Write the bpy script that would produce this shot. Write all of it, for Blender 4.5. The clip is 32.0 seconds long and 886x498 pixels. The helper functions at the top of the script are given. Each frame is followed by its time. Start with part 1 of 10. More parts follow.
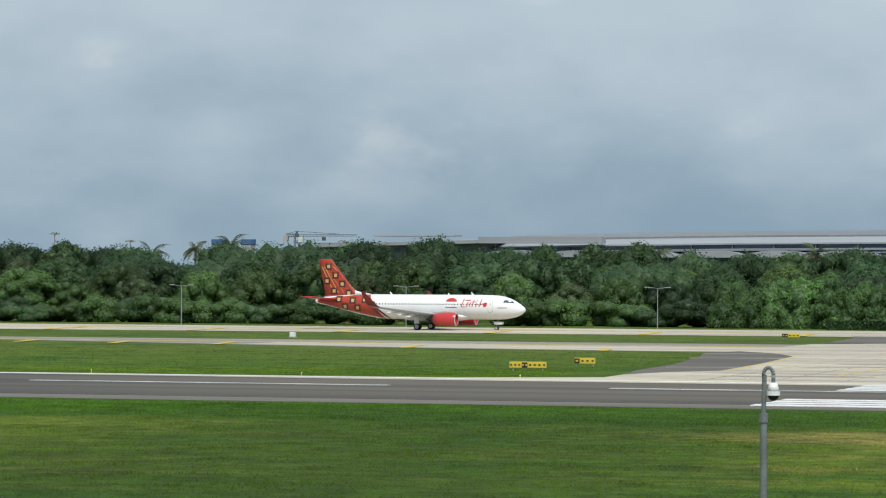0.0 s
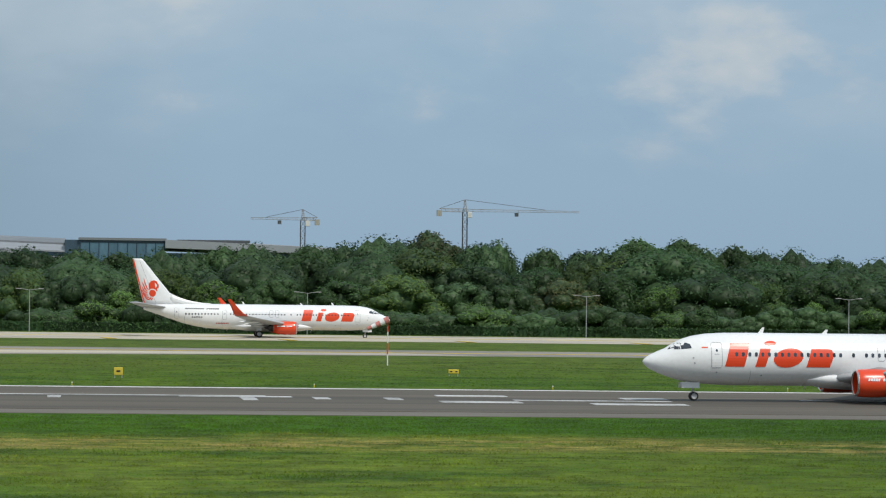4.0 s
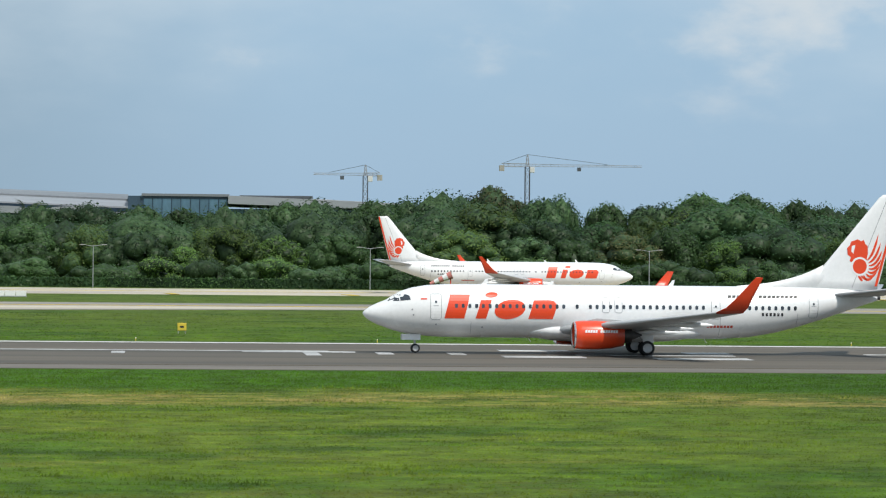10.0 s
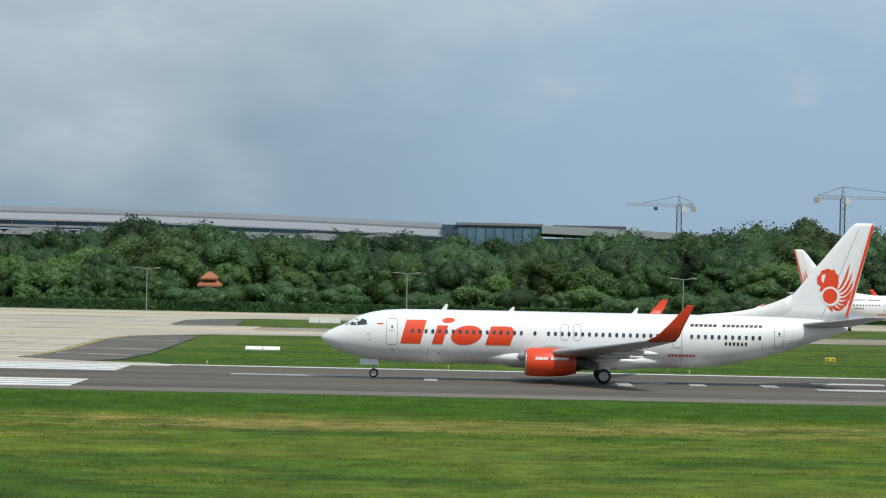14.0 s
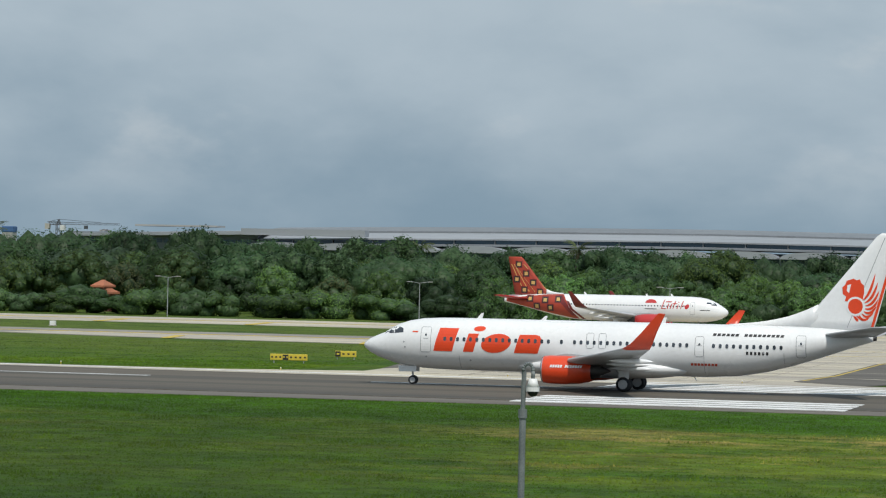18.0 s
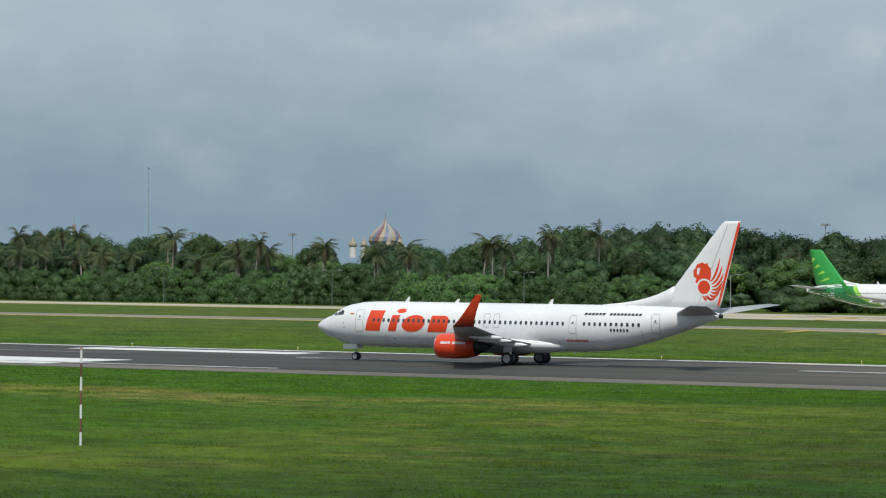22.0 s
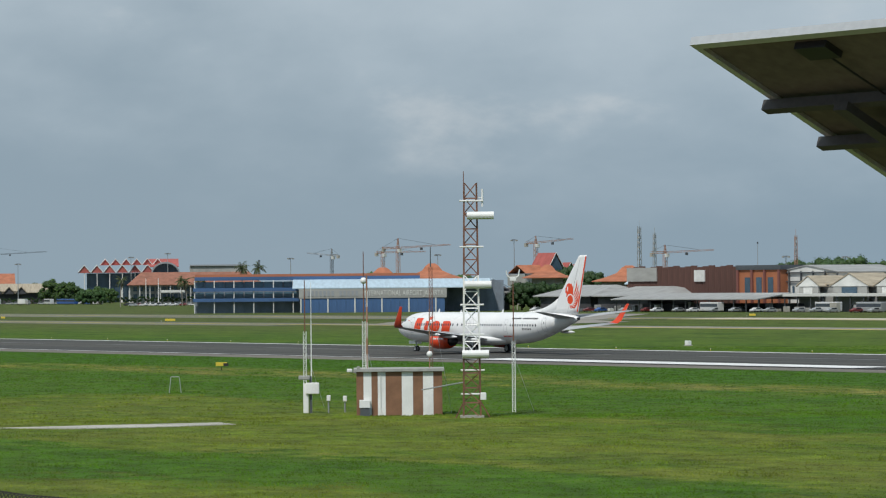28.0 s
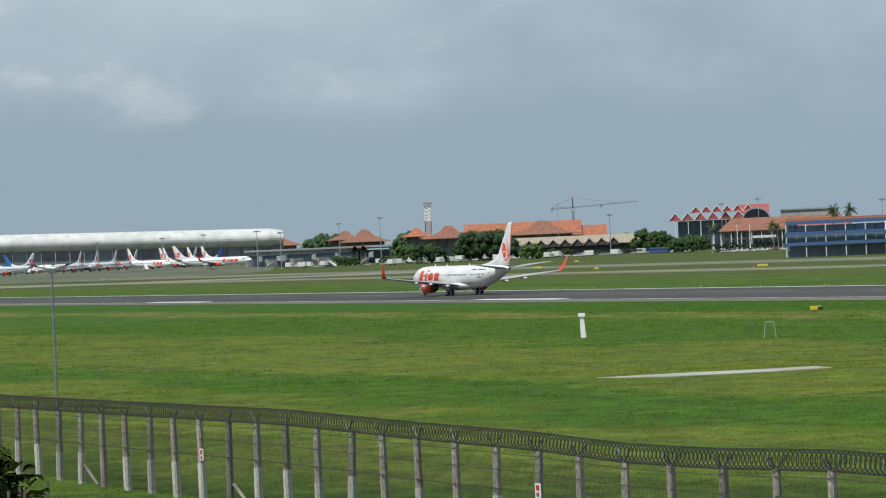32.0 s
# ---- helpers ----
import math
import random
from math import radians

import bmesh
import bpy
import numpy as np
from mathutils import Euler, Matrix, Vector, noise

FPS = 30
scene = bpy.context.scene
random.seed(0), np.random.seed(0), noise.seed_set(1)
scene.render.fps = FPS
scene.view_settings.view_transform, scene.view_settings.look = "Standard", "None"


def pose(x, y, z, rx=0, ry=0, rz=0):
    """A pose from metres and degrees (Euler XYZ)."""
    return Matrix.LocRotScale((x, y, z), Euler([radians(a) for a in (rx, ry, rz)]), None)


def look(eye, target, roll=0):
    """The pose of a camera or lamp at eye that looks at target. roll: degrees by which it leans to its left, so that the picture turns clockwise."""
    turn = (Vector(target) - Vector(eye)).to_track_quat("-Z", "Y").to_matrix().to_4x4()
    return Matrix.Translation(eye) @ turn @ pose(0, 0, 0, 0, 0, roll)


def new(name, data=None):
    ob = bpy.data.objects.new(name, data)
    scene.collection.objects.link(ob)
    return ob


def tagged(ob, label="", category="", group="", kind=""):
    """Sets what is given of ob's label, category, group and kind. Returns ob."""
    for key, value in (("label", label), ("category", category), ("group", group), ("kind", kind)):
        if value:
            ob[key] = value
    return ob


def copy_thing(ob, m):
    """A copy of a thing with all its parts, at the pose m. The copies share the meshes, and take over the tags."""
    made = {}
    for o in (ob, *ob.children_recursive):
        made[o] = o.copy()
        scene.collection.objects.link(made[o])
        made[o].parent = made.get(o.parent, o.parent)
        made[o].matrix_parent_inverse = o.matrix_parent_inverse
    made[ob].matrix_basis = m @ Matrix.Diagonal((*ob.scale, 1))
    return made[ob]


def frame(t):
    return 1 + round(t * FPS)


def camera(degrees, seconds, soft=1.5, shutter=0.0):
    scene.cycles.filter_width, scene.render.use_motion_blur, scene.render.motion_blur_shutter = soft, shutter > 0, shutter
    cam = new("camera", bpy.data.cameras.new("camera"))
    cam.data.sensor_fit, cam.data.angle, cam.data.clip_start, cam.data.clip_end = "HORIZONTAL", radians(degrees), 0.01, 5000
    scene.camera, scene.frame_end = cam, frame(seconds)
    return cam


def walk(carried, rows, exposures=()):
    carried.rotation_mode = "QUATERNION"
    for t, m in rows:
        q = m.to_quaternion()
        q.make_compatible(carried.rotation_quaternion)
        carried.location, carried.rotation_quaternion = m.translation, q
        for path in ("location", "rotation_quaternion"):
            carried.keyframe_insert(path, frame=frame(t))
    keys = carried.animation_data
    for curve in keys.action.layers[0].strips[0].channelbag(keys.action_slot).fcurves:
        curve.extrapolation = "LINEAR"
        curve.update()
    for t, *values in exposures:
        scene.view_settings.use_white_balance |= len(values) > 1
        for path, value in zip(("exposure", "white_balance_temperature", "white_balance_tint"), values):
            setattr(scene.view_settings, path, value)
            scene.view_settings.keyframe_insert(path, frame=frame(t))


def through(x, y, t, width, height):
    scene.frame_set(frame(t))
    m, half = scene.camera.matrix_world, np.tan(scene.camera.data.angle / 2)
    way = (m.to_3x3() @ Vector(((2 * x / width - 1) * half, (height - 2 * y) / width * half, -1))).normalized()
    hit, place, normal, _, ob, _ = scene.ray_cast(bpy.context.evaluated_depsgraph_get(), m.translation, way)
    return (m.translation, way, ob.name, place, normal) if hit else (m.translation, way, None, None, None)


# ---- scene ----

# ---- camera: one stand on a raised deck, panned by hand ----
EYE_H = 9.03
FOV = 14.977
cam = camera(FOV, 32.0, soft=1.18)


def aim(az, up, lean):
    """az: degrees clockwise from +y; up: tilt; lean: degrees to its right."""
    return pose(0, 0, EYE_H, 90 + up, 0, -az) @ pose(0, 0, 0, 0, 0, -lean)


# seconds, azimuth, tilt, lean
PATH = [
    (0.0, -17.297, 0.414, -0.232), (0.5, -15.583, 0.352, -0.059), (1.0, -12.518, 0.069, 0.250),
    (1.5, -9.731, 0.154, 0.116), (2.0, -7.288, 0.198, 0.279), (2.5, -3.514, 0.070, -0.251),
    (3.0, -0.251, 0.060, -0.260), (3.5, 2.856, 0.382, -0.236), (4.0, 6.251, 0.532, -0.728),
    (4.5, 9.121, 0.268, -0.847), (5.0, 11.520, 0.176, -1.036), (5.5, 12.963, 0.108, -1.375),
    (6.0, 13.437, 0.055, -1.664), (6.5, 12.927, 0.008, -1.703), (7.0, 11.919, -0.111, -1.321),
    (7.5, 10.711, 0.032, -1.178), (8.0, 8.496, -0.017, -0.906), (8.5, 7.018, -0.584, -1.471),
    (9.0, 7.235, -0.767, -1.582), (9.5, 6.395, -1.424, -0.493), (10.0, 5.195, -0.244, -0.579),
    (10.5, 4.986, -0.165, -0.776), (11.0, 4.630, -0.077, -0.980), (11.5, 3.280, 0.183, -1.125),
    (12.0, 3.067, 0.368, -1.086), (12.5, 2.373, 0.437, -0.907), (13.0, 1.023, -0.271, -1.024),
    (13.5, 0.509, 0.158, -1.139), (14.0, -0.131, 0.189, -1.171), (14.5, -1.023, 0.045, -1.172),
    (15.0, -2.173, -0.116, -1.144), (15.5, -3.582, -0.138, -1.085), (16.0, -5.124, 0.116, -0.900),
    (16.5, -6.905, -0.195, -0.953), (17.0, -8.434, 0.259, -1.500), (17.5, -10.752, 0.354, -1.226),
    (18.0, -13.268, 0.344, -1.237), (18.5, -15.065, 0.328, -0.858), (19.0, -17.400, 0.129, -0.786),
    (19.5, -19.692, 0.252, -0.817), (20.0, -21.894, 0.434, -0.883), (20.5, -24.125, 0.443, -0.891),
    (21.0, -26.388, 0.304, -0.538), (21.5, -28.328, 0.453, -0.276), (22.0, -30.342, 0.180, -0.509),
    (22.5, -32.724, 0.164, -0.659), (23.0, -35.353, 0.248, -0.501), (23.5, -37.767, 0.297, -0.741),
    (24.0, -40.344, 0.071, -0.777), (24.5, -41.943, 0.314, -0.411), (25.0, -44.432, 0.724, -0.238),
    (25.5, -46.329, 0.699, -0.445), (26.0, -48.316, 0.333, -0.443), (26.5, -50.127, 0.090, -0.291),
    (27.0, -51.884, 0.136, -0.130), (27.5, -53.541, 0.358, 0.168), (28.0, -55.109, 0.591, 0.502),
    (28.5, -56.598, 0.673, 0.774), (29.0, -58.050, 0.552, 1.292), (29.5, -59.010, 0.537, 1.677),
    (30.0, -60.694, 0.277, 2.054), (30.5, -61.942, 0.033, 2.263), (31.0, -62.594, 0.244, 2.450),
    (31.5, -63.334, 0.284, 2.573), (32.0, -65.148, -0.064, 2.508),
]

walk(cam, [(t, aim(a, u, r)) for t, a, u, r in PATH],
     exposures=[(0.0, 0.02), (2.0, -0.03), (4.0, -0.16), (6.5, -0.17), (8.0, -0.08), (9.0, 0.0), (10.0, 0.14), (11.0, 0.04), (12.0, -0.12), (13.0, -0.02), (16.0, -0.10), (17.0, -0.15), (20.0, -0.16), (24.0, -0.13), (26.0, -0.07), (29.0, -0.16), (30.0, -0.15), (31.0, -0.04), (32.0, 0.0)])

# ---- world and sun ----
SUN_EL, SUN_AZ = 54.0, 150.0      # degrees; azimuth clockwise from +y


def make_world():
    w = bpy.data.worlds.new("sky")
    scene.world = w
    w.use_nodes = True
    nt = w.node_tree
    nt.nodes.clear()
    N, L = nt.nodes.new, nt.links.new
    sky = N("ShaderNodeTexSky")
    sky.sky_type, sky.sun_disc = "NISHITA", False
    sky.sun_elevation, sky.sun_rotation = radians(SUN_EL), radians(SUN_AZ)
    sky.air_density, sky.dust_density, sky.ozone_density = 1.3, 0.6, 2.0
    co = N("ShaderNodeTexCoord")
    mp = N("ShaderNodeMapping")
    mp.inputs["Scale"].default_value = (1.0, 1.0, 2.0)
    L(co.outputs["Generated"], mp.inputs["Vector"])
    big = N("ShaderNodeTexNoise")
    big.inputs["Scale"].default_value, big.inputs["Detail"].default_value, big.inputs["Roughness"].default_value = 7.0, 7.0, 0.52
    big.inputs["Distortion"].default_value = 0.25
    L(mp.outputs["Vector"], big.inputs["Vector"])
    small = N("ShaderNodeTexNoise")
    small.inputs["Scale"].default_value, small.inputs["Detail"].default_value, small.inputs["Roughness"].default_value = 26.0, 6.0, 0.5
    L(mp.outputs["Vector"], small.inputs["Vector"])
    # the clear sky lies to the right (+x), the overcast to the left
    sep = N("ShaderNodeSeparateXYZ")
    L(co.outputs["Generated"], sep.inputs[0])
    side = N("ShaderNodeMapRange")
    side.interpolation_type = "SMOOTHSTEP"
    for k, v in (("From Min", -0.12), ("From Max", 0.10), ("To Min", 0.16), ("To Max", -0.10)):
        side.inputs[k].default_value = v
    L(sep.outputs["X"], side.inputs["Value"])
    high = N("ShaderNodeMapRange")
    for k, v in (("From Min", 0.012), ("From Max", 0.078), ("To Min", -0.19), ("To Max", 0.26)):
        high.inputs[k].default_value = v
    L(sep.outputs["Z"], high.inputs["Value"])
    a1, a2, a3, half = (N("ShaderNodeMath") for _ in range(4))
    half.operation, half.inputs[1].default_value = "MULTIPLY", 0.40
    L(small.outputs["Fac"], half.inputs[0])
    calm = N("ShaderNodeMath")
    calm.operation, calm.inputs[1].default_value, calm.inputs[2].default_value = "MULTIPLY_ADD", 0.75, 0.14
    L(big.outputs["Fac"], calm.inputs[0])
    L(calm.outputs[0], a1.inputs[0]), L(half.outputs[0], a1.inputs[1])
    L(a1.outputs[0], a2.inputs[0]), L(side.outputs["Result"], a2.inputs[1])
    L(a2.outputs[0], a3.inputs[0]), L(high.outputs["Result"], a3.inputs[1])
    thin, a4 = N("ShaderNodeMapRange"), N("ShaderNodeMath")
    for k, v in (("From Min", -0.72), ("From Max", -0.90), ("To Min", 0.0), ("To Max", -0.17)):
        thin.inputs[k].default_value = v
    L(sep.outputs["X"], thin.inputs["Value"])
    L(a3.outputs[0], a4.inputs[0]), L(thin.outputs["Result"], a4.inputs[1])
    mask = N("ShaderNodeMapRange")
    mask.interpolation_type = "SMOOTHSTEP"
    for k, v in (("From Min", 0.58), ("From Max", 1.24), ("To Min", 0.0), ("To Max", 0.76)):
        mask.inputs[k].default_value = v
    L(a4.outputs[0], mask.inputs["Value"])
    base = N("ShaderNodeMix")
    base.data_type = "RGBA"
    base.inputs["Factor"].default_value = 0.85
    base.inputs["B"].default_value = (3.05, 4.9, 7.0, 1)
    L(sky.outputs["Color"], base.inputs["A"])
    grey = N("ShaderNodeMix")
    grey.data_type = "RGBA"
    sm = N("ShaderNodeMapRange")
    for k, v in (("From Min", -0.06), ("From Max", 0.16), ("To Min", 0.0), ("To Max", 1.0)):
        sm.inputs[k].default_value = v
    L(side.outputs["Result"], sm.inputs["Value"])
    L(sm.outputs["Result"], grey.inputs["Factor"])
    far = N("ShaderNodeMapRange")
    for k, v in (("From Min", -0.60), ("From Max", -0.85), ("To Min", 0.0), ("To Max", 1.0)):
        far.inputs[k].default_value = v
    L(sep.outputs["X"], far.inputs["Value"])
    veil = N("ShaderNodeMix")
    veil.data_type = "RGBA"
    veil.inputs["A"].default_value, veil.inputs["B"].default_value = (2.72, 3.86, 4.84, 1), (3.28, 4.28, 5.08, 1)
    L(far.outputs["Result"], veil.inputs["Factor"])
    L(veil.outputs["Result"], grey.inputs["B"])
    L(base.outputs["Result"], grey.inputs["A"])
    cloud = N("ShaderNodeMix")
    cloud.data_type = "RGBA"
    L(mask.outputs["Result"], cloud.inputs["Factor"])
    L(grey.outputs["Result"], cloud.inputs["A"])
    cloud.inputs["B"].default_value = (5.95, 6.95, 7.7, 1)
    # small white cumulus on the clear side
    puff, pm, pz, pw = N("ShaderNodeTexNoise"), N("ShaderNodeMapRange"), N("ShaderNodeMapRange"), N("ShaderNodeMath")
    puff.inputs["Scale"].default_value, puff.inputs["Detail"].default_value, puff.inputs["Roughness"].default_value = 13.0, 8.0, 0.55
    L(mp.outputs["Vector"], puff.inputs["Vector"])
    pm.interpolation_type = "SMOOTHSTEP"
    for k, v in (("From Min", 0.57), ("From Max", 0.74), ("To Min", 0.0), ("To Max", 0.72)):
        pm.inputs[k].default_value = v
    L(puff.outputs["Fac"], pm.inputs["Value"])
    for k, v in (("From Min", 0.02), ("From Max", 0.055), ("To Min", 0.0), ("To Max", 1.0)):
        pz.inputs[k].default_value = v
    L(sep.outputs["Z"], pz.inputs["Value"])
    pw.operation = "MULTIPLY"
    L(pm.outputs["Result"], pw.inputs[0]), L(pz.outputs["Result"], pw.inputs[1])
    tuft = N("ShaderNodeMix")
    tuft.data_type = "RGBA"
    L(pw.outputs[0], tuft.inputs["Factor"])
    L(cloud.outputs["Result"], tuft.inputs["A"])
    tuft.inputs["B"].default_value = (6.6, 7.1, 7.4, 1)
    bg = N("ShaderNodeBackground")
    bg.inputs["Strength"].default_value = 0.092
    L(tuft.outputs["Result"], bg.inputs["Color"])
    out = N("ShaderNodeOutputWorld")
    L(bg.outputs["Background"], out.inputs["Surface"])


make_world()
sun = new("sun", bpy.data.lights.new("sun", "SUN"))
sun.data.energy, sun.data.angle, sun.data.color = 3.5, radians(2.0), (1.0, 0.96, 0.89)
sun.matrix_world = look((0, 0, 200), (-math.sin(radians(SUN_AZ)) * math.cos(radians(SUN_EL)) * 100,
                                      -math.cos(radians(SUN_AZ)) * math.cos(radians(SUN_EL)) * 100,
                                      200 - math.sin(radians(SUN_EL)) * 100))


# ---- materials ----
def mat(name, col, rough=0.6, metal=0.0, var=0.12, scale=1.0, bump=0.0, col2=None, coat=0.0, stretch=(1, 1, 1), rnd=0.0,
        detail=5.0, fine=8.0, big=0.35, spec=0.5):
    """Surface with colour variation at two scales, relief, and a shade of its own for each object."""
    m = bpy.data.materials.new(name)
    m.use_nodes = True
    nt = m.node_tree
    N, L = nt.nodes.new, nt.links.new
    b = nt.nodes["Principled BSDF"]
    b.inputs["Roughness"].default_value, b.inputs["Metallic"].default_value = rough, metal
    b.inputs["Specular IOR Level"].default_value = spec
    b.inputs["Coat Weight"].default_value = coat
    b.inputs["Coat Roughness"].default_value = 0.08
    if var <= 0 and bump <= 0 and rnd <= 0 and col2 is None:
        b.inputs["Base Color"].default_value = (*col, 1)
        return m
    co = N("ShaderNodeTexCoord")
    mp = N("ShaderNodeMapping")
    mp.inputs["Scale"].default_value = stretch
    L(co.outputs["Object"], mp.inputs["Vector"])
    n1, n2 = N("ShaderNodeTexNoise"), N("ShaderNodeTexNoise")
    n1.inputs["Scale"].default_value, n1.inputs["Detail"].default_value = scale * big, detail
    n2.inputs["Scale"].default_value, n2.inputs["Detail"].default_value = scale * fine, 4.0
    L(mp.outputs["Vector"], n1.inputs["Vector"]), L(mp.outputs["Vector"], n2.inputs["Vector"])
    r1 = N("ShaderNodeMapRange")
    for k, v in (("From Min", 0.36), ("From Max", 0.64)):
        r1.inputs[k].default_value = v
    L(n1.outputs["Fac"], r1.inputs["Value"])
    c = N("ShaderNodeMix")
    c.data_type = "RGBA"
    c.inputs["A"].default_value = (*col, 1)
    c.inputs["B"].default_value = (*(col2 or [v * (1 - 2 * var) for v in col]), 1)
    L(r1.outputs["Result"], c.inputs["Factor"])
    hsv = N("ShaderNodeHueSaturation")
    r2 = N("ShaderNodeMapRange")
    for k, v in (("From Min", 0.3), ("From Max", 0.7), ("To Min", 1 - var), ("To Max", 1 + var)):
        r2.inputs[k].default_value = v
    L(n2.outputs["Fac"], r2.inputs["Value"])
    val = r2.outputs["Result"]
    if rnd > 0:
        oi = N("ShaderNodeObjectInfo")
        r3 = N("ShaderNodeMapRange")
        r3.inputs["To Min"].default_value, r3.inputs["To Max"].default_value = 1 - rnd, 1 + rnd
        L(oi.outputs["Random"], r3.inputs["Value"])
        mu = N("ShaderNodeMath")
        mu.operation = "MULTIPLY"
        L(val, mu.inputs[0]), L(r3.outputs["Result"], mu.inputs[1])
        val = mu.outputs[0]
    L(val, hsv.inputs["Value"])
    L(c.outputs["Result"], hsv.inputs["Color"])
    L(hsv.outputs["Color"], b.inputs["Base Color"])
    rr = N("ShaderNodeMapRange")
    rr.inputs["To Min"].default_value, rr.inputs["To Max"].default_value = max(0.03, rough - 0.08), min(1.0, rough + 0.08)
    L(n1.outputs["Fac"], rr.inputs["Value"])
    L(rr.outputs["Result"], b.inputs["Roughness"])
    if bump > 0:
        bp = N("ShaderNodeBump")
        bp.inputs["Strength"].default_value, bp.inputs["Distance"].default_value = min(1.0, bump), 0.05
        L(n2.outputs["Fac"], bp.inputs["Height"])
        L(bp.outputs["Normal"], b.inputs["Normal"])
    return m


def grass_material(name="airfield_grass", blades=False):
    """Mown airfield grass: streaks along the mower's way, dry patches, lush strips beside the paving."""
    m = bpy.data.materials.new(name)
    m.use_nodes = True
    nt = m.node_tree
    N, L = nt.nodes.new, nt.links.new
    b = nt.nodes["Principled BSDF"]
    b.inputs["Roughness"].default_value, b.inputs["Specular IOR Level"].default_value = 0.9, 0.15
    co = N("ShaderNodeTexCoord")

    def tex(sx, sy, scale, detail, rough=0.55):
        mp, n = N("ShaderNodeMapping"), N("ShaderNodeTexNoise")
        mp.inputs["Scale"].default_value = (sx, sy, 1)
        n.inputs["Scale"].default_value, n.inputs["Detail"].default_value, n.inputs["Roughness"].default_value = scale, detail, rough
        L(co.outputs["Object"], mp.inputs["Vector"]), L(mp.outputs["Vector"], n.inputs["Vector"])
        return n.outputs["Fac"]

    def ramp(v, a, c, lo=0.0, hi=1.0):
        r = N("ShaderNodeMapRange")
        r.interpolation_type = "SMOOTHSTEP"
        for k, q in (("From Min", a), ("From Max", c), ("To Min", lo), ("To Max", hi)):
            r.inputs[k].default_value = q
        L(v, r.inputs["Value"])
        return r.outputs["Result"]

    def mix(f, a, c):
        x = N("ShaderNodeMix")
        x.data_type = "RGBA"
        L(f, x.inputs["Factor"])
        for k, q in (("A", a), ("B", c)):
            if isinstance(q, tuple):
                x.inputs[k].default_value = (*q, 1)
            else:
                L(q, x.inputs[k])
        return x.outputs["Result"]

    def math_(op, a, c):
        x = N("ShaderNodeMath")
        x.operation = op
        for i, q in enumerate((a, c)):
            if isinstance(q, float):
                x.inputs[i].default_value = q
            else:
                L(q, x.inputs[i])
        return x.outputs[0]

    streak = tex(0.07, 0.16, 1.0, 8, 0.70)
    patch = tex(0.035, 0.06, 1.0, 7, 0.65)
    clump = tex(0.45, 0.6, 1.0, 6, 0.72)
    fine = tex(3.5, 5.0, 1.0, 4, 0.65)
    sep = N("ShaderNodeSeparateXYZ")
    L(co.outputs["Object"], sep.inputs[0])
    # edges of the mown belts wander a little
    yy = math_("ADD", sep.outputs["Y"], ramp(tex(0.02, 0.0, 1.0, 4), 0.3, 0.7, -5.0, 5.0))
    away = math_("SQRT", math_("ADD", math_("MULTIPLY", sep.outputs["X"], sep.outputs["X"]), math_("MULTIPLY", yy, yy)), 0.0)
    near = math_("MULTIPLY", ramp(away, 112.0, 155.0), ramp(yy, 190.0, 197.0, 1.0, 0.0))
    col = mix(ramp(patch, 0.36, 0.64), (0.038, 0.090, 0.008), (0.070, 0.125, 0.011))
    # pale mown belt: yellower green with straw streaks
    mown = math_("MULTIPLY", ramp(patch, 0.30, 0.62), near)
    col = mix(mown, col, (0.094, 0.140, 0.017))
    dry = math_("MULTIPLY", ramp(math_("ADD", streak, ramp(clump, 0.3, 0.7, -0.05, 0.05)), 0.535, 0.62, 0.0, 0.8), near)
    col = mix(dry, col, (0.150, 0.135, 0.045))
    # the eastern field: a pale mown belt, then weeds, then thin brownish grass nearer the fence
    east = ramp(sep.outputs["X"], -24.0, 6.0)
    rough_y = math_("ADD", away, ramp(tex(0.05, 0.02, 1.0, 6, 0.7), 0.3, 0.7, -9.0, 9.0))
    belt = math_("MULTIPLY", math_("MULTIPLY", ramp(rough_y, 130.0, 140.0), ramp(yy, 186.0, 194.0, 1.0, 0.0)), east)
    col = mix(math_("MULTIPLY", belt, ramp(streak, 0.36, 0.6, 0.25, 0.9)), col, (0.086, 0.134, 0.019))
    thin = math_("MULTIPLY", ramp(rough_y, 112.0, 120.0, 1.0, 0.0), east)
    col = mix(math_("MULTIPLY", thin, ramp(streak, 0.38, 0.6, 0.3, 0.85)), col, (0.082, 0.098, 0.023))
    # straw line where the mower turned before the verge
    line = math_("MULTIPLY", math_("MULTIPLY", ramp(yy, 172.0, 181.0), ramp(yy, 185.0, 194.0, 1.0, 0.0)), ramp(math_("ADD", streak, ramp(clump, 0.3, 0.7, -0.08, 0.08)), 0.40, 0.60, 0.0, 0.85))
    line = math_("MULTIPLY", line, math_("MAXIMUM", ramp(sep.outputs["X"], -52.0, -26.0), ramp(sep.outputs["X"], -110.0, -88.0, 0.7, 0.0)))
    # lush verge beside the paving
    lush = math_("MULTIPLY", ramp(yy, 191.0, 198.0), ramp(sep.outputs["Y"], 222.0, 226.0, 1.0, 0.0))
    col = mix(math_("MULTIPLY", lush, ramp(clump, 0.3, 0.7, 0.55, 1.0)), col, (0.030, 0.086, 0.006))
    mid = tex(0.14, 0.22, 1.0, 6, 0.72)
    col = mix(ramp(math_("ADD", mid, ramp(clump, 0.3, 0.7, -0.06, 0.06)), 0.53, 0.62, 0.0, 0.65), col, (0.042, 0.098, 0.010))
    col = mix(math_("MULTIPLY", ramp(mid, 0.48, 0.30, 0.0, 0.6), near), col, (0.132, 0.150, 0.028))
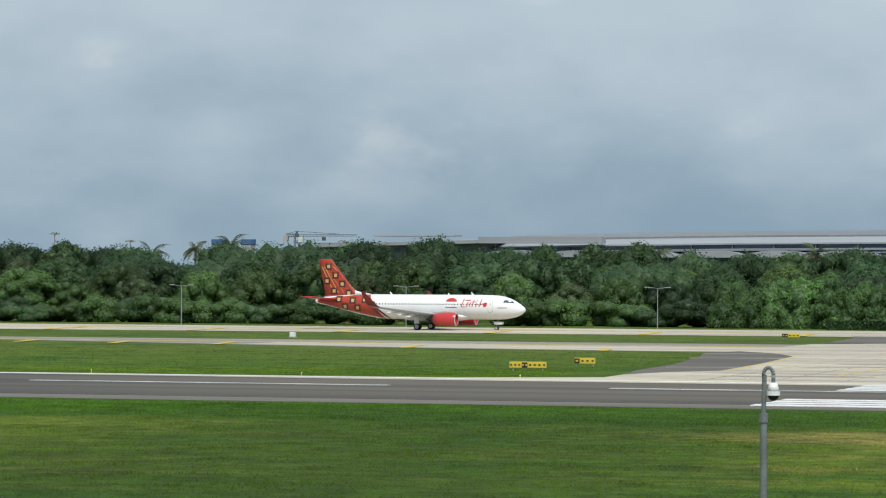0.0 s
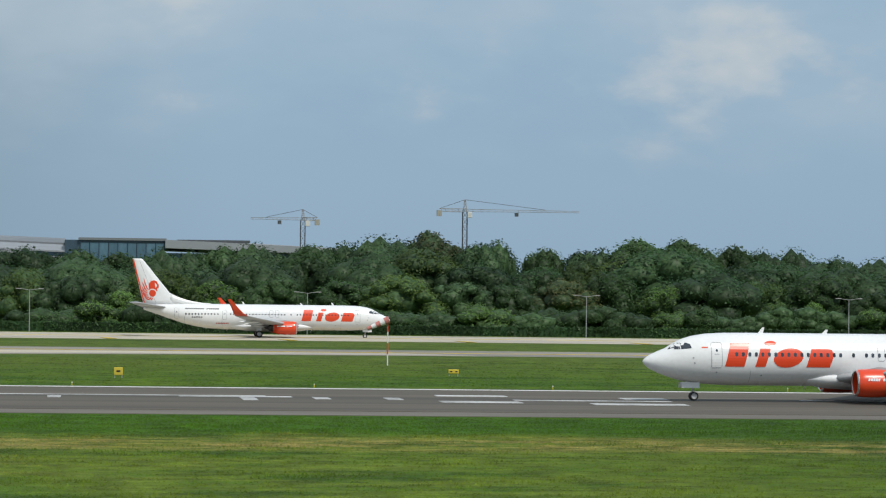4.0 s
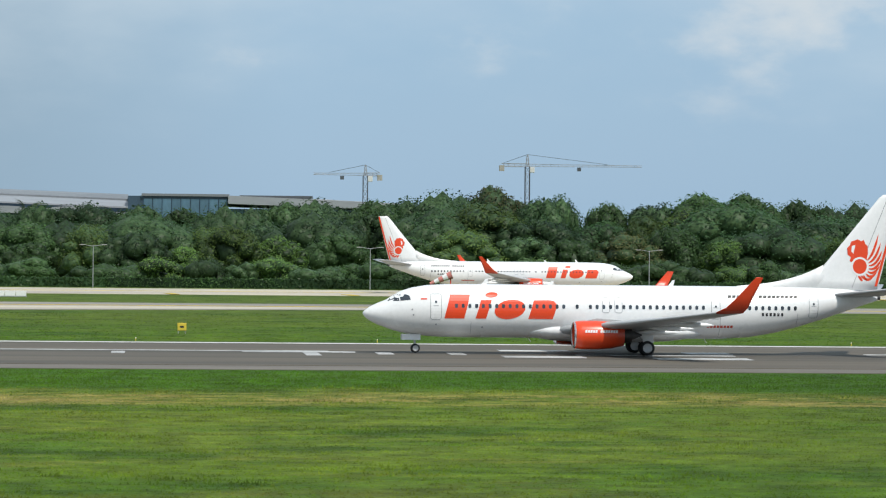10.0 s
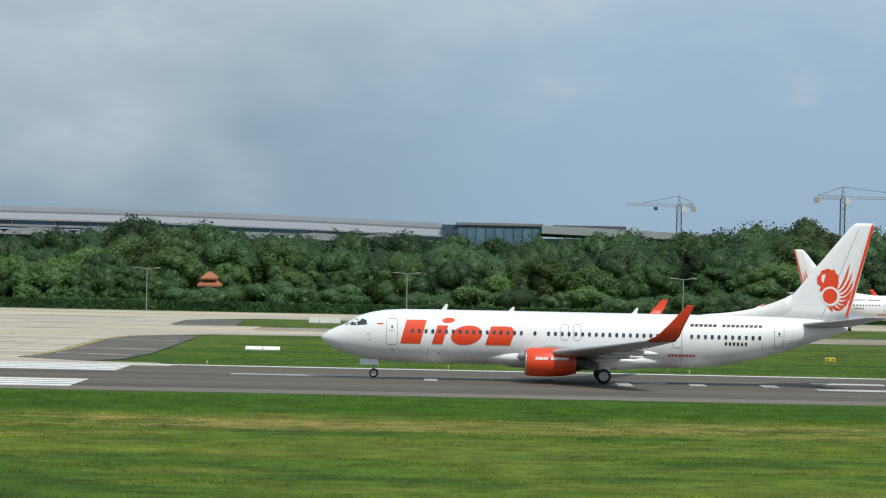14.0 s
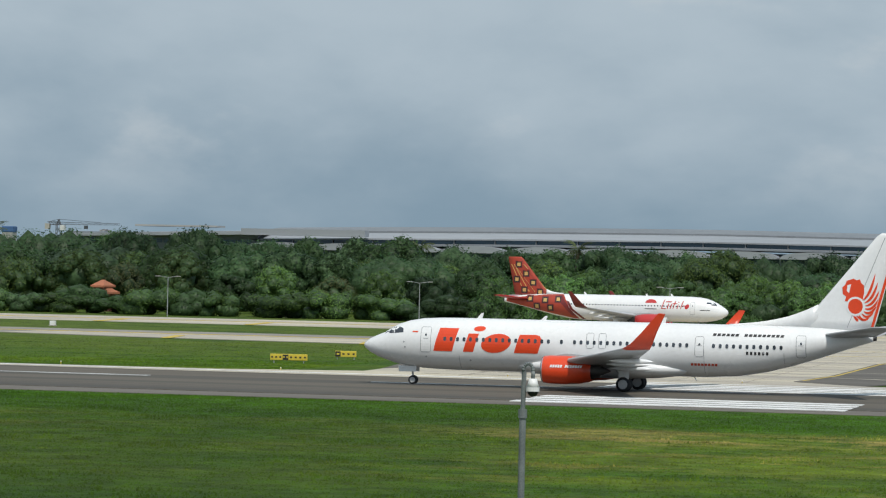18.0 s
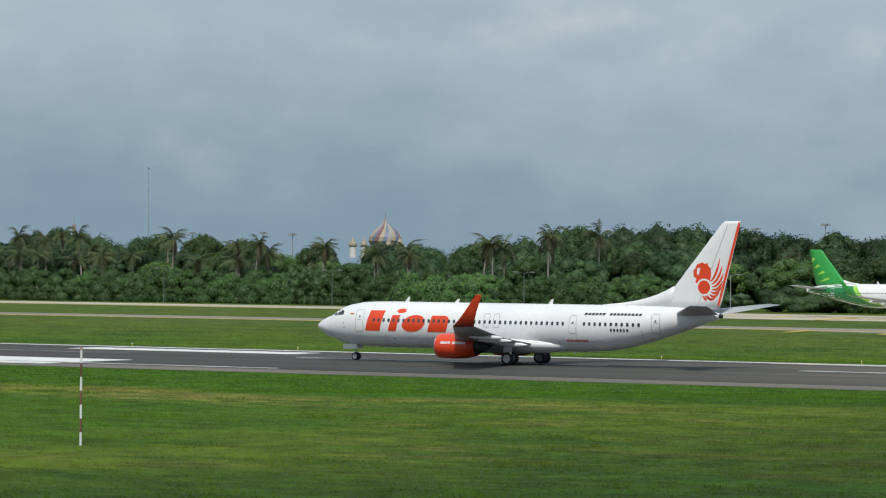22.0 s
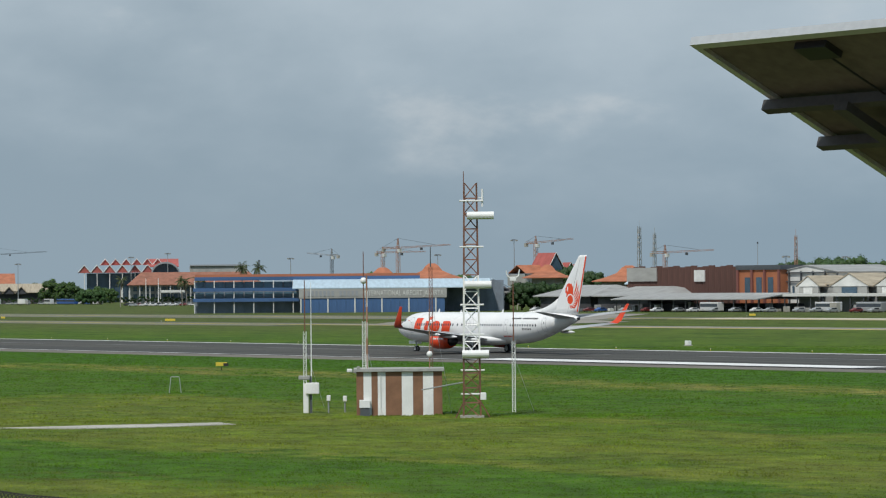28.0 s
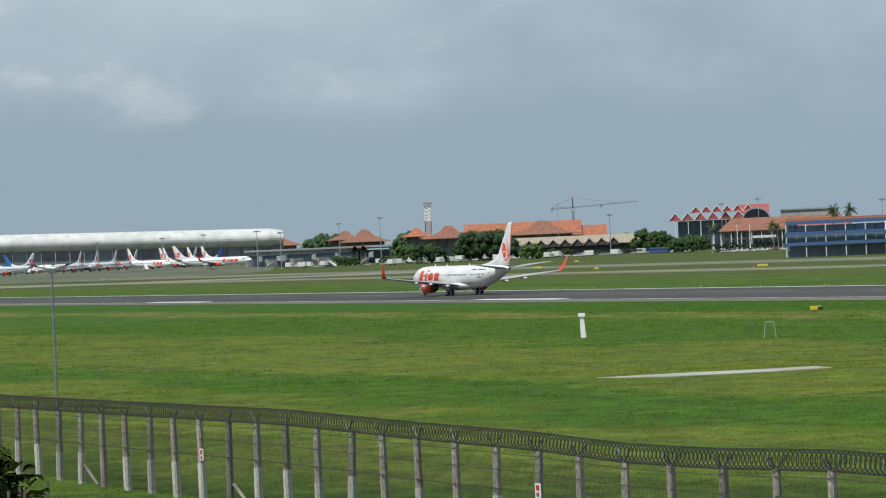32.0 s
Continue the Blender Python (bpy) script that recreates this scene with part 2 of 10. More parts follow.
    # the far field is drier and duller
    col = mix(ramp(yy, 285.0, 380.0, 0.0, 0.6), col, (0.078, 0.112, 0.024))
    col = mix(math_("MULTIPLY", ramp(yy, 300.0, 400.0, 0.0, 0.7), ramp(sep.outputs["X"], -700.0, -450.0, 1.0, 0.0)), col, (0.066, 0.082, 0.030))
    # lush ground near the deck and in the east, with shade painted into the green
    deep_shade = math_("MAXIMUM", math_("MULTIPLY", ramp(away, 120.0, 155.0, 0.85, 0.0), ramp(sep.outputs["X"], -22.0, -4.0, 1.0, 0.0)), math_("MULTIPLY", ramp(sep.outputs["X"], 20.0, 52.0, 0.0, 0.85), ramp(yy, 205.0, 228.0, 1.0, 0.0)))
    col = mix(deep_shade, col, (0.026, 0.066, 0.006))
    # lush stretch of the verge field, darkened: a cloud's shade is in the colour
    lush_cloud_shade = math_("MULTIPLY", math_("MULTIPLY", ramp(sep.outputs["X"], -92.0, -60.0, 0.25, 1.0), ramp(sep.outputs["X"], -46.0, -22.0, 1.0, 0.0)), ramp(yy, 200.0, 216.0, 0.74, 0.15))
    lush_cloud_shade = math_("MULTIPLY", lush_cloud_shade, ramp(sep.outputs["X"], -120.0, -104.0))
    col = mix(lush_cloud_shade, col, (0.0205, 0.050, 0.0055))
    # unseen bare earth round the deck, added for its brown bounced light
    col = mix(ramp(sep.outputs["Y"], 6.0, 14.0, 1.0, 0.0), col, (0.20, 0.165, 0.125))
    dark = ramp(tex(0.045, 0.09, 1.0, 7, 0.68), 0.50, 0.64, 0.0, 0.75)
    col = mix(dark, col, (0.024, 0.066, 0.007))
    # mown and unmown belts along the western field
    west = ramp(sep.outputs["X"], -112.0, -84.0, 1.0, 0.0)
    edge = math_("ADD", math_("ADD", sep.outputs["Y"], ramp(clump, 0.3, 0.7, -2.2, 2.2)), ramp(tex(0.016, 0.03, 1.0, 5, 0.6), 0.3, 0.7, -11.0, 11.0))
    thick = math_("MAXIMUM", math_("MULTIPLY", ramp(edge, 76.0, 80.0), ramp(edge, 91.0, 96.0, 1.0, 0.0)), math_("MULTIPLY", ramp(edge, 130.0, 139.0), ramp(sep.outputs["Y"], 222.0, 228.0, 1.0, 0.0)))
    cut = math_("MAXIMUM", math_("MULTIPLY", ramp(edge, 92.0, 97.0), ramp(edge, 126.0, 136.0, 1.0, 0.0)), math_("MULTIPLY", ramp(edge, 52.0, 57.0), ramp(edge, 74.0, 79.0, 1.0, 0.0)))
    col = mix(math_("MULTIPLY", math_("MULTIPLY", thick, west), ramp(clump, 0.3, 0.7, 0.6, 0.95)), col, (0.036, 0.096, 0.007))
    col = mix(math_("MULTIPLY", math_("MULTIPLY", cut, west), ramp(streak, 0.36, 0.62, 0.15, 0.85)), col, (0.094, 0.125, 0.023))
    speck = ramp(clump, 0.60, 0.74, 0.0, 0.6)
    col = mix(speck, col, (0.030, 0.072, 0.010))
    col = mix(line, col, (0.205, 0.175, 0.070))
    # warmer than the bare palette: straw and seed heads among the green
    warm = N("ShaderNodeMix")
    warm.data_type, warm.blend_type = "RGBA", "MULTIPLY"
    warm.inputs["Factor"].default_value = 1.0
    warm.inputs["B"].default_value = (1.07, 1.0, 0.78, 1)
    L(col, warm.inputs["A"])
    hsv = N("ShaderNodeHueSaturation")
    L(warm.outputs["Result"], hsv.inputs["Color"])
    shade = math_("MULTIPLY", ramp(fine, 0.28, 0.72, 0.75, 1.25), ramp(clump, 0.32, 0.68, 0.66, 1.36))
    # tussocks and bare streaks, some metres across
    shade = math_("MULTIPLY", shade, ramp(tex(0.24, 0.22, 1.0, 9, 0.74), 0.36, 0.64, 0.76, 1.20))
    if blades:
        geo = N("ShaderNodeNewGeometry")
        shade = math_("MULTIPLY", shade, ramp(geo.outputs["Random Per Island"], 0.0, 1.0, 0.90, 1.14))
    L(shade, hsv.inputs["Value"])
    L(hsv.outputs["Color"], b.inputs["Base Color"])
    bp = N("ShaderNodeBump")
    bp.inputs["Strength"].default_value, bp.inputs["Distance"].default_value = 0.8, 0.12
    L(math_("ADD", fine, clump), bp.inputs["Height"])
    if not blades:
        L(bp.outputs["Normal"], b.inputs["Normal"])
    return m


M = {}
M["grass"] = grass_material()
M["asphalt"] = mat("runway_asphalt", (0.118, 0.098, 0.071), 0.85, var=0.16, scale=0.3, stretch=(0.03, 1.3, 1), col2=(0.060, 0.054, 0.044), bump=0.3)
M["shoulder"] = mat("runway_shoulder", (0.16, 0.142, 0.118), 0.88, var=0.14, scale=0.35, stretch=(0.2, 1, 1), bump=0.3)
M["twy"] = mat("taxiway_asphalt", (0.27, 0.25, 0.215), 0.88, var=0.14, scale=0.3, stretch=(0.15, 1, 1), bump=0.3)
M["old_twy"] = mat("weathered_taxiway", (0.165, 0.160, 0.120), 0.9, var=0.2, scale=0.2, stretch=(0.15, 1, 1), col2=(0.10, 0.105, 0.07), bump=0.3)
M["far_field"] = mat("dull_far_field", (0.115, 0.118, 0.075), 0.92, var=0.2, scale=0.05, stretch=(1, 1, 1), col2=(0.07, 0.085, 0.045), bump=0.2)
M["concrete"] = mat("apron_concrete", (0.50, 0.445, 0.335), 0.85, var=0.18, scale=0.3, stretch=(0.22, 1, 1), col2=(0.34, 0.305, 0.26), bump=0.2)
M["joint"] = mat("tarred_slab_joint", (0.36, 0.32, 0.265), 0.9, var=0.2, scale=0.6)
M["stain"] = mat("tyre_stained_concrete", (0.385, 0.345, 0.28), 0.88, var=0.2, scale=0.5, stretch=(0.3, 1, 1))
M["fillet"] = mat("fillet_asphalt", (0.120, 0.106, 0.088), 0.88, var=0.15, scale=0.3, stretch=(0.3, 1, 1))


def resurface(m, x0, x1, col):
    """A newer, darker surface west of a joint in the paving."""
    nt = m.node_tree
    N, L = nt.nodes.new, nt.links.new
    b = nt.nodes["Principled BSDF"]
    src = b.inputs["Base Color"].links[0].from_socket
    co, sep, r, x = N("ShaderNodeTexCoord"), N("ShaderNodeSeparateXYZ"), N("ShaderNodeMapRange"), N("ShaderNodeMix")
    L(co.outputs["Object"], sep.inputs[0])
    for k, v in (("From Min", x0), ("From Max", x1), ("To Min", 1.0), ("To Max", 0.0)):
        r.inputs[k].default_value = v
    L(sep.outputs["X"], r.inputs["Value"])
    x.data_type = "RGBA"
    x.blend_type = "MULTIPLY"
    x.inputs["B"].default_value = (*col, 1)
    L(r.outputs["Result"], x.inputs["Factor"])
    L(src, x.inputs["A"])
    L(x.outputs["Result"], b.inputs["Base Color"])


resurface(M["asphalt"], -135.0, -95.0, (0.50, 0.56, 0.62))
M["white_line"] = mat("white_marking", (0.78, 0.78, 0.76), 0.7, var=0.12, scale=1.2)
M["worn_line"] = mat("worn_white_marking", (0.55, 0.55, 0.54), 0.75, var=0.22, scale=0.8)
M["rubber"] = mat("tyre_rubber_deposit", (0.050, 0.046, 0.040), 0.8, var=0.25, scale=0.6, stretch=(0.1, 1, 1))
M["rubbed_line"] = mat("rubber_stained_marking", (0.17, 0.17, 0.165), 0.8, var=0.25, scale=0.6)
M["yellow_line"] = mat("yellow_marking", (0.62, 0.45, 0.06), 0.7, var=0.15, scale=1.2)


# ---- mesh helpers ----
def link(name, bm, material, parent=None, label="", smooth=False):
    me = bpy.data.meshes.new(name)
    bmesh.ops.recalc_face_normals(bm, faces=bm.faces[:])
    if smooth:
        for f in bm.faces:
            f.smooth = True
    bm.to_mesh(me)
    bm.free()
    for m in (material if isinstance(material, (list, tuple)) else [material]):
        me.materials.append(m)
    ob = new(name, me)
    if parent is not None:
        ob.parent = parent
    if label:
        ob["label"] = label
    return ob


def part(name, bm, material, parent, label="", smooth=False):
    return link(name, bm, material, parent, label, smooth)


def thing(name, x=0, y=0, z=0, rz=0, label="", category="", group="", kind=""):
    ob = new(name)
    ob.matrix_basis = pose(x, y, z, 0, 0, rz)
    return tagged(ob, label, category, group, kind)


def box(bm, x0, x1, y0, y1, z0, z1, bevel=0.0):
    g = bmesh.ops.create_cube(bm, size=1.0, matrix=Matrix.Translation(((x0 + x1) / 2, (y0 + y1) / 2, (z0 + z1) / 2))
                              @ Matrix.Diagonal((x1 - x0, y1 - y0, z1 - z0, 1)))
    if bevel > 0:
        ed = {e for v in g["verts"] for e in v.link_edges}
        bmesh.ops.bevel(bm, geom=list(ed), offset=bevel, segments=1, affect="EDGES")
    return bm


def boxes(*bs, bevel=0.0):
    bm = bmesh.new()
    for b in bs:
        box(bm, *b, bevel=bevel)
    return bm


def tube(bm, p, q, r0, r1=None, n=8, cap=True):
    p, q = Vector(p), Vector(q)
    r1 = r0 if r1 is None else r1
    d = q - p
    m = Matrix.Translation((p + q) / 2) @ d.to_track_quat("Z", "Y").to_matrix().to_4x4()
    bmesh.ops.create_cone(bm, cap_ends=cap, segments=n, radius1=r0, radius2=r1, depth=d.length, matrix=m)
    return bm


def tubes(*ts, n=8):
    bm = bmesh.new()
    for t in ts:
        tube(bm, *t, n=n)
    return bm


def rings(bm, rs, close0=True, close1=True):
    """Skin over rings of equal point count."""
    vs = [[bm.verts.new(p) for p in r] for r in rs]
    n = len(vs[0])
    for a, b in zip(vs, vs[1:]):
        for i in range(n):
            j = (i + 1) % n
            bm.faces.new((a[i], a[j], b[j], b[i]))
    if close0:
        bm.faces.new(vs[0][::-1])
    if close1:
        bm.faces.new(vs[-1])
    return bm


# ---- ground and paving ----
def fall(y):
    """The field falls by half a metre between the runway and the far taxiway."""
    return -0.5 * min(max((y - 280) / 260, 0), 1)


def lay(x, y):
    """Plan of the paving as seen on a level field, carried along the line of sight to the falling one."""
    k = 1.0
    for _ in range(20):
        k = (EYE_H - fall(y * k)) / EYE_H
    return x * k, y * k


TWY_Z = -0.44

def sheet(name, pts, z, material, parent=None, thick=0.05, label=""):
    """A flat slab of paving or paint with the given outline."""
    bm = bmesh.new()
    f = bm.faces.new([bm.verts.new((x, y, z + fall(y))) for x, y in (lay(*p) for p in pts)])
    g = bmesh.ops.extrude_face_region(bm, geom=[f])
    for v in g["geom"]:
        if isinstance(v, bmesh.types.BMVert):
            v.co.z -= thick
    return link(name, bm, material, parent, label)


def make_ground():
    bm = bmesh.new()
    xs = [-4800, -3000, -2000] + list(range(-1400, 801, 100)) + [1400, 2500, 4800]
    ys = [-900, -300, -60, 0, 30] + list(range(50, 276, 25)) + [280] + list(range(300, 541, 20)) + list(range(560, 701, 25)) + [800, 1000, 1400, 2000, 3000, 4800]
    vs = [[bm.verts.new((x, y, fall(y))) for x in xs] for y in ys]
    for a, b in zip(vs, vs[1:]):
        for i in range(len(xs) - 1):
            bm.faces.new((a[i], a[i + 1], b[i + 1], b[i]))
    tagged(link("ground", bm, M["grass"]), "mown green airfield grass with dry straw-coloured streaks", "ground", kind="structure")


make_ground()
RWY0, RWY1 = 222.0, 277.0


def rect(x0, x1, y0, y1):
    return [(x0, y0), (x1, y0), (x1, y1), (x0, y1)]


def make_paving():
    K = dict(kind="structure")
    tagged(sheet("runway_shoulder", rect(-2500, 700, RWY0, RWY1), 0.04, M["shoulder"]), "brownish grey asphalt runway shoulder", "runway", **K)
    rw = tagged(sheet("runway", rect(-2500, 700, 228.5, 275.5), 0.07, M["asphalt"]), "dark grey asphalt runway with worn white paint", "runway", **K)
    ta = tagged(sheet("taxiway_near", [(-640, 411), (-190, 411), (-130, 389), (-96, 384), (-24, 384), (20, 396), (60, 400), (700, 402), (700, 428), (-640, 428)], 0.04, M["twy"]), "pale grey asphalt taxiway", "taxiway", **K)
    tb = tagged(sheet("taxiway_far", [(-640, 511), (-290, 511), (-230, 487), (700, 487), (700, 536), (-640, 536)], 0.05, M["concrete"]), "sunlit cream concrete taxiway", "taxiway", **K)
    tagged(sheet("taxiway_near_west", rect(-2500, -640, 398, 428), 0.04, M["old_twy"]), "weathered olive grey asphalt taxiway", "taxiway", **K)
    tagged(sheet("taxiway_far_west", rect(-2500, -640, 487, 536), 0.05, M["old_twy"]), "weathered olive grey asphalt taxiway", "taxiway", **K)
    # connectors
    west = [(-68.6, 308), (-70.2, 333), (-73.3, 365), (-78, 377.5), (-84, 386.5), (-84, 430), (-71.6, 442), (-74.2, 474), (-79, 488)]
    east = [(-36.6, 286), (-35.8, 307), (-36.5, 353), (-35.4, 367), (-30.7, 377), (-24, 388), (-24, 430), (-36.1, 435), (-36.3, 465), (-32.4, 477), (-25, 488)]
    sheet("apron_link", [(-66, 270.5), (-22, 270.5), (-24, 278), (-30.3, 279.6)] + east + west[::-1] + [(-72.5, 301), (-74, 292), (-73.5, 283), (-85, 277.2), (-126, 275.2), (-126, 272.6), (-85, 270.5)], 0.085, M["concrete"])
    tagged(bpy.data.objects["apron_link"], "cream concrete link between runway and taxiway", "taxiway", **K)
    # paler south half of the taxiway beside the link
    tagged(sheet("taxiway_pale_lane", [(-150, 398), (-128, 390.5), (-96, 385.5), (-24, 385.5), (20, 397.5), (48, 400.5), (40, 409), (-150, 410)], 0.055, M["concrete"]), "cream concrete lane of a taxiway", "taxiway", **K)
    sheet("fillet", [(-74, 291), (-72.1, 300), (-68.6, 307), (-70.2, 333), (-73.3, 364.8), (-78, 377), (-84, 386), (-86, 376), (-82.2, 358), (-77.6, 326), (-76.2, 306)], 0.088, M["fillet"])
    sheet("fillet", [(-36.7, 287), (-35.8, 306.7), (-36.5, 353), (-35.4, 367), (-30.7, 377), (-27.7, 372), (-27.1, 333), (-26.8, 305), (-27.7, 287), (-30.3, 279.6)], 0.088, M["fillet"])
    sheet("fillet", [(-88.9, 486.5), (-78.6, 486.8), (-74.2, 474), (-71.4, 443), (-77.4, 438), (-84, 438.6), (-86, 470)], 0.088, M["fillet"])
    sheet("fillet", [(-36.1, 435), (-36.3, 465), (-32.4, 477), (-28.6, 468), (-27.4, 431), (-34.8, 428.6)], 0.088, M["fillet"])
    sheet("apron_link", [(104, 277), (190, 277), (190, 488), (120, 488), (128, 440), (119, 419), (117, 380), (118, 350), (112, 314)], 0.085, M["fillet"])
    sheet("apron_link", [(118, 420), (260, 420), (260, 488), (110, 488)], 0.1, M["concrete"])
    sheet("apron_link", [(-640, 428), (-585, 428), (-600, 470), (-640, 490), (-745, 590), (-775, 590), (-700, 480)], 0.085, M["twy"])
    sheet("apron_link", [(-1500, 277), (-1440, 277), (-1000, 488), (-1100, 488)], 0.085, M["twy"])
    for o in bpy.data.objects:
        if o.name.startswith("fillet"):
            tagged(o, "dark stained asphalt corner of a taxiway", "taxiway", **K)
        if o.name.startswith("apron_link"):
            tagged(o, "concrete link to the taxiway", "taxiway", **K)
    # slab joints and taxi lines of the link
    link_ob = bpy.data.objects["apron_link"]
    for i in range(22):
        y = 281 + 9.2 * i
        xl = float(np.interp(y, (276, 305, 333, 365, 386, 430, 442, 474, 488), (-68, -68, -69.7, -72.8, -83.5, -83.5, -71.2, -73.8, -78.5)))
        xr = float(np.interp(y, (276, 307, 353, 367, 388, 430, 436, 465, 488), (-38, -36.2, -36.9, -35.8, -24.5, -24.5, -36.5, -36.7, -25.5)))
        sheet("slab_joint", rect(xl, xr, y, y + 0.2), 0.0925, M["joint"], link_ob)
    for i in range(5):
        x = -64 + 6.0 * i
        sheet("slab_joint", [(x, 278), (x + 0.12, 278), (x - 3.9, 480), (x - 4.0, 480)], 0.0928, M["joint"], link_ob)
    # stains where wheels turn
    rng = np.random.default_rng(61)
    for i in range(26):
        y0 = 284 + 196 * float(rng.random())
        x0, n = -68 + 26 * float(rng.random()), 4 + 14 * float(rng.random())
        h = 1.5 + 5.5 * float(rng.random())
        if x0 + n < -39:
            sheet("tyre_stain", [(x0, y0 + h * 0.4), (x0 + n * 0.3, y0), (x0 + n, y0 + h * 0.5), (x0 + n * 0.8, y0 + h), (x0 + n * 0.3, y0 + h * 0.8)], 0.0935 + 0.0001 * i, M["stain"], link_ob)
    # seams and cracks across the dark corners
    for x0, x1, y, dy in ((-85, -74, 372, 3), (-82, -72, 352, 2), (-76, -69.5, 316, 2), (-35.6, -28, 352, -3), (-35.4, -27.5, 318, -2), (-35, -28, 300, -3)):
        sheet("pale_seam", [(x0, y), (x1, y + dy), (x1, y + dy + 1.9), (x0, y + 1.4)], 0.093, M["joint"], link_ob)
    curve = [(-56 + 18 * (1 - math.cos(radians(a))), 296 + 92 * math.sin(radians(a))) for a in range(0, 91, 9)]
    for p, q in zip(curve, curve[1:]):
        sheet("taxi_line", [(p[0], p[1]), (p[0] + 0.35, p[1]), (q[0] + 0.35, q[1]), (q[0], q[1])], 0.096, M["yellow_line"], link_ob)
    for xs_, sg in (((-68.3, 307), (-69.9, 333), (-73.0, 364.5)), 1), (((-36.4, 290), (-35.5, 307), (-36.2, 353), (-35.1, 366.5)), -1):
        for p, q in zip(xs_, xs_[1:]):
            sheet("edge_line", [(p[0], p[1]), (p[0] + 0.3, p[1]), (q[0] + 0.3, q[1]), (q[0], q[1])], 0.096, M["yellow_line"], link_ob)
    # runway paint
    z = 0.10
    sheet("edge_line", rect(-2500, 700, 273.6, 274.6), z, M["white_line"], rw)
    sheet("edge_line", rect(-2500, -150, 229.2, 230.0), z, M["worn_line"], rw)
    for i in range(4):
        sheet("threshold_bar", rect(-48.5, -25.5, 226.6 + 3.5 * i, 228.7 + 3.5 * i), z, M["white_line"], rw)
        sheet("threshold_bar", rect(-48.5, -25.5, 258.5 + 3.5 * i, 260.6 + 3.5 * i), z, M["white_line"], rw)
    for i in range(4):
        sheet("threshold_bar", rect(84, 108, 230 + 4.2 * i, 231.8 + 4.2 * i), z, M["worn_line"], rw)
        sheet("threshold_bar", rect(84, 108, 258 + 4.0 * i, 259.7 + 4.0 * i), z, M["worn_line"], rw)
    for x0, x1 in ((56, 77),) + tuple((-16.5 - 49.4 * k, 14.6 - 49.4 * k) for k in range(0, 32)):
        sheet("centre_line", rect(x0, x1, 255.4, 256.5), z, M["worn_line"] if x0 > -170 else M["rubbed_line"], rw)
    for x0, x1, y0, y1 in ((27, 33, 245.5, 248.5), (28, 33.5, 258.5, 261), (38, 45, 243.2, 246.2), (42, 45.5, 254.5, 258), (33, 45, 250.6, 252),
                           (8, 16.5, 253.5, 255), (12.5, 13.6, 247, 253.5), (18, 19.2, 250, 254), (23.4, 24.6, 250, 254), (-1.8, -0.8, 249.5, 253)):
        sheet("runway_numeral_bar", rect(x0, x1, y0, y1), z, M["worn_line"], rw)
    for x0, x1, y0, y1 in ((-197, -171, 226, 239), (-197, -171, 264.5, 269.5), (-325, -258, 229.2, 236.0)):
        sheet("aiming_bar", rect(x0, x1, y0, y1), z, M["white_line"], rw)
    # the older end of the bar is worn to streaks, and landings have blackened the lanes
    for y0, y1, x0 in ((229.2, 230.1, -258), (231.0, 231.6, -246), (232.6, 233.9, -240), (235.2, 236.2, -228)):
        sheet("aiming_bar", rect(x0, -197, y0, y1), z, M["worn_line"], rw)
    rng = np.random.default_rng(67)
    for i in range(34):
        x0, n = -760 + 560 * float(rng.random()), 50 + 150 * float(rng.random())
        y0, h = 238.5 + 30 * float(rng.random()), 0.5 + 1.6 * float(rng.random())
        if x0 + n < -140:
            sheet("rubber_streak", [(x0, y0 + h * 0.5), (x0 + n * 0.2, y0), (x0 + n * 0.85, y0 + h * 0.1), (x0 + n, y0 + h * 0.6), (x0 + n * 0.8, y0 + h), (x0 + n * 0.15, y0 + h * 0.9)], 0.075 + 0.0002 * i, M["rubber"], rw)
    for x0 in (-488, -641):
        sheet("touchdown_bar", rect(x0, x0 + 29, 229.3, 233.6), z, M["white_line"], rw)
    # taxi lines
    sheet("taxi_line", rect(-2500, 700, 411.5, 412.1), 0.09, M["yellow_line"], ta)
    sheet("taxi_line", rect(-2500, 700, 511, 511.5), 0.11, M["yellow_line"], tb)
    # yellow shoulder stripes
    for x in list(range(-217, -90, 24)) + [5, 31, 57, 83, 109]:
        far = 21 if x < 0 else 8
        sheet("shoulder_stripe", [(x, 486), (x + 1.3, 486), (x + 1.3 - 0.13 * far, 486 + far), (x - 0.13 * far, 486 + far)], 0.12, M["yellow_line"], tb)
    for x, y, n in ((-181, 396, 11), (-167, 394, 11), (-153, 394, 13), (-125.5, 386, 15), (-99.8, 381.5, 10), (-208, 398, 11), (-236, 398, 11)):
        sheet("shoulder_stripe", [(x, y), (x + 1.2, y), (x + 1.2 - 0.2 * n, y + n), (x - 0.2 * n, y + n)], 0.12, M["yellow_line"], ta)


make_paving()


# ---- aircraft ----
M["jet_white"] = mat("white_aircraft_paint", (0.80, 0.80, 0.79), 0.28, var=0.03, scale=0.5, coat=0.35, col2=(0.74, 0.745, 0.745))
M["jet_grey"] = mat("grey_wing_paint", (0.42, 0.43, 0.44), 0.4, var=0.06, scale=0.6)
M["jet_line"] = mat("panel_line_grey", (0.36, 0.37, 0.38), 0.5, var=0.05)
M["red"] = mat("orange_red_paint", (0.74, 0.062, 0.014), 0.32, var=0.03, scale=0.6, coat=0.3)
M["dark_red"] = mat("shaded_red_paint", (0.62, 0.055, 0.015), 0.35, var=0.04, scale=0.6)
M["glass"] = mat("dark_cabin_window", (0.05, 0.06, 0.075), 0.12, var=0.1, rnd=0.3, spec=0.7)
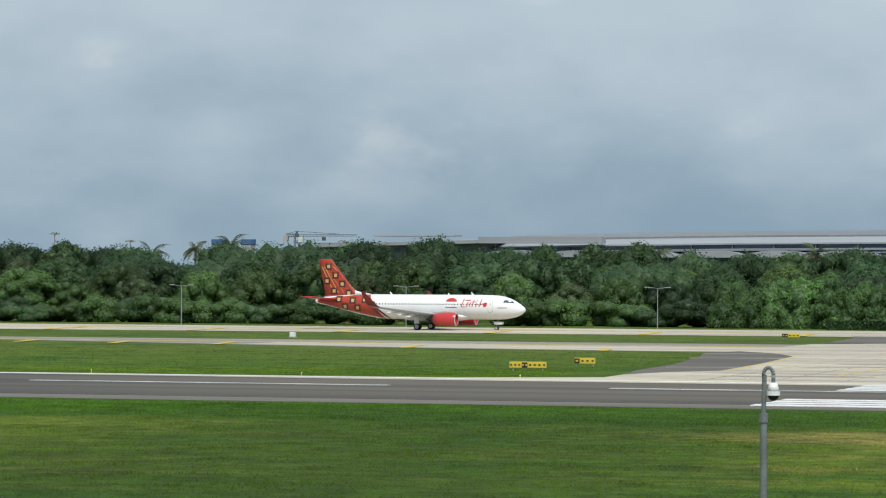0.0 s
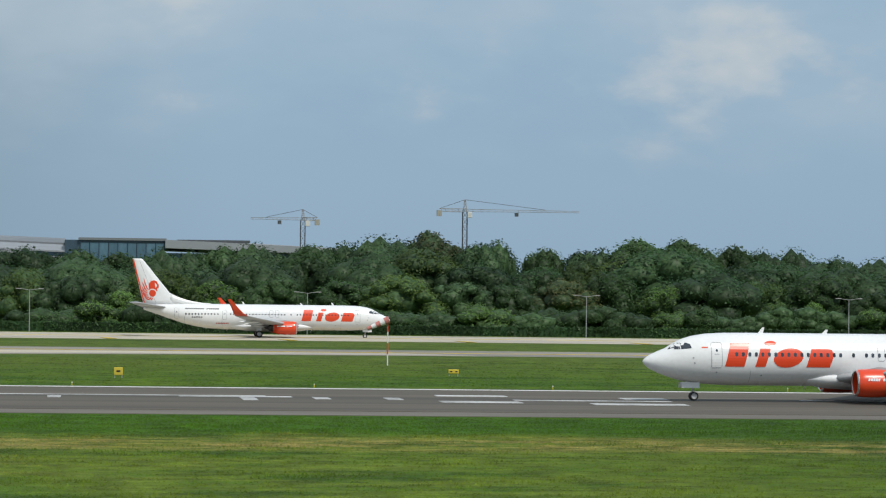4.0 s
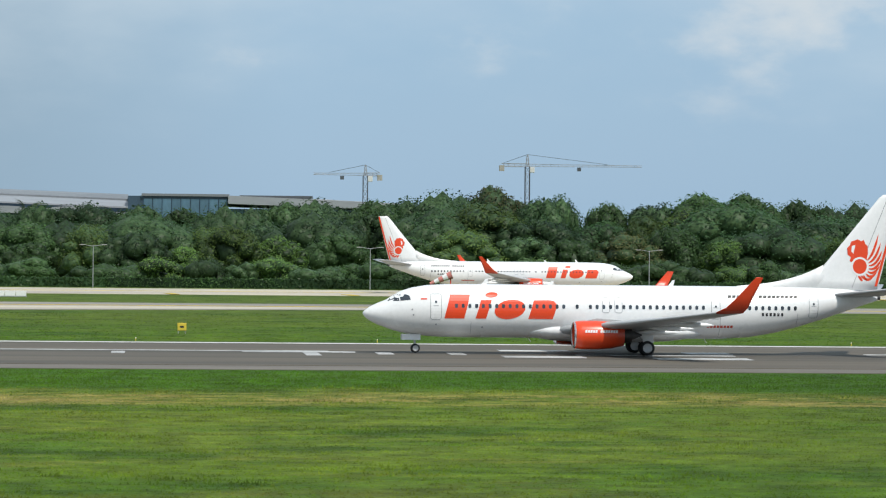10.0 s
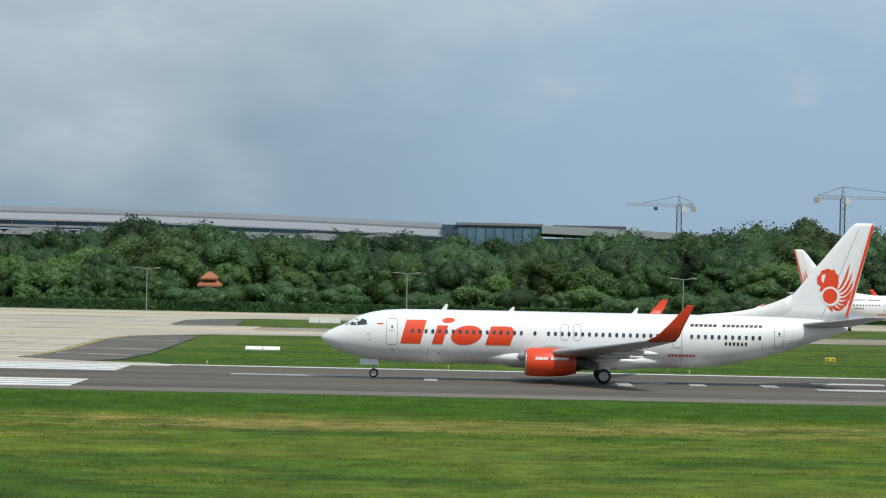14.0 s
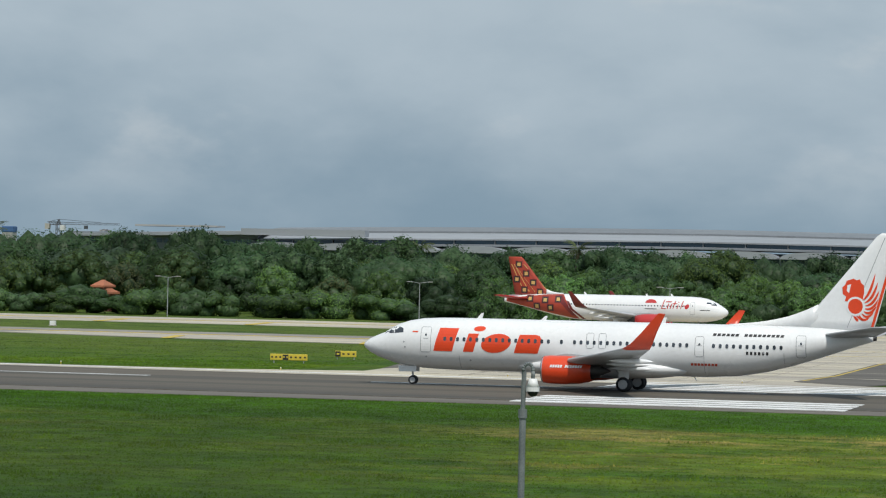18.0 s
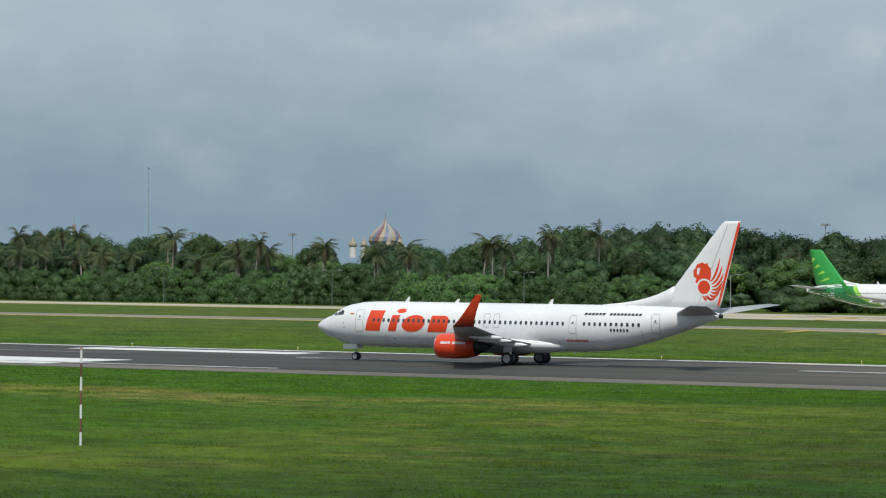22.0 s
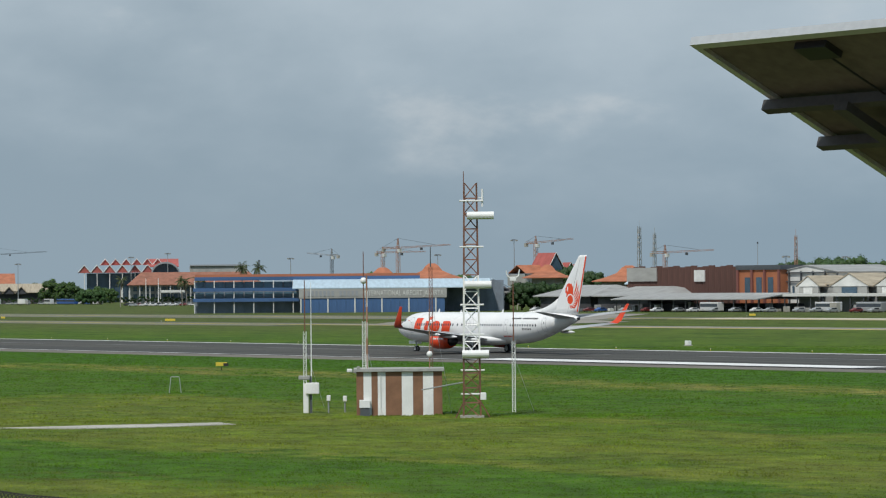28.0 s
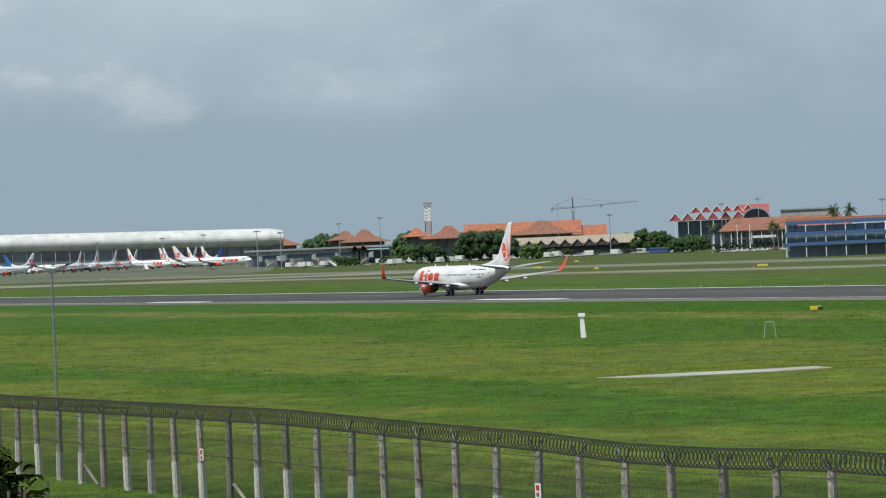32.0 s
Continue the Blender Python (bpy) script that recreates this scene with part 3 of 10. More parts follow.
M["tyre"] = mat("tyre_rubber", (0.018, 0.018, 0.02), 0.75, var=0.1, scale=4)
M["rim"] = mat("wheel_rim", (0.5, 0.5, 0.5), 0.4, metal=0.4, var=0.05)
M["strut"] = mat("gear_strut", (0.45, 0.46, 0.47), 0.4, metal=0.3, var=0.05)
M["dark_metal"] = mat("burnt_metal", (0.075, 0.07, 0.068), 0.45, metal=0.7, var=0.1, scale=3)
M["lip"] = mat("polished_lip", (0.7, 0.7, 0.72), 0.2, metal=0.9, var=0.03)
M["black"] = mat("black_paint", (0.02, 0.02, 0.022), 0.5, var=0.1)
M["maroon"] = mat("maroon_paint", (0.17, 0.022, 0.022), 0.35, var=0.05)
M["crimson"] = mat("crimson_paint", (0.50, 0.035, 0.035), 0.32, var=0.04, coat=0.3)
M["brick_red"] = mat("pattern_red", (0.38, 0.05, 0.025), 0.35, var=0.08)
M["gold"] = mat("pattern_gold", (0.58, 0.36, 0.12), 0.4, var=0.06)
M["green"] = mat("green_paint", (0.03, 0.33, 0.06), 0.32, var=0.04, coat=0.3)
M["dark_green"] = mat("dark_green_paint", (0.015, 0.20, 0.06), 0.32, var=0.04, coat=0.3)
M["lime"] = mat("lime_paint", (0.32, 0.60, 0.08), 0.35, var=0.04)
M["blue"] = mat("blue_paint", (0.02, 0.12, 0.36), 0.35, var=0.05)
M["pale_red"] = mat("small_red_marking", (0.55, 0.06, 0.03), 0.4, var=0.05)

NARROW_LONG = dict(ng=4.0, wb=17.17, track=2.86, length=39.5, win_z=3.60, win=(6.9, 32.9), span=17.9,
            # distance from the nose, top, bottom, half width
            st=((0.0, 2.98, 2.92, 0.03), (0.12, 3.17, 2.72, 0.26), (0.5, 3.45, 2.42, 0.55), (1.1, 3.74, 2.12, 0.86), (1.75, 4.0, 1.88, 1.12), (2.3, 4.36, 1.7, 1.3),
                (2.9, 4.68, 1.54, 1.46), (3.7, 4.93, 1.4, 1.62), (4.8, 5.12, 1.28, 1.77), (6.2, 5.2, 1.21, 1.86), (8.0, 5.22, 1.19, 1.88), (27.0, 5.22, 1.19, 1.88),
                (29.5, 5.22, 1.34, 1.86), (31.5, 5.22, 1.68, 1.78), (33.5, 5.2, 2.2, 1.6), (35.5, 5.15, 2.84, 1.27), (37.3, 5.05, 3.46, 0.9), (38.7, 4.86, 3.93, 0.52), (39.5, 4.66, 4.2, 0.24)),
            wing=((1.2, 14.2, 8.6, 1.05, 1.75), (1.95, 14.9, 7.7, 0.95, 1.85), (5.6, 17.3, 5.1, 0.58, 2.3), (11.2, 20.5, 3.5, 0.36, 2.9), (16.9, 23.7, 2.0, 0.2, 3.55)),
            winglet=((16.9, 23.7, 2.0, 0.2, 3.55), (17.35, 24.35, 1.6, 0.16, 3.9), (17.6, 25.2, 1.1, 0.12, 4.75), (17.9, 26.4, 0.55, 0.07, 6.1)),
            eng=(4.83, 15.3, 4.4, 1.06, 1.58), stab=((0.4, 35.6, 4.0, 0.4, 4.55), (7.15, 40.2, 1.6, 0.14, 5.35)),
            fin=((5.0, 33.5, 6.0, 0.44), (5.75, 34.42, 5.3, 0.40), (12.1, 39.62, 1.7, 0.2), (12.33, 39.95, 1.36, 0.14)), dorsal=(28.6, 35.3, 5.12, 6.9))
NARROW_SHORT = dict(ng=5.0, wb=12.64, track=3.8, length=37.0, win_z=4.25, win=(7.2, 30.3), span=17.9,
            st=((0.0, 3.45, 3.39, 0.03), (0.12, 3.75, 3.1, 0.33), (0.5, 4.1, 2.75, 0.68), (1.1, 4.5, 2.4, 1.02), (1.8, 4.95, 2.15, 1.3), (2.6, 5.33, 1.98, 1.55),
                (3.5, 5.62, 1.86, 1.74), (4.6, 5.8, 1.78, 1.88), (6.0, 5.88, 1.75, 1.96), (7.5, 5.9, 1.75, 1.98), (23.5, 5.9, 1.75, 1.98),
                (26.0, 5.9, 1.92, 1.95), (28.5, 5.88, 2.4, 1.8), (31.0, 5.8, 3.0, 1.5), (33.5, 5.62, 3.65, 1.05), (35.5, 5.35, 4.1, 0.62), (37.0, 5.0, 4.4, 0.2)),
            wing=((1.2, 11.0, 8.0, 1.05, 2.2), (2.0, 11.6, 7.1, 0.95, 2.3), (6.3, 14.4, 4.4, 0.56, 2.75), (11.5, 17.2, 3.0, 0.34, 3.35), (16.8, 20.0, 1.8, 0.18, 3.95)),
            winglet=((16.8, 20.0, 1.8, 0.18, 3.95), (17.25, 20.5, 1.6, 0.15, 4.3), (17.5, 21.3, 1.15, 0.11, 5.2), (17.75, 22.4, 0.6, 0.07, 6.4)),
            eng=(5.75, 10.2, 4.6, 1.16, 1.85), stab=((0.4, 32.2, 4.1, 0.4, 4.9), (6.2, 35.9, 1.7, 0.14, 5.5)),
            fin=((5.6, 29.2, 6.0, 0.44), (6.2, 29.8, 5.6, 0.42), (11.5, 34.0, 2.45, 0.22), (11.78, 34.3, 2.15, 0.15)), dorsal=(27.2, 30.0, 5.85, 6.6))


def body_at(J, d):
    st = np.array(J["st"])
    return tuple(float(np.interp(d, st[:, 0], st[:, k])) for k in (1, 2, 3))


def surf(J, d, z):
    t, b, w = body_at(J, d)
    q = (z - (t + b) / 2) / ((t - b) / 2)
    return w * math.sqrt(max(0.0, 1 - q * q))


def fin_surf(J, d, z):
    """Half thickness of the fin at a distance from the nose and a height."""
    zs = [q[0] for q in J["fin"]]
    le, ch, th = (float(np.interp(z, zs, [q[k] for q in J["fin"]])) for k in (1, 2, 3))
    return th * float(np.interp((d - le) / ch, (0, 0.06, 0.3, 0.65, 1), (0, 0.3, 0.5, 0.36, 0.05)))


def decal(name, polys, side, J, parent, material, label="", off=0.014, zs=0.22, flat=None):
    """Paint laid on the fuselage: outlines in (distance from the nose, height). flat: half thickness where it lies on the fin."""
    bm = bmesh.new()
    for p in polys:
        f = bm.faces.new([bm.verts.new((d, 0, z)) for d, z in p])
        bmesh.ops.triangulate(bm, faces=[f])
    if flat is None:
        lo, hi = min(z for p in polys for _, z in p), max(z for p in polys for _, z in p)
        d0, d1 = min(d for p in polys for d, _ in p), max(d for p in polys for d, _ in p)
        z = lo + zs
        while z < hi:
            bmesh.ops.bisect_plane(bm, geom=bm.verts[:] + bm.edges[:] + bm.faces[:], plane_co=(0, 0, z), plane_no=(0, 0, 1))
            z += zs
        if d0 < 7 or d1 > 28:
            d = d0 + 0.5
            while d < d1:
                bmesh.ops.bisect_plane(bm, geom=bm.verts[:] + bm.edges[:] + bm.faces[:], plane_co=(d, 0, 0), plane_no=(1, 0, 0))
                d += 0.5
    for v in bm.verts:
        d, z = v.co.x, v.co.z
        y = surf(J, d, z) + off if flat is None else fin_surf(J, d, z) + flat
        v.co = (J["ng"] - d, side * y, z)
    ob = part(name, bm, material, parent, label)
    return ob


def loft_wing(secs, J, side, n=10):
    """Rings of an aerofoil: y, leading edge from the nose, chord, thickness, height."""
    bm = bmesh.new()
    prof = ((0, 0), (0.03, 0.28), (0.15, 0.52), (0.38, 0.55), (0.7, 0.30), (1, 0.03), (1, -0.03), (0.7, -0.18), (0.38, -0.42), (0.15, -0.42), (0.03, -0.24))
    rs = [[(J["ng"] - (le + c * u), side * y, z + th * v) for u, v in prof] for y, le, c, th, z in secs]
    return rings(bm, rs)


def loft_fin(secs, J):
    bm = bmesh.new()
    prof = ((0, 0), (0.06, 0.3), (0.3, 0.5), (0.65, 0.36), (1, 0.05), (1, -0.05), (0.65, -0.36), (0.3, -0.5), (0.06, -0.3))
    rs = [[(J["ng"] - (le + c * u), th * v, z) for u, v in prof] for z, le, c, th in secs]
    return rings(bm, rs)


def lathe_x(bm, prof, cx, cy, cz, n=24, sign=-1):
    """Turn (distance aft, radius) pairs round an axis along x."""
    rs = [[(cx + sign * a, cy + r * math.cos(6.28318 * i / n), cz + r * math.sin(6.28318 * i / n)) for i in range(n)] for a, r in prof]
    return rings(bm, rs, False, False)


def wheel_mesh(r, w):
    bm = bmesh.new()
    n = 20
    prof = ((-w / 2, r * 0.62), (-w / 2, r * 0.86), (-w * 0.36, r * 0.97), (0, r), (w * 0.36, r * 0.97), (w / 2, r * 0.86), (w / 2, r * 0.62))
    rs = [[(q * math.cos(6.28318 * i / n), a, q * math.sin(6.28318 * i / n)) for i in range(n)] for a, q in prof]
    rings(bm, rs, False, False)
    return bm


def rim_mesh(r, w):
    bm = bmesh.new()
    n = 20
    prof = ((-w / 2 + 0.03, r * 0.2), (-w / 2 + 0.03, r * 0.5), (-w / 2 - 0.004, r * 0.63), (w / 2 + 0.004, r * 0.63), (w / 2 - 0.03, r * 0.5), (w / 2 - 0.03, r * 0.2))
    rs = [[(q * math.cos(6.28318 * i / n), a, q * math.sin(6.28318 * i / n)) for i in range(n)] for a, q in prof]
    return rings(bm, rs)


def add_wheel(x, y, r, w, parent):
    t = part("tyre", wheel_mesh(r, w), M["tyre"], parent, smooth=True)
    t.location = (x, y, r)
    k = part("rim", rim_mesh(r, w), M["rim"], parent, smooth=True)
    k.location = (x, y, r)


def quad(d0, z0, d1, z1, lean=0.0):
    return [(d0, z0), (d1, z0), (d1 + lean, z1), (d0 + lean, z1)]


def round_quad(d0, z0, d1, z1, r=0.12):
    p = []
    for cx, cz, a in ((d1 - r, z0 + r, -90), (d1 - r, z1 - r, 0), (d0 + r, z1 - r, 90), (d0 + r, z0 + r, 180)):
        p += [(cx + r * math.cos(radians(a + k * 30)), cz + r * math.sin(radians(a + k * 30))) for k in range(4)]
    return p


def oval(cd, cz, a, b, lean=0.0, n=20):
    return [(cd + a * math.cos(6.28318 * i / n) + lean * b * math.sin(6.28318 * i / n), cz + b * math.sin(6.28318 * i / n)) for i in range(n)]


def ring_strip(d0, z0, d1, z1, w=0.045, r=0.12):
    """Outline of a door as strips."""
    return [quad(d0 + r, z1 - w, d1 - r, z1), quad(d0 + r, z0, d1 - r, z0 + w), quad(d0, z0 + r, d0 + w, z1 - r), quad(d1 - w, z0 + r, d1, z1 - r),
            [(d0, z0 + r), (d0 + r, z0), (d0 + r, z0 + w), (d0 + w, z0 + r)], [(d1 - w, z0 + r), (d1 - r, z0 + w), (d1 - r, z0), (d1, z0 + r)],
            [(d0, z1 - r), (d0 + w, z1 - r), (d0 + r, z1 - w), (d0 + r, z1)], [(d1 - r, z1), (d1 - r, z1 - w), (d1 - w, z1 - r), (d1, z1 - r)]]


def window_mesh(w=0.225, h=0.32):
    bm = bmesh.new()
    f = bm.faces.new([bm.verts.new((x, 0.0, z)) for x, z in round_quad(-w / 2, -h / 2, w / 2, h / 2, 0.09)])
    g = bmesh.ops.extrude_face_region(bm, geom=[f])
    for v in g["geom"]:
        if isinstance(v, bmesh.types.BMVert):
            v.co.y += 0.03
    bmesh.ops.recalc_face_normals(bm, faces=bm.faces[:])
    me = bpy.data.meshes.new("cabin_window")
    bm.to_mesh(me)
    bm.free()
    me.materials.append(M["glass"])
    return me


WINDOW = window_mesh()


def make_jet(name, J, body_m, wing_m, engine_m, tip_m, fin_m, label, detail=True, group=""):
    jet = thing(name, label=label, category="airliner", group=group)
    ng = J["ng"]
    # fuselage
    bm = bmesh.new()
    st = np.array(J["st"])
    ds = sorted(set([float(v) for v in st[:, 0]] + [0.04, 0.25, 0.8, 1.4] + list(np.arange(8, J["length"], 1.6 if detail else 4))))
    n = 36 if detail else 16
    rs = []
    for d in ds:
        t, b, w = body_at(J, d)
        rs.append([(ng - d, w * math.cos(6.28318 * i / n), (t + b) / 2 + (t - b) / 2 * math.sin(6.28318 * i / n)) for i in range(n)])
    fus = part("fuselage", rings(bm, rs), body_m, jet, smooth=True)
    # belly fairing
    w0 = J["wing"][0]
    bm = bmesh.new()
    rs = []
    bz = body_at(J, 15)[1]
    for u, k in ((-1.6, 0.2), (0.0, 0.75), (2.0, 1.0), (6.5, 1.0), (9.0, 0.8), (11.5, 0.15)):
        d = w0[1] + u
        rs.append([(ng - d, 1.95 * (0.55 + 0.45 * k) * math.cos(6.28318 * i / 18), bz + 0.55 + (0.35 + 0.5 * k) * math.sin(6.28318 * i / 18)) for i in range(18)])
    part("belly_fairing", rings(bm, rs), M["jet_white"] if detail else body_m, jet, smooth=True)
    for s in (1, -1):
        wing = part("wing", loft_wing(J["wing"], J, s), wing_m, jet, smooth=True)
        part("winglet", loft_wing(J["winglet"], J, s), tip_m, wing, "upswept coloured winglet", smooth=True)
        part("stabiliser", loft_wing(J["stab"], J, s), M["jet_grey"], jet, smooth=True)
        ey, e0, el, er, ez = J["eng"]
        bm = bmesh.new()
        lathe_x(bm, ((0.1, er * 0.80), (0.0, er * 0.87), (0.12, er * 0.95), (0.6, er), (1.7, er * 1.02), (2.9, er * 0.95), (el * 0.86, er * 0.76), (el * 0.86, er * 0.68), (1.2, er * 0.78), (0.1, er * 0.80)), ng - e0, s * ey, ez)
        eng = part("engine", bm, engine_m, jet, smooth=True)
        bm = bmesh.new()
        lathe_x(bm, ((0.06, er * 0.79), (-0.02, er * 0.86), (0.1, er * 0.952), (0.13, er * 0.955), (0.1, er * 0.79)), ng - e0, s * ey, ez)
        part("intake_lip", bm, M["lip"], eng, "polished metal lip", smooth=True)
        bm = bmesh.new()
        lathe_x(bm, ((0.55, 0.0), (0.9, 0.22), (1.0, er * 0.8)), ng - e0, s * ey, ez)
        part("fan", bm, M["black"], eng, smooth=True)
        bm = bmesh.new()
        lathe_x(bm, ((el * 0.7, er * 0.62), (el * 0.86, er * 0.6), (el * 1.0, er * 0.48), (el * 1.0, er * 0.36), (el * 1.18, 0.05)), ng - e0, s * ey, ez)
        part("exhaust", bm, M["dark_metal"], eng, "dark burnt metal nozzle", smooth=True)
        zt = ez + er
        bm = bmesh.new()
        rs = []
        for d, zz, h, hw in ((e0 + 0.7, zt - 0.1, 0.12, 0.06), (e0 + 1.8, zt + 0.05, 0.28, 0.16), (e0 + 3.2, zt - 0.1, 0.42, 0.18), (e0 + 5.2, zt - 0.25, 0.3, 0.12)):
            rs.append([(ng - d, s * ey + hw, zz - h), (ng - d, s * ey + hw, zz + h * 0.4), (ng - d, s * ey - hw, zz + h * 0.4), (ng - d, s * ey - hw, zz - h)])
        part("pylon", rings(bm, rs), M["jet_grey"], jet)
        # flap track fairings
        ws = np.array(J["wing"])
        for y in ((4.0, 7.4, 10.6) if detail else ()):
            te = float(np.interp(y, ws[:, 0], ws[:, 1] + ws[:, 2]))
            z = float(np.interp(y, ws[:, 0], ws[:, 4]))
            bm = bmesh.new()
            lathe_x(bm, ((-2.3, 0.02), (-1.6, 0.16), (-0.5, 0.22), (0.4, 0.17), (1.0, 0.02)), ng - te, s * y, z - 0.32, n=10)
            part("flap_fairing", bm, M["jet_white"], wing, smooth=True)
        # main gear
        gx, gy = ng - (ng + J["wb"]), s * J["track"]
        leg = part("main_leg", tubes(((gx, gy, 0.5), (gx, gy * 1.02, 2.3), 0.11), ((gx, gy - 0.42, 0.56), (gx, gy + 0.42, 0.56), 0.07), ((gx + 0.9, gy, 1.9), (gx, gy, 0.8), 0.05)), M["strut"], jet)
        if detail:
            part("gear_door", boxes((gx - 0.45, gx + 0.35, gy + s * 0.5, gy + s * 0.53, 0.95, 2.1), bevel=0.01), M["jet_white"], leg)
        for o in (-0.43, 0.43):
            add_wheel(gx, gy + o, 0.565, 0.4, leg)
    nose = part("nose_leg", tubes(((0, 0, 0.34), (0.12, 0, 1.6), 0.075), ((0, -0.3, 0.34), (0, 0.3, 0.34), 0.05), ((0.1, 0, 1.2), (-0.75, 0, 1.5), 0.04)), M["strut"], jet)
    for o in (-0.2, 0.2):
        add_wheel(0, o, 0.345, 0.2, nose)
    if detail:
        for s in (1, -1):
            part("nose_gear_door", boxes((-0.35, 1.05, s * 0.52 - 0.02, s * 0.52 + 0.02, 0.98, 1.42), bevel=0.012), M["jet_white"], nose)
    # fin
    fin = part("fin", loft_fin(J["fin"], J), fin_m, jet, smooth=True)
    d0, d1, z0, z1 = J["dorsal"]
    # the fillet sweeps up in a hollow curve into the fin's leading edge
    bm = bmesh.new()
    rs = []
    for i in range(13):
        q = i / 12
        x, zt, w = ng - (d0 + (d1 - d0) * q), z0 + 0.14 + (z1 - z0 - 0.14) * (0.30 * q + 0.70 * q ** 2.8), 0.05 + 0.13 * q
        rs.append([(x, w, z0), (x, w * 0.75, z0 + (zt - z0) * 0.6), (x, 0.02, zt), (x, -0.02, zt), (x, -w * 0.75, z0 + (zt - z0) * 0.6), (x, -w, z0)])
    part("dorsal_fillet", rings(bm, rs), body_m, jet, smooth=True)
    bm = bmesh.new()
    t, b, w = body_at(J, J["length"])
    lathe_x(bm, ((-0.15, 0.2), (0.25, 0.17), (0.25, 0.02)), ng - J["length"], 0, (t + b) / 2, n=12)
    part("auxiliary_exhaust", bm, M["black"], jet)
    if not detail:
        for s in (1, -1):
            decal("window_band", [quad(J["win"][0], J["win_z"] - 0.13, J["win"][1], J["win_z"] + 0.13)], s, J, fus, M["glass"])
            decal("cockpit_glazing", [[(1.7, 3.95), (2.3, 4.4), (3.4, 4.4), (3.4, 4.0)]], s, J, fus, M["glass"])
        return jet, fus, fin
    # blade aerials
    for d, h in ((9.2, 0.42), (23.5, 0.42), (J["length"] * 0.36, 0.3)):
        t = body_at(J, d)[0]
        bm = bmesh.new()
        rings(bm, [[(ng - d + 0.22, 0.02, t - 0.03), (ng - d - 0.2, 0.02, t - 0.03), (ng - d - 0.2, -0.02, t - 0.03), (ng - d + 0.22, -0.02, t - 0.03)],
                   [(ng - d - 0.12, 0.012, t + h), (ng - d - 0.3, 0.012, t + h), (ng - d - 0.3, -0.012, t + h), (ng - d - 0.12, -0.012, t + h)]])
        part("blade_aerial", bm, M["jet_white"], jet)
    for d in (12.5, 26.0):
        b = body_at(J, d)[1]
        part("drain_mast", tubes(((ng - d, 0.3, b + 0.1), (ng - d - 0.25, 0.3, b - 0.3), 0.05, 0.02)), M["jet_white"], jet)
    return jet, fus, fin


def cabin_windows(J, fus, skip, step=0.508):
    """One pane for each seat row; skip: stretches without panes."""
    d = J["win"][0]
    while d <= J["win"][1]:
        if not any(a <= d <= b for a, b in skip):
            for s in (1, -1):
                z = J["win_z"]
                w = new("cabin_window", WINDOW)
                w.parent = fus
                tilt = math.degrees(math.atan2(surf(J, d, z - 0.15) - surf(J, d, z + 0.15), 0.3))
                w.matrix_basis = pose(J["ng"] - d, s * (surf(J, d, z) - 0.012), z, (tilt if s > 0 else -tilt), 0, 0 if s > 0 else 180)
        d += step


def doors(J, fus, spans):
    for s in (1, -1):
        for d0, z0, d1, z1, eye in spans:
            o = decal("door", [round_quad(d0, z0, d1, z1)], s, J, fus, M["jet_white"], off=0.006)
            decal("door_seam", ring_strip(d0, z0, d1, z1), s, J, o, M["jet_line"])
            c = (d0 + d1) / 2
            if eye:
                decal("door_pane", [oval(c, z1 - 0.62, 0.08, 0.1)], s, J, o, M["glass"])
                decal("door_handle", [quad(c - 0.2, (z0 + z1) / 2 + 0.05, c + 0.2, (z0 + z1) / 2 + 0.1)], s, J, o, M["jet_line"])
        # cargo and access panels, probes
    return


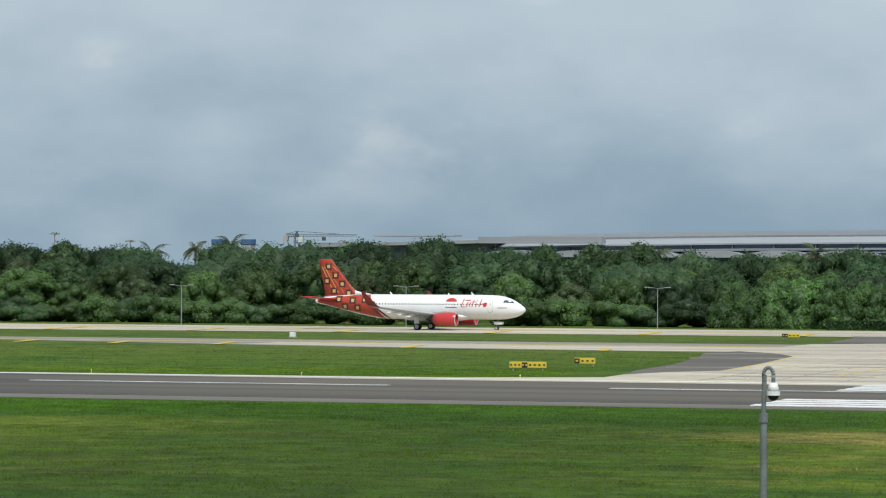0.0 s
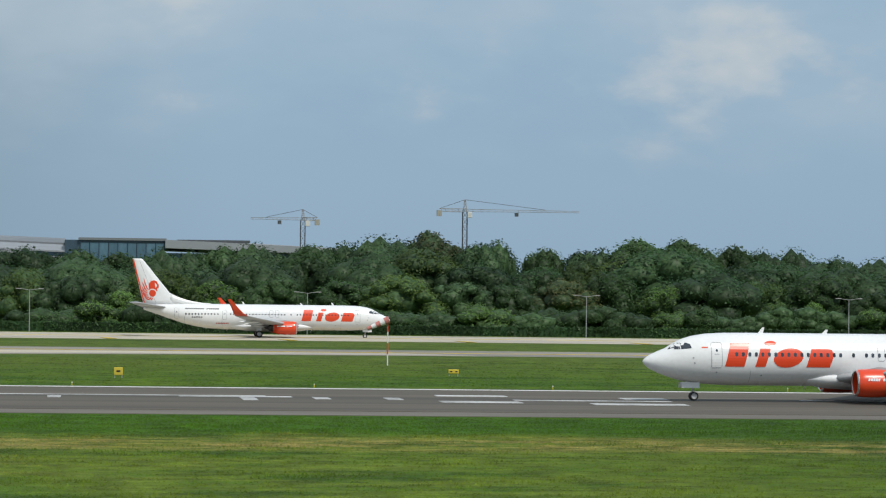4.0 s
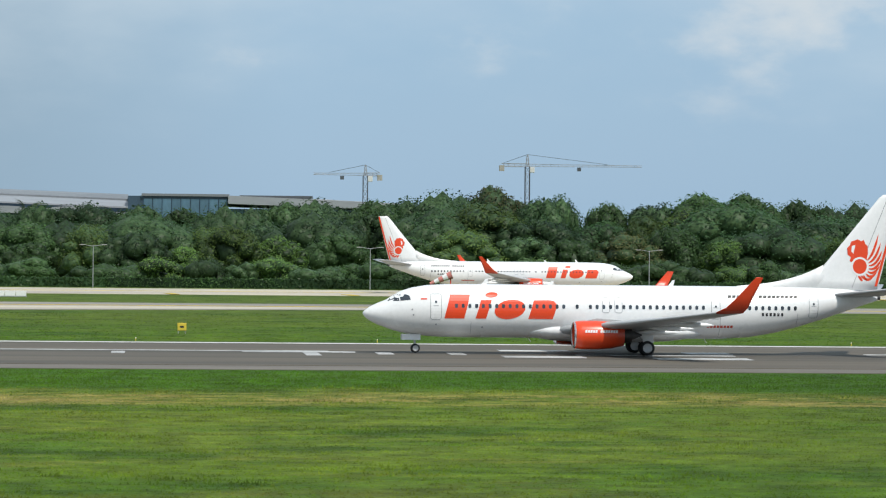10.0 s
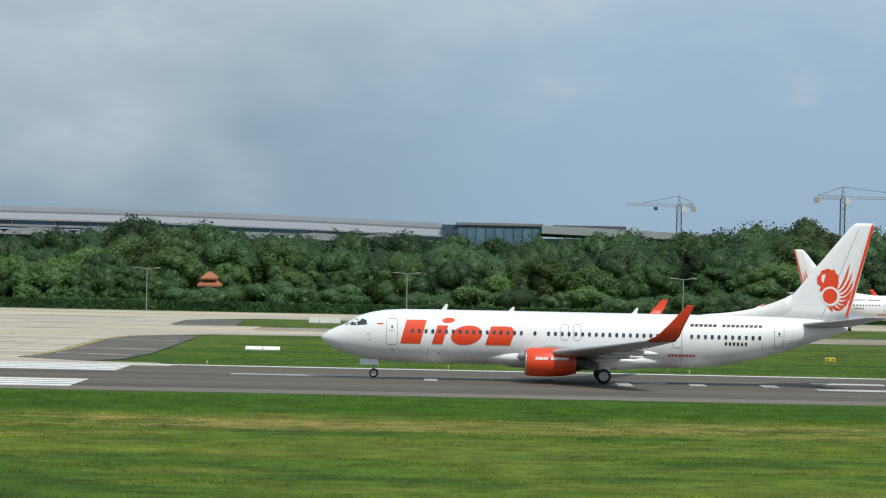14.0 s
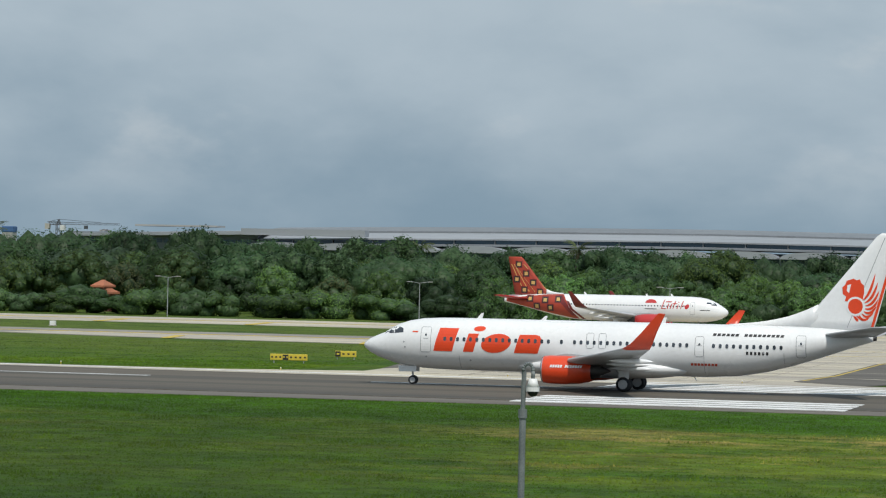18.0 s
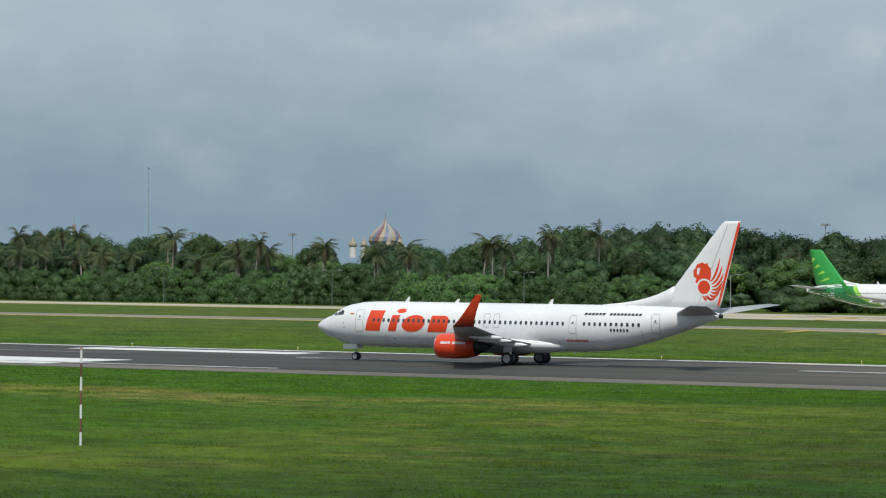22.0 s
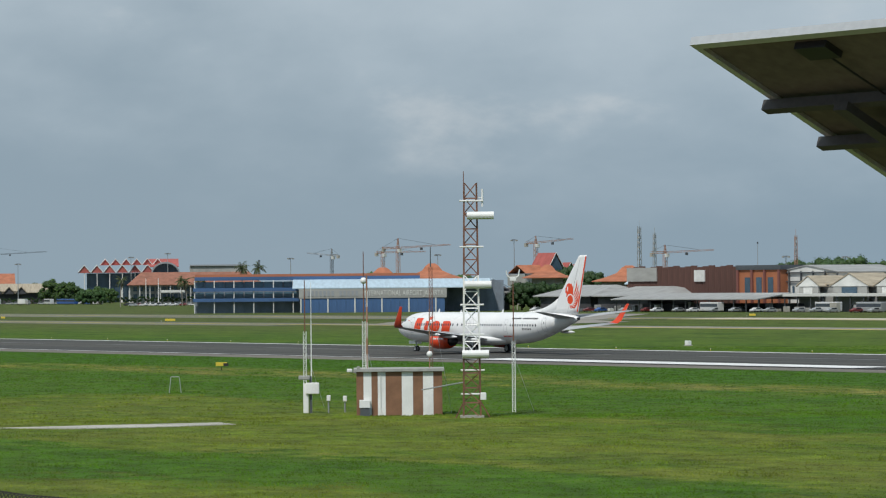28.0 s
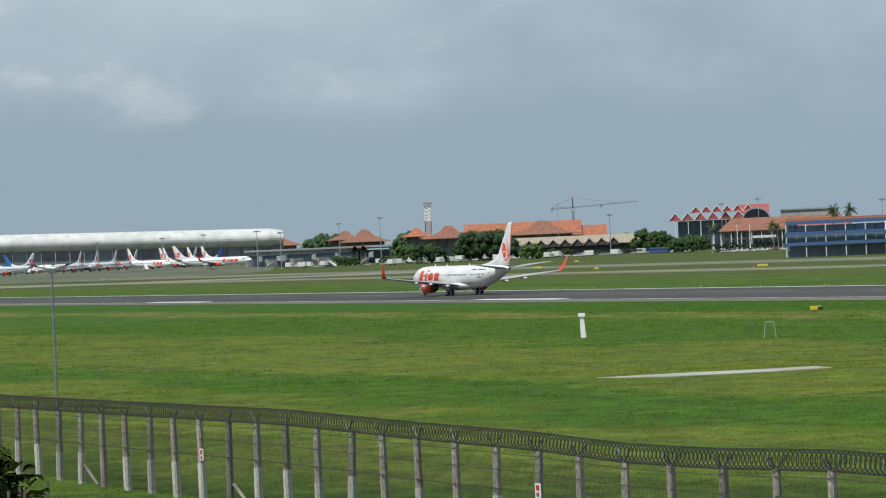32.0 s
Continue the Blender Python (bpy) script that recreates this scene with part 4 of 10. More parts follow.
def make_orange_jet(name, label, detail=True, group=""):
    J = NARROW_LONG
    jet, fus, fin = make_jet(name, J, M["jet_white"], M["jet_grey"], M["red"], M["dark_red"], M["jet_white"], label, detail, group)
    # red edge of the rudder
    for s in (1, -1):
        te = [(float(l + c), float(z)) for z, l, c, h in J["fin"]]
        strip = [(te[0][0] - 0.2, te[0][1] + 0.3), (te[0][0], te[0][1] + 0.3), (te[2][0] + 0.02, te[2][1]), (te[3][0] - 0.1, te[3][1] - 0.02), (te[2][0] - 0.2, te[2][1])]
        decal("rudder_edge", [strip], s, J, fin, M["red"], "orange-red trailing edge", flat=0.014)
        # emblem: a disc in a white ring, a mane of scallops above it, and a fan of curved flames
        cd, cz = 38.12, 6.82
        mane = [(-0.72, 0.35), (-0.62, 0.62), (-0.86, 0.78), (-0.70, 0.95), (-0.90, 1.22), (-0.72, 1.40), (-0.62, 1.66), (-0.34, 1.64), (-0.15, 1.82), (0.06, 1.70),
                (0.26, 1.78), (0.36, 1.52), (0.54, 1.38), (0.48, 1.10), (0.56, 0.86), (0.50, 0.62), (0.46, 0.30), (0.2, 0.2), (-0.3, 0.2)]
        decal("emblem_head", [[(cd + d * 1.12, cz + z * 1.14) for d, z in mane]], s, J, fin, M["red"], flat=0.02)
        decal("emblem_ring", [oval(cd, cz, 0.70, 0.72, n=28)], s, J, fin, M["jet_white"], flat=0.024)
        decal("emblem_disc", [oval(cd, cz, 0.55, 0.57, n=28)], s, J, fin, M["red"], flat=0.028)
        rays = []
        for k, (td, tz) in enumerate(((1.44, 2.50), (1.64, 1.86), (1.74, 1.22), (1.70, 0.58), (1.58, 0.08), (1.36, -0.42), (1.06, -0.82), (0.66, -1.06), (0.22, -1.14))):
            a = radians(40 - k * 17.5)
            p = (cd + 0.74 * math.cos(a), cz + 0.74 * math.sin(a))
            t = (cd + td, cz + tz)
            c = (p[0] + 0.62 * math.cos(a - 0.12), p[1] + 0.62 * math.sin(a - 0.12)) if k < 7 else ((p[0] + t[0]) / 2 + 0.1, (p[1] + t[1]) / 2 - 0.06)
            one, two = [], []
            for i in range(7):
                u = i / 6
                q = [(1 - u) ** 2 * p[j] + 2 * u * (1 - u) * c[j] + u * u * t[j] for j in (0, 1)]
                g = [2 * (1 - u) * (c[j] - p[j]) + 2 * u * (t[j] - c[j]) for j in (0, 1)]
                w = (0.03 + 0.27 * u * (1 - u)) * (1.0 if u < 1 else 0.1) / (math.hypot(*g) + 1e-6)
                one.append((q[0] - g[1] * w, q[1] + g[0] * w))
                two.append((q[0] + g[1] * w, q[1] - g[0] * w))
            rays.append(one + two[::-1])
        for q in (rays if detail else ()):
            decal("emblem_ray", [q], s, J, fin, M["red"], flat=0.02)
        # wordmark as plain slanted blocks
        k = s
        z0, z1 = 2.66, 4.56
        blocks = [quad(6.0, z0, 7.5, z1 - 0.12, 0.45),
                  quad(8.35, z0, 9.15, z0 + 1.4, 0.42), oval(9.58, z1 - 0.12, 0.46, 0.2, 0.3),
                  oval(10.95, z0 + 0.70, 1.15, 0.74, 0.32), [(12.35, z0), (14.2, z0), (14.55, z0 + 1.05), (14.3, z0 + 1.36), (13.95, z0 + 1.42), (12.77, z0 + 1.4)]]
        if s < 0:
            blocks = [[(20.4 - d, z) for d, z in b][::-1] for b in blocks]
            blocks = [[(d, z) for d, z in b] for b in blocks]
        if not detail:
            decal("emblem_fan", rays, s, J, fin, M["red"], flat=0.02)
            decal("wordmark", blocks, s, J, fus, M["red"], "plain orange-red shapes", off=0.017)
            continue
        for b in blocks:
            decal("wordmark_block", [b], s, J, fus, M["red"], "plain orange-red shape", off=0.017)
        if not detail:
            continue
        # small dark markings along the rear, plain bars
        t0 = 27.6
        for i in range(16):
            if i != 6:
                decal("marking_bar", [quad(t0 + i * 0.34, 4.36, t0 + i * 0.34 + 0.25, 4.55, 0.06 * k)], s, J, fus, M["black"])
        for i in range(6):
            decal("marking_bar", [quad(30.2 + i * 0.3, 3.0, 30.2 + i * 0.3 + 0.17, 3.24)], s, J, fus, M["black"])
        for i in range(8):
            decal("marking_bar", [quad(26.0 + i * 0.26, 2.08, 26.0 + i * 0.26 + 0.19, 2.26)], s, J, fus, M["pale_red"])
        decal("flag_panel", [quad(4.25, 4.05, 4.72, 4.15)], s, J, fus, M["red"])
        # small white blocks on the engine cowl
        decal("cockpit_glazing", [[(1.8, 3.9), (2.2, 4.3), (2.62, 4.42), (2.68, 3.93)]], s, J, fus, M["glass"], "dark cockpit windows")
        decal("cockpit_glazing", [[(2.74, 3.93), (2.7, 4.43), (3.15, 4.42), (3.42, 4.33), (3.5, 4.02)]], s, J, fus, M["glass"])
        for q in (quad(8.02, 1.4, 8.05, 2.4), quad(27.0, 1.35, 27.03, 3.3), quad(33.0, 2.2, 33.03, 3.2)):
            decal("panel_seam", [q], s, J, fus, M["jet_line"])
        decal("rudder_seam", [[(37.5, 5.2), (37.55, 5.2), (40.25, 12.0), (40.2, 12.0)]], s, J, fin, M["jet_line"], flat=0.012)
        for d, z in ((3.6, 3.3), (3.7, 2.9), (8.9, 2.0), (31.5, 3.2), (5.4, 2.2)):
            decal("probe_port", [oval(d, z, 0.07, 0.07, n=8)], s, J, fus, M["jet_line"])
        ey, e0, el, er, ez = J["eng"]
        for i in range(13):
            if i == 5:
                continue
            bm = bmesh.new()
            x = J["ng"] - e0 - 0.75 - i * 0.19
            vs = []
            for xx, a in ((x, 10), (x - 0.15, 10), (x - 0.20, 21), (x - 0.05, 21)):
                vs.append(bm.verts.new((xx, s * (ey + (er * 1.03) * math.cos(radians(a))), ez + er * 1.03 * math.sin(radians(a)))))
            bm.faces.new(vs)
            part("cowl_marking_bar", bm, M["jet_white"], fus)
    if detail:
        doors(J, fus, ((4.95, 2.55, 5.8, 4.5, True), (17.95, 3.15, 18.55, 4.35, False), (18.9, 3.15, 19.5, 4.35, False), (26.3, 2.75, 27.0, 4.3, True), (33.9, 2.85, 34.65, 4.55, True)))
        cabin_windows(J, fus, ((15.3, 15.75), (16.3, 16.8), (25.95, 27.35)))
    return jet


def make_patterned_jet():
    J = NARROW_SHORT
    jet, fus, fin = make_jet("patterned_jet", J, M["jet_white"], M["jet_grey"], M["crimson"], M["maroon"], M["brick_red"],
                             "white airliner with crimson engines and a red square-patterned tail", True)
    for s in (1, -1):
        decal("tail_panel", [[(27.0, 5.85), (29.0, 5.84), (36.6, 5.0), (36.6, 4.5), (31.2, 3.2), (25.0, 1.95), (24.2, 1.9), (25.8, 3.6), (26.2, 4.6)]], s, J, fus, M["brick_red"], "red patterned tail", zs=0.2, off=0.045)
        high = ((34.7, 10.55), (33.45, 9.07), (32.25, 7.6), (31.05, 6.1), (33.7, 6.4), (35.0, 8.1))
        low = ((29.9, 4.85), (32.5, 5.0), (29.0, 3.6), (31.3, 3.8), (27.7, 5.0))
        for spots, owner, how in ((high, fin, "flat"), (low, fus, "off")):
            for d, z in spots:
                for nm, h, m, lift in (("pattern_frame", 0.60, M["maroon"], 0.016), ("pattern_square", 0.47, M["black"], 0.024), ("pattern_core", 0.28, M["gold"], 0.032)):
                    decal(nm, [quad(d - h, z - h, d + h, z + h)], s, J, owner, m, **{how: lift + (0.045 if how == "off" else 0.0)})
        for d in (0.82, 1.0, -0.74):
            decal("pattern_line", [[(31.05 + d, 6.1), (31.13 + d, 6.1), (34.78 + d * 0.9, 10.55), (34.7 + d * 0.9, 10.55)]], s, J, fin, M["gold"] if d == 0.82 else M["maroon"], flat=0.012)
        strokes = [quad(6.1, 3.9, 6.26, 5.3, 0.42), quad(6.1, 3.82, 6.9, 3.95), quad(6.75, 4.9, 7.7, 5.08, 0.15), quad(7.0, 3.9, 7.18, 4.7, 0.25), quad(7.5, 3.9, 7.66, 4.7, 0.25), quad(7.95, 3.9, 8.11, 5.1, 0.36),
                   quad(7.9, 4.66, 8.7, 4.78, 0.05), quad(8.6, 3.9, 8.76, 4.6, 0.22), oval(8.95, 4.95, 0.1, 0.1, n=8), quad(9.2, 3.9, 9.36, 5.2, 0.4), quad(9.5, 4.3, 10.2, 4.46, 0.2), oval(10.3, 4.25, 0.34, 0.4, 0.3)]
        if s < 0:
            strokes = [[(16.8 - d, z) for d, z in p] for p in strokes]
        for p in strokes:
            decal("wordmark_stroke", [p], s, J, fus, M["crimson"], "thin plain red stroke", off=0.017)
        # dark and gold chevron bands between the squares
        for d in (-1.5, 1.75, 2.6):
            decal("pattern_line", [[(31.05 + d, 6.1), (31.2 + d, 6.1), (34.7 + d * 0.5, 10.55), (34.55 + d * 0.5, 10.55)]], s, J, fin, M["gold"], flat=0.013)
        for q in ([(24.6, 2.1), (25.0, 2.05), (27.3, 4.4), (27.9, 5.85), (27.2, 5.86), (26.5, 4.6)], [(23.2, 1.82), (23.7, 1.85), (25.6, 3.4), (26.3, 4.8), (25.9, 4.7), (25.2, 3.5)]):
            decal("tail_swoosh", [q], s, J, fus, M["maroon"], "dark maroon sweep before the tail", off=0.05, zs=0.2)
        decal("half_disc", [[(12.4 + 0.95 * math.cos(radians(a)), 4.75 + 0.62 * math.sin(radians(a))) for a in range(0, 181, 15)]], s, J, fus, M["crimson"], off=0.017)
        for q in (quad(11.4, 3.75, 13.4, 3.86), quad(2.8, 3.7, 4.4, 3.8)):
            decal("small_bar", [q], s, J, fus, M["black"], off=0.017)
        decal("cockpit_glazing", [[(1.7, 4.5), (2.1, 4.95), (3.3, 5.05), (3.5, 4.6)]], s, J, fus, M["glass"])
    for o in jet.children:
        if o.name.startswith("stabiliser"):
            o.data.materials[0] = M["crimson"]
    doors(J, fus, ((5.2, 3.0, 6.0, 5.0, True), (31.2, 3.3, 31.9, 5.1, True)))
    cabin_windows(J, fus, ((15.0, 15.3),))
    return jet


def make_green_jet():
    J = NARROW_SHORT
    jet, fus, fin = make_jet("green_tail_jet", J, M["jet_white"], M["jet_grey"], M["green"], M["green"], M["green"],
                             "white airliner with green engines and a green striped tail", True)
    for s in (1, -1):
        decal("tail_panel", [[(28.0, 5.86), (29.4, 5.83), (36.6, 5.0), (36.6, 4.5), (31.2, 3.2), (25.5, 2.02), (20.5, 1.9), (24.5, 2.6), (26.8, 3.8)]], s, J, fus, M["dark_green"], "green swept tail paint", zs=0.3)
        decal("tail_curve", [[(19.5, 1.86), (20.5, 1.9), (24.5, 2.6), (26.8, 3.8), (28.0, 5.86), (27.3, 5.87), (26.0, 4.1), (24.0, 2.9)]], s, J, fus, M["lime"], off=0.018, zs=0.3)
        for i in range(4):
            z = 6.9 + i * 1.15
            le = float(np.interp(z, [5.6, 11.5], [29.6, 34.3]))
            decal("fin_stripe", [[(le + 0.2, z + 0.4), (le + 2.2, z - 0.35), (le + 4.0 - i * 0.45, z - 0.75), (le + 2.6, z - 0.05)]], s, J, fin, M["lime"], flat=0.02)
        w = [oval(6.7, 4.5, 0.35, 0.5), quad(7.25, 4.05, 7.5, 5.0), quad(7.75, 4.05, 8.0, 5.1), quad(8.3, 4.05, 8.55, 5.0), quad(8.8, 4.05, 9.05, 5.2), quad(9.35, 4.05, 9.6, 5.0), quad(9.85, 4.05, 10.4, 4.75), quad(10.7, 4.05, 11.3, 5.2)]
        for p in w:
            decal("wordmark_block", [p], s, J, fus, M["dark_green"], "plain green stroke", off=0.017)
        decal("cockpit_glazing", [[(1.7, 4.5), (2.1, 4.95), (3.3, 5.05), (3.5, 4.6)]], s, J, fus, M["glass"])
    doors(J, fus, ((5.2, 3.0, 6.0, 5.0, True), (31.2, 3.3, 31.9, 5.1, True)))
    cabin_windows(J, fus, ((15.0, 15.3),))
    return jet


orange_jet = make_orange_jet("takeoff_jet", "white airliner with orange-red engines rolling along the runway")
taxi_jet = copy_thing(orange_jet, pose(60, 512, 0.06, 0, 0, 0))
taxi_jet.name = "taxiing_jet"
tagged(taxi_jet, "white airliner with orange-red engines taxiing along the far taxiway")
turn_jet = copy_thing(orange_jet, pose(150, 420, 0.1, 0, 0, -40))
turn_jet.name = "turning_jet"
tagged(turn_jet, "white airliner with orange-red engines turning off the taxiway")
patterned_jet = make_patterned_jet()
green_jet = make_green_jet()


# ---- vegetation ----
def leaf_material(name, col, var=0.25, bump=0.0, through=0.42, fine=1.6):
    m = mat(name, col, 0.5, var=var, scale=0.5, rnd=0.5, spec=0.26, fine=fine, col2=[c * 0.72 for c in col], bump=bump)
    b = m.node_tree.nodes["Principled BSDF"]
    # thin leaves let some of the light through
    nt = m.node_tree
    N, L = nt.nodes.new, nt.links.new
    if bump > 0:
        nt.nodes["Bump"].inputs["Distance"].default_value = 0.15
    tr, mx = N("ShaderNodeBsdfTranslucent"), N("ShaderNodeMixShader")
    L(b.inputs["Base Color"].links[0].from_socket, tr.inputs["Color"])
    mx.inputs[0].default_value = through
    L(b.outputs[0], mx.inputs[1]), L(tr.outputs[0], mx.inputs[2])
    L(mx.outputs[0], nt.nodes["Material Output"].inputs["Surface"])
    return m


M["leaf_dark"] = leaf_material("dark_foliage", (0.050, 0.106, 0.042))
M["leaf_mid"] = leaf_material("green_foliage", (0.066, 0.132, 0.042))
M["leaf_bright"] = leaf_material("bright_foliage", (0.122, 0.218, 0.052))
M["leaf_sun"] = leaf_material("yellow_green_foliage", (0.108, 0.172, 0.042))
M["leaf_dry"] = leaf_material("olive_foliage", (0.100, 0.112, 0.044))
# crown cores: shade of the gaps between leaves is put into this green
M["leaf_core"] = leaf_material("shaded_inner_foliage", (0.062, 0.112, 0.044), 0.4, bump=0.6, through=0.3, fine=4.0)
M["leaf_hedge"] = leaf_material("hedge_foliage", (0.128, 0.245, 0.070))
M["palm_leaf"] = leaf_material("palm_foliage", (0.098, 0.125, 0.052))
M["broad_leaf"] = leaf_material("broad_yellow_green_leaf", (0.17, 0.26, 0.045))
M["bark"] = mat("bark", (0.16, 0.13, 0.10), 0.85, var=0.2, scale=3, bump=0.5)
M["dry_frond"] = leaf_material("dry_palm_frond", (0.185, 0.145, 0.085))
M["pale_bark"] = mat("pale_palm_bark", (0.30, 0.27, 0.23), 0.85, var=0.15, scale=3, bump=0.4)


def clone(src, m):
    """A copy at the pose and scale m, whatever the size of the first one."""
    return copy_thing(src, m @ Matrix.Diagonal((1 / src.scale[0], 1 / src.scale[1], 1 / src.scale[2], 1)))


def leaf_clumps(rng, blobs, count, size):
    """Pairs of small leaf sprays on the skins of overlapping lobes, each with a tilt and a light of its own."""
    B = np.array(blobs)
    w = B[:, 3] * B[:, 4]
    n = count * 2
    c = B[rng.choice(len(B), n, p=w / w.sum())]

    def unit(a):
        return a / np.linalg.norm(a, axis=1)[:, None]
    v = unit(rng.normal(size=(n, 3)))
    v[:, 2] = np.where(v[:, 2] < -0.6, -0.6 * v[:, 2], v[:, 2])
    r = 0.85 + 0.21 * rng.random((n, 1)) ** 1.3
    p = c[:, :3] + v * c[:, [3, 3, 4]] * r
    # twigs push out and leave hollows, so that no lobe stays round
    x, y, z = p.T
    rag = np.sin(2.3 * x + 1.7 * np.sin(1.9 * z)) * np.sin(2.6 * z + 1.3 * np.sin(2.1 * y)) + 0.7 * np.sin(5.1 * y + 4.3 * x) * np.sin(4.7 * z - 3.1 * x)
    p = p + v * c[:, [3]] * (0.14 * np.minimum(rag, 0.35)[:, None])
    dome = unit((p - B[:, :3].mean(0)) / (B[:, :3].std(0) + 0.8))
    nrm = unit(v + rng.normal(size=(n, 3)) * 0.55 + (0, 0, 0.35))
    a = unit(np.cross(nrm, rng.normal(size=(n, 3))))
    b = np.cross(nrm, a)
    q = size * (0.55 + 0.9 * rng.random((n, 1)))
    verts = np.stack([p - a * q * 0.55 - b * q * 0.12, p + a * q * 0.65 - b * q * 0.25, p + a * q * 0.05 + b * q * 0.52 + nrm * q * 0.1], 1).reshape(-1, 3)
    g = unit(0.8 * v + 0.3 * dome + rng.normal(size=(n, 3)) * 0.38 + (0, 0, 0.25))
    return verts.tolist(), np.arange(n * 3).reshape(n, 3).tolist(), np.repeat(g, 3, axis=0).tolist()


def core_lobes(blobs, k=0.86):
    """Inside of a crown: rough lobes behind the sprays; their colour holds the gaps' shade."""
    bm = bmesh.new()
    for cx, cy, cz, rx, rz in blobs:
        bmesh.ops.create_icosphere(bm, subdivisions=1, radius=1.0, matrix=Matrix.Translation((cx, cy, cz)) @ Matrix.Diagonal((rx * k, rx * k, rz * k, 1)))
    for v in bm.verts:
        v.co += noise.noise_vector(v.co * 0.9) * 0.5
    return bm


def raw_mesh(name, verts, faces, material, parent=None, kind="", soft=None):
    me = bpy.data.meshes.new(name)
    me.from_pydata(verts, [], faces)
    if soft is not None:
        # sprays take the light of the lobe that they cover
        me.polygons.foreach_set("use_smooth", [True] * len(faces))
        me.normals_split_custom_set_from_vertices(soft)
    me.materials.append(material)
    ob = new(name, me)
    if parent is not None:
        ob.parent = parent
    if kind:
        ob["kind"] = kind
    return ob


def make_tree(seed, height, width, leaf, label, lobes=22, sprays=2600, size=0.62, low=0.28, umbrella=0.0):
    rng = np.random.default_rng(seed)
    t = thing("tree", label=label, category="tree", group="trees behind the taxiway")
    blobs = []
    for i in range(lobes):
        # lobes sit on a dome: shoulders broad, top rounded
        a = 2.39996 * i + rng.normal() * 0.3
        u = (i + 0.5) / lobes
        rho = math.sqrt(u)
        h = low + (1 - low) * (math.sqrt(max(0.0, 1 - (0.93 * rho) ** 2.6)) if not umbrella else 1 - 0.28 * rho ** 2)
        if i % 4 == 3:
            h = low + (h - low) * (0.35 + 0.4 * rng.random())
        h *= 1 - 0.10 * rng.random()
        rad = width / 2 * rho * 0.86
        r = width * (0.105 + 0.085 * rng.random())
        blobs.append((rad * math.cos(a), rad * math.sin(a) * 0.85, max(h * height - r * 0.95, r * 0.6), r, r * (0.95 + 0.4 * rng.random())))
    top = max(b[2] + b[4] for b in blobs)
    blobs = [(b[0], b[1], b[2] * height / top, b[3], b[4]) for b in blobs]
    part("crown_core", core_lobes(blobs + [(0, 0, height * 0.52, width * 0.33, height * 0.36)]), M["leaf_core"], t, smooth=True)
    v, f, nn = leaf_clumps(rng, blobs, sprays, size)
    raw_mesh("crown", v, f, leaf, t, soft=nn)
    bm = bmesh.new()
    tube(bm, (0, 0, -0.3), (0.2, 0, height * 0.35), height * 0.028, height * 0.02, n=9)
    tube(bm, (0.2, 0, height * 0.35), (0.0, 0.1, height * 0.6), height * 0.02, height * 0.012, n=8)
    part("trunk", bm, M["bark"], t, smooth=True)
    for i in (1,):
        b = blobs[i * 3]
        part("limb", tubes(((0.15, 0, height * (0.25 + 0.06 * i)), (b[0] * 0.7, b[1] * 0.7, b[2] * 0.85), height * 0.014, height * 0.005), n=6), M["bark"], t)
    return t


def make_bush(seed, height, width, leaf, label, name="bush", sprays=1300, size=0.42):
    rng = np.random.default_rng(seed)
    t = thing(name, label=label, category="shrub", group="shrubs along the taxiway")
    blobs = []
    for i in range(12):
        a, r = rng.random() * 6.283, width * (0.16 + 0.08 * rng.random())
        rad = width / 2 * math.sqrt(rng.random()) * 0.85
        h = height * (0.25 + 0.6 * rng.random())
        blobs.append((rad * math.cos(a), rad * math.sin(a) * 0.7, max(r * 0.4, h - r * 0.3), r, r * 0.85))
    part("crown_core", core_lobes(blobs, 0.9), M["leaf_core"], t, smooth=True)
    v, f, nn = leaf_clumps(rng, blobs, sprays, size)
    raw_mesh("crown", v, f, leaf, t, soft=nn)
    part("stem", tubes(((0, 0, -0.2), (0, 0, height * 0.5), 0.12, 0.06), n=6), M["bark"], t)
    return t


def frond_mesh(rng, length, droop, leaf):
    verts, faces = [], []
    n = 13
    pts = []
    for i in range(n + 1):
        u = i / n
        pts.append(np.array((length * (u - 0.12 * u * u), 0.0, length * (0.42 * u - (droop + 0.18) * u * u))))
    for i in range(n):
        p, q = pts[i], pts[i + 1]
        for sgn in (1, -1):
            for h in (0.0, 0.5):
                c = p + (q - p) * h
                ll = length * 0.185 * math.sin(math.pi * min(0.98, 0.15 + 0.85 * (i + h) / n)) * (0.8 + 0.4 * rng.random())
                e = c + np.array((ll * 0.5, sgn * ll * 0.8, -ll * (0.7 + 0.7 * rng.random())))
                k = len(verts)
                w = (q - p) * 0.46
                verts += [tuple(c), tuple(c + w), tuple(e + w * 0.25), tuple(e)]
                faces.append((k, k + 1, k + 2, k + 3))
    me = bpy.data.meshes.new("frond")
    me.from_pydata(verts, [], faces)
    me.materials.append(M[leaf])
    return me


FRONDS = [frond_mesh(np.random.default_rng(70 + i), 4.6 + 0.4 * i, 0.38 + 0.2 * i, "palm_leaf") for i in range(3)] + [frond_mesh(np.random.default_rng(77), 4.2, 0.9, "dry_frond")]


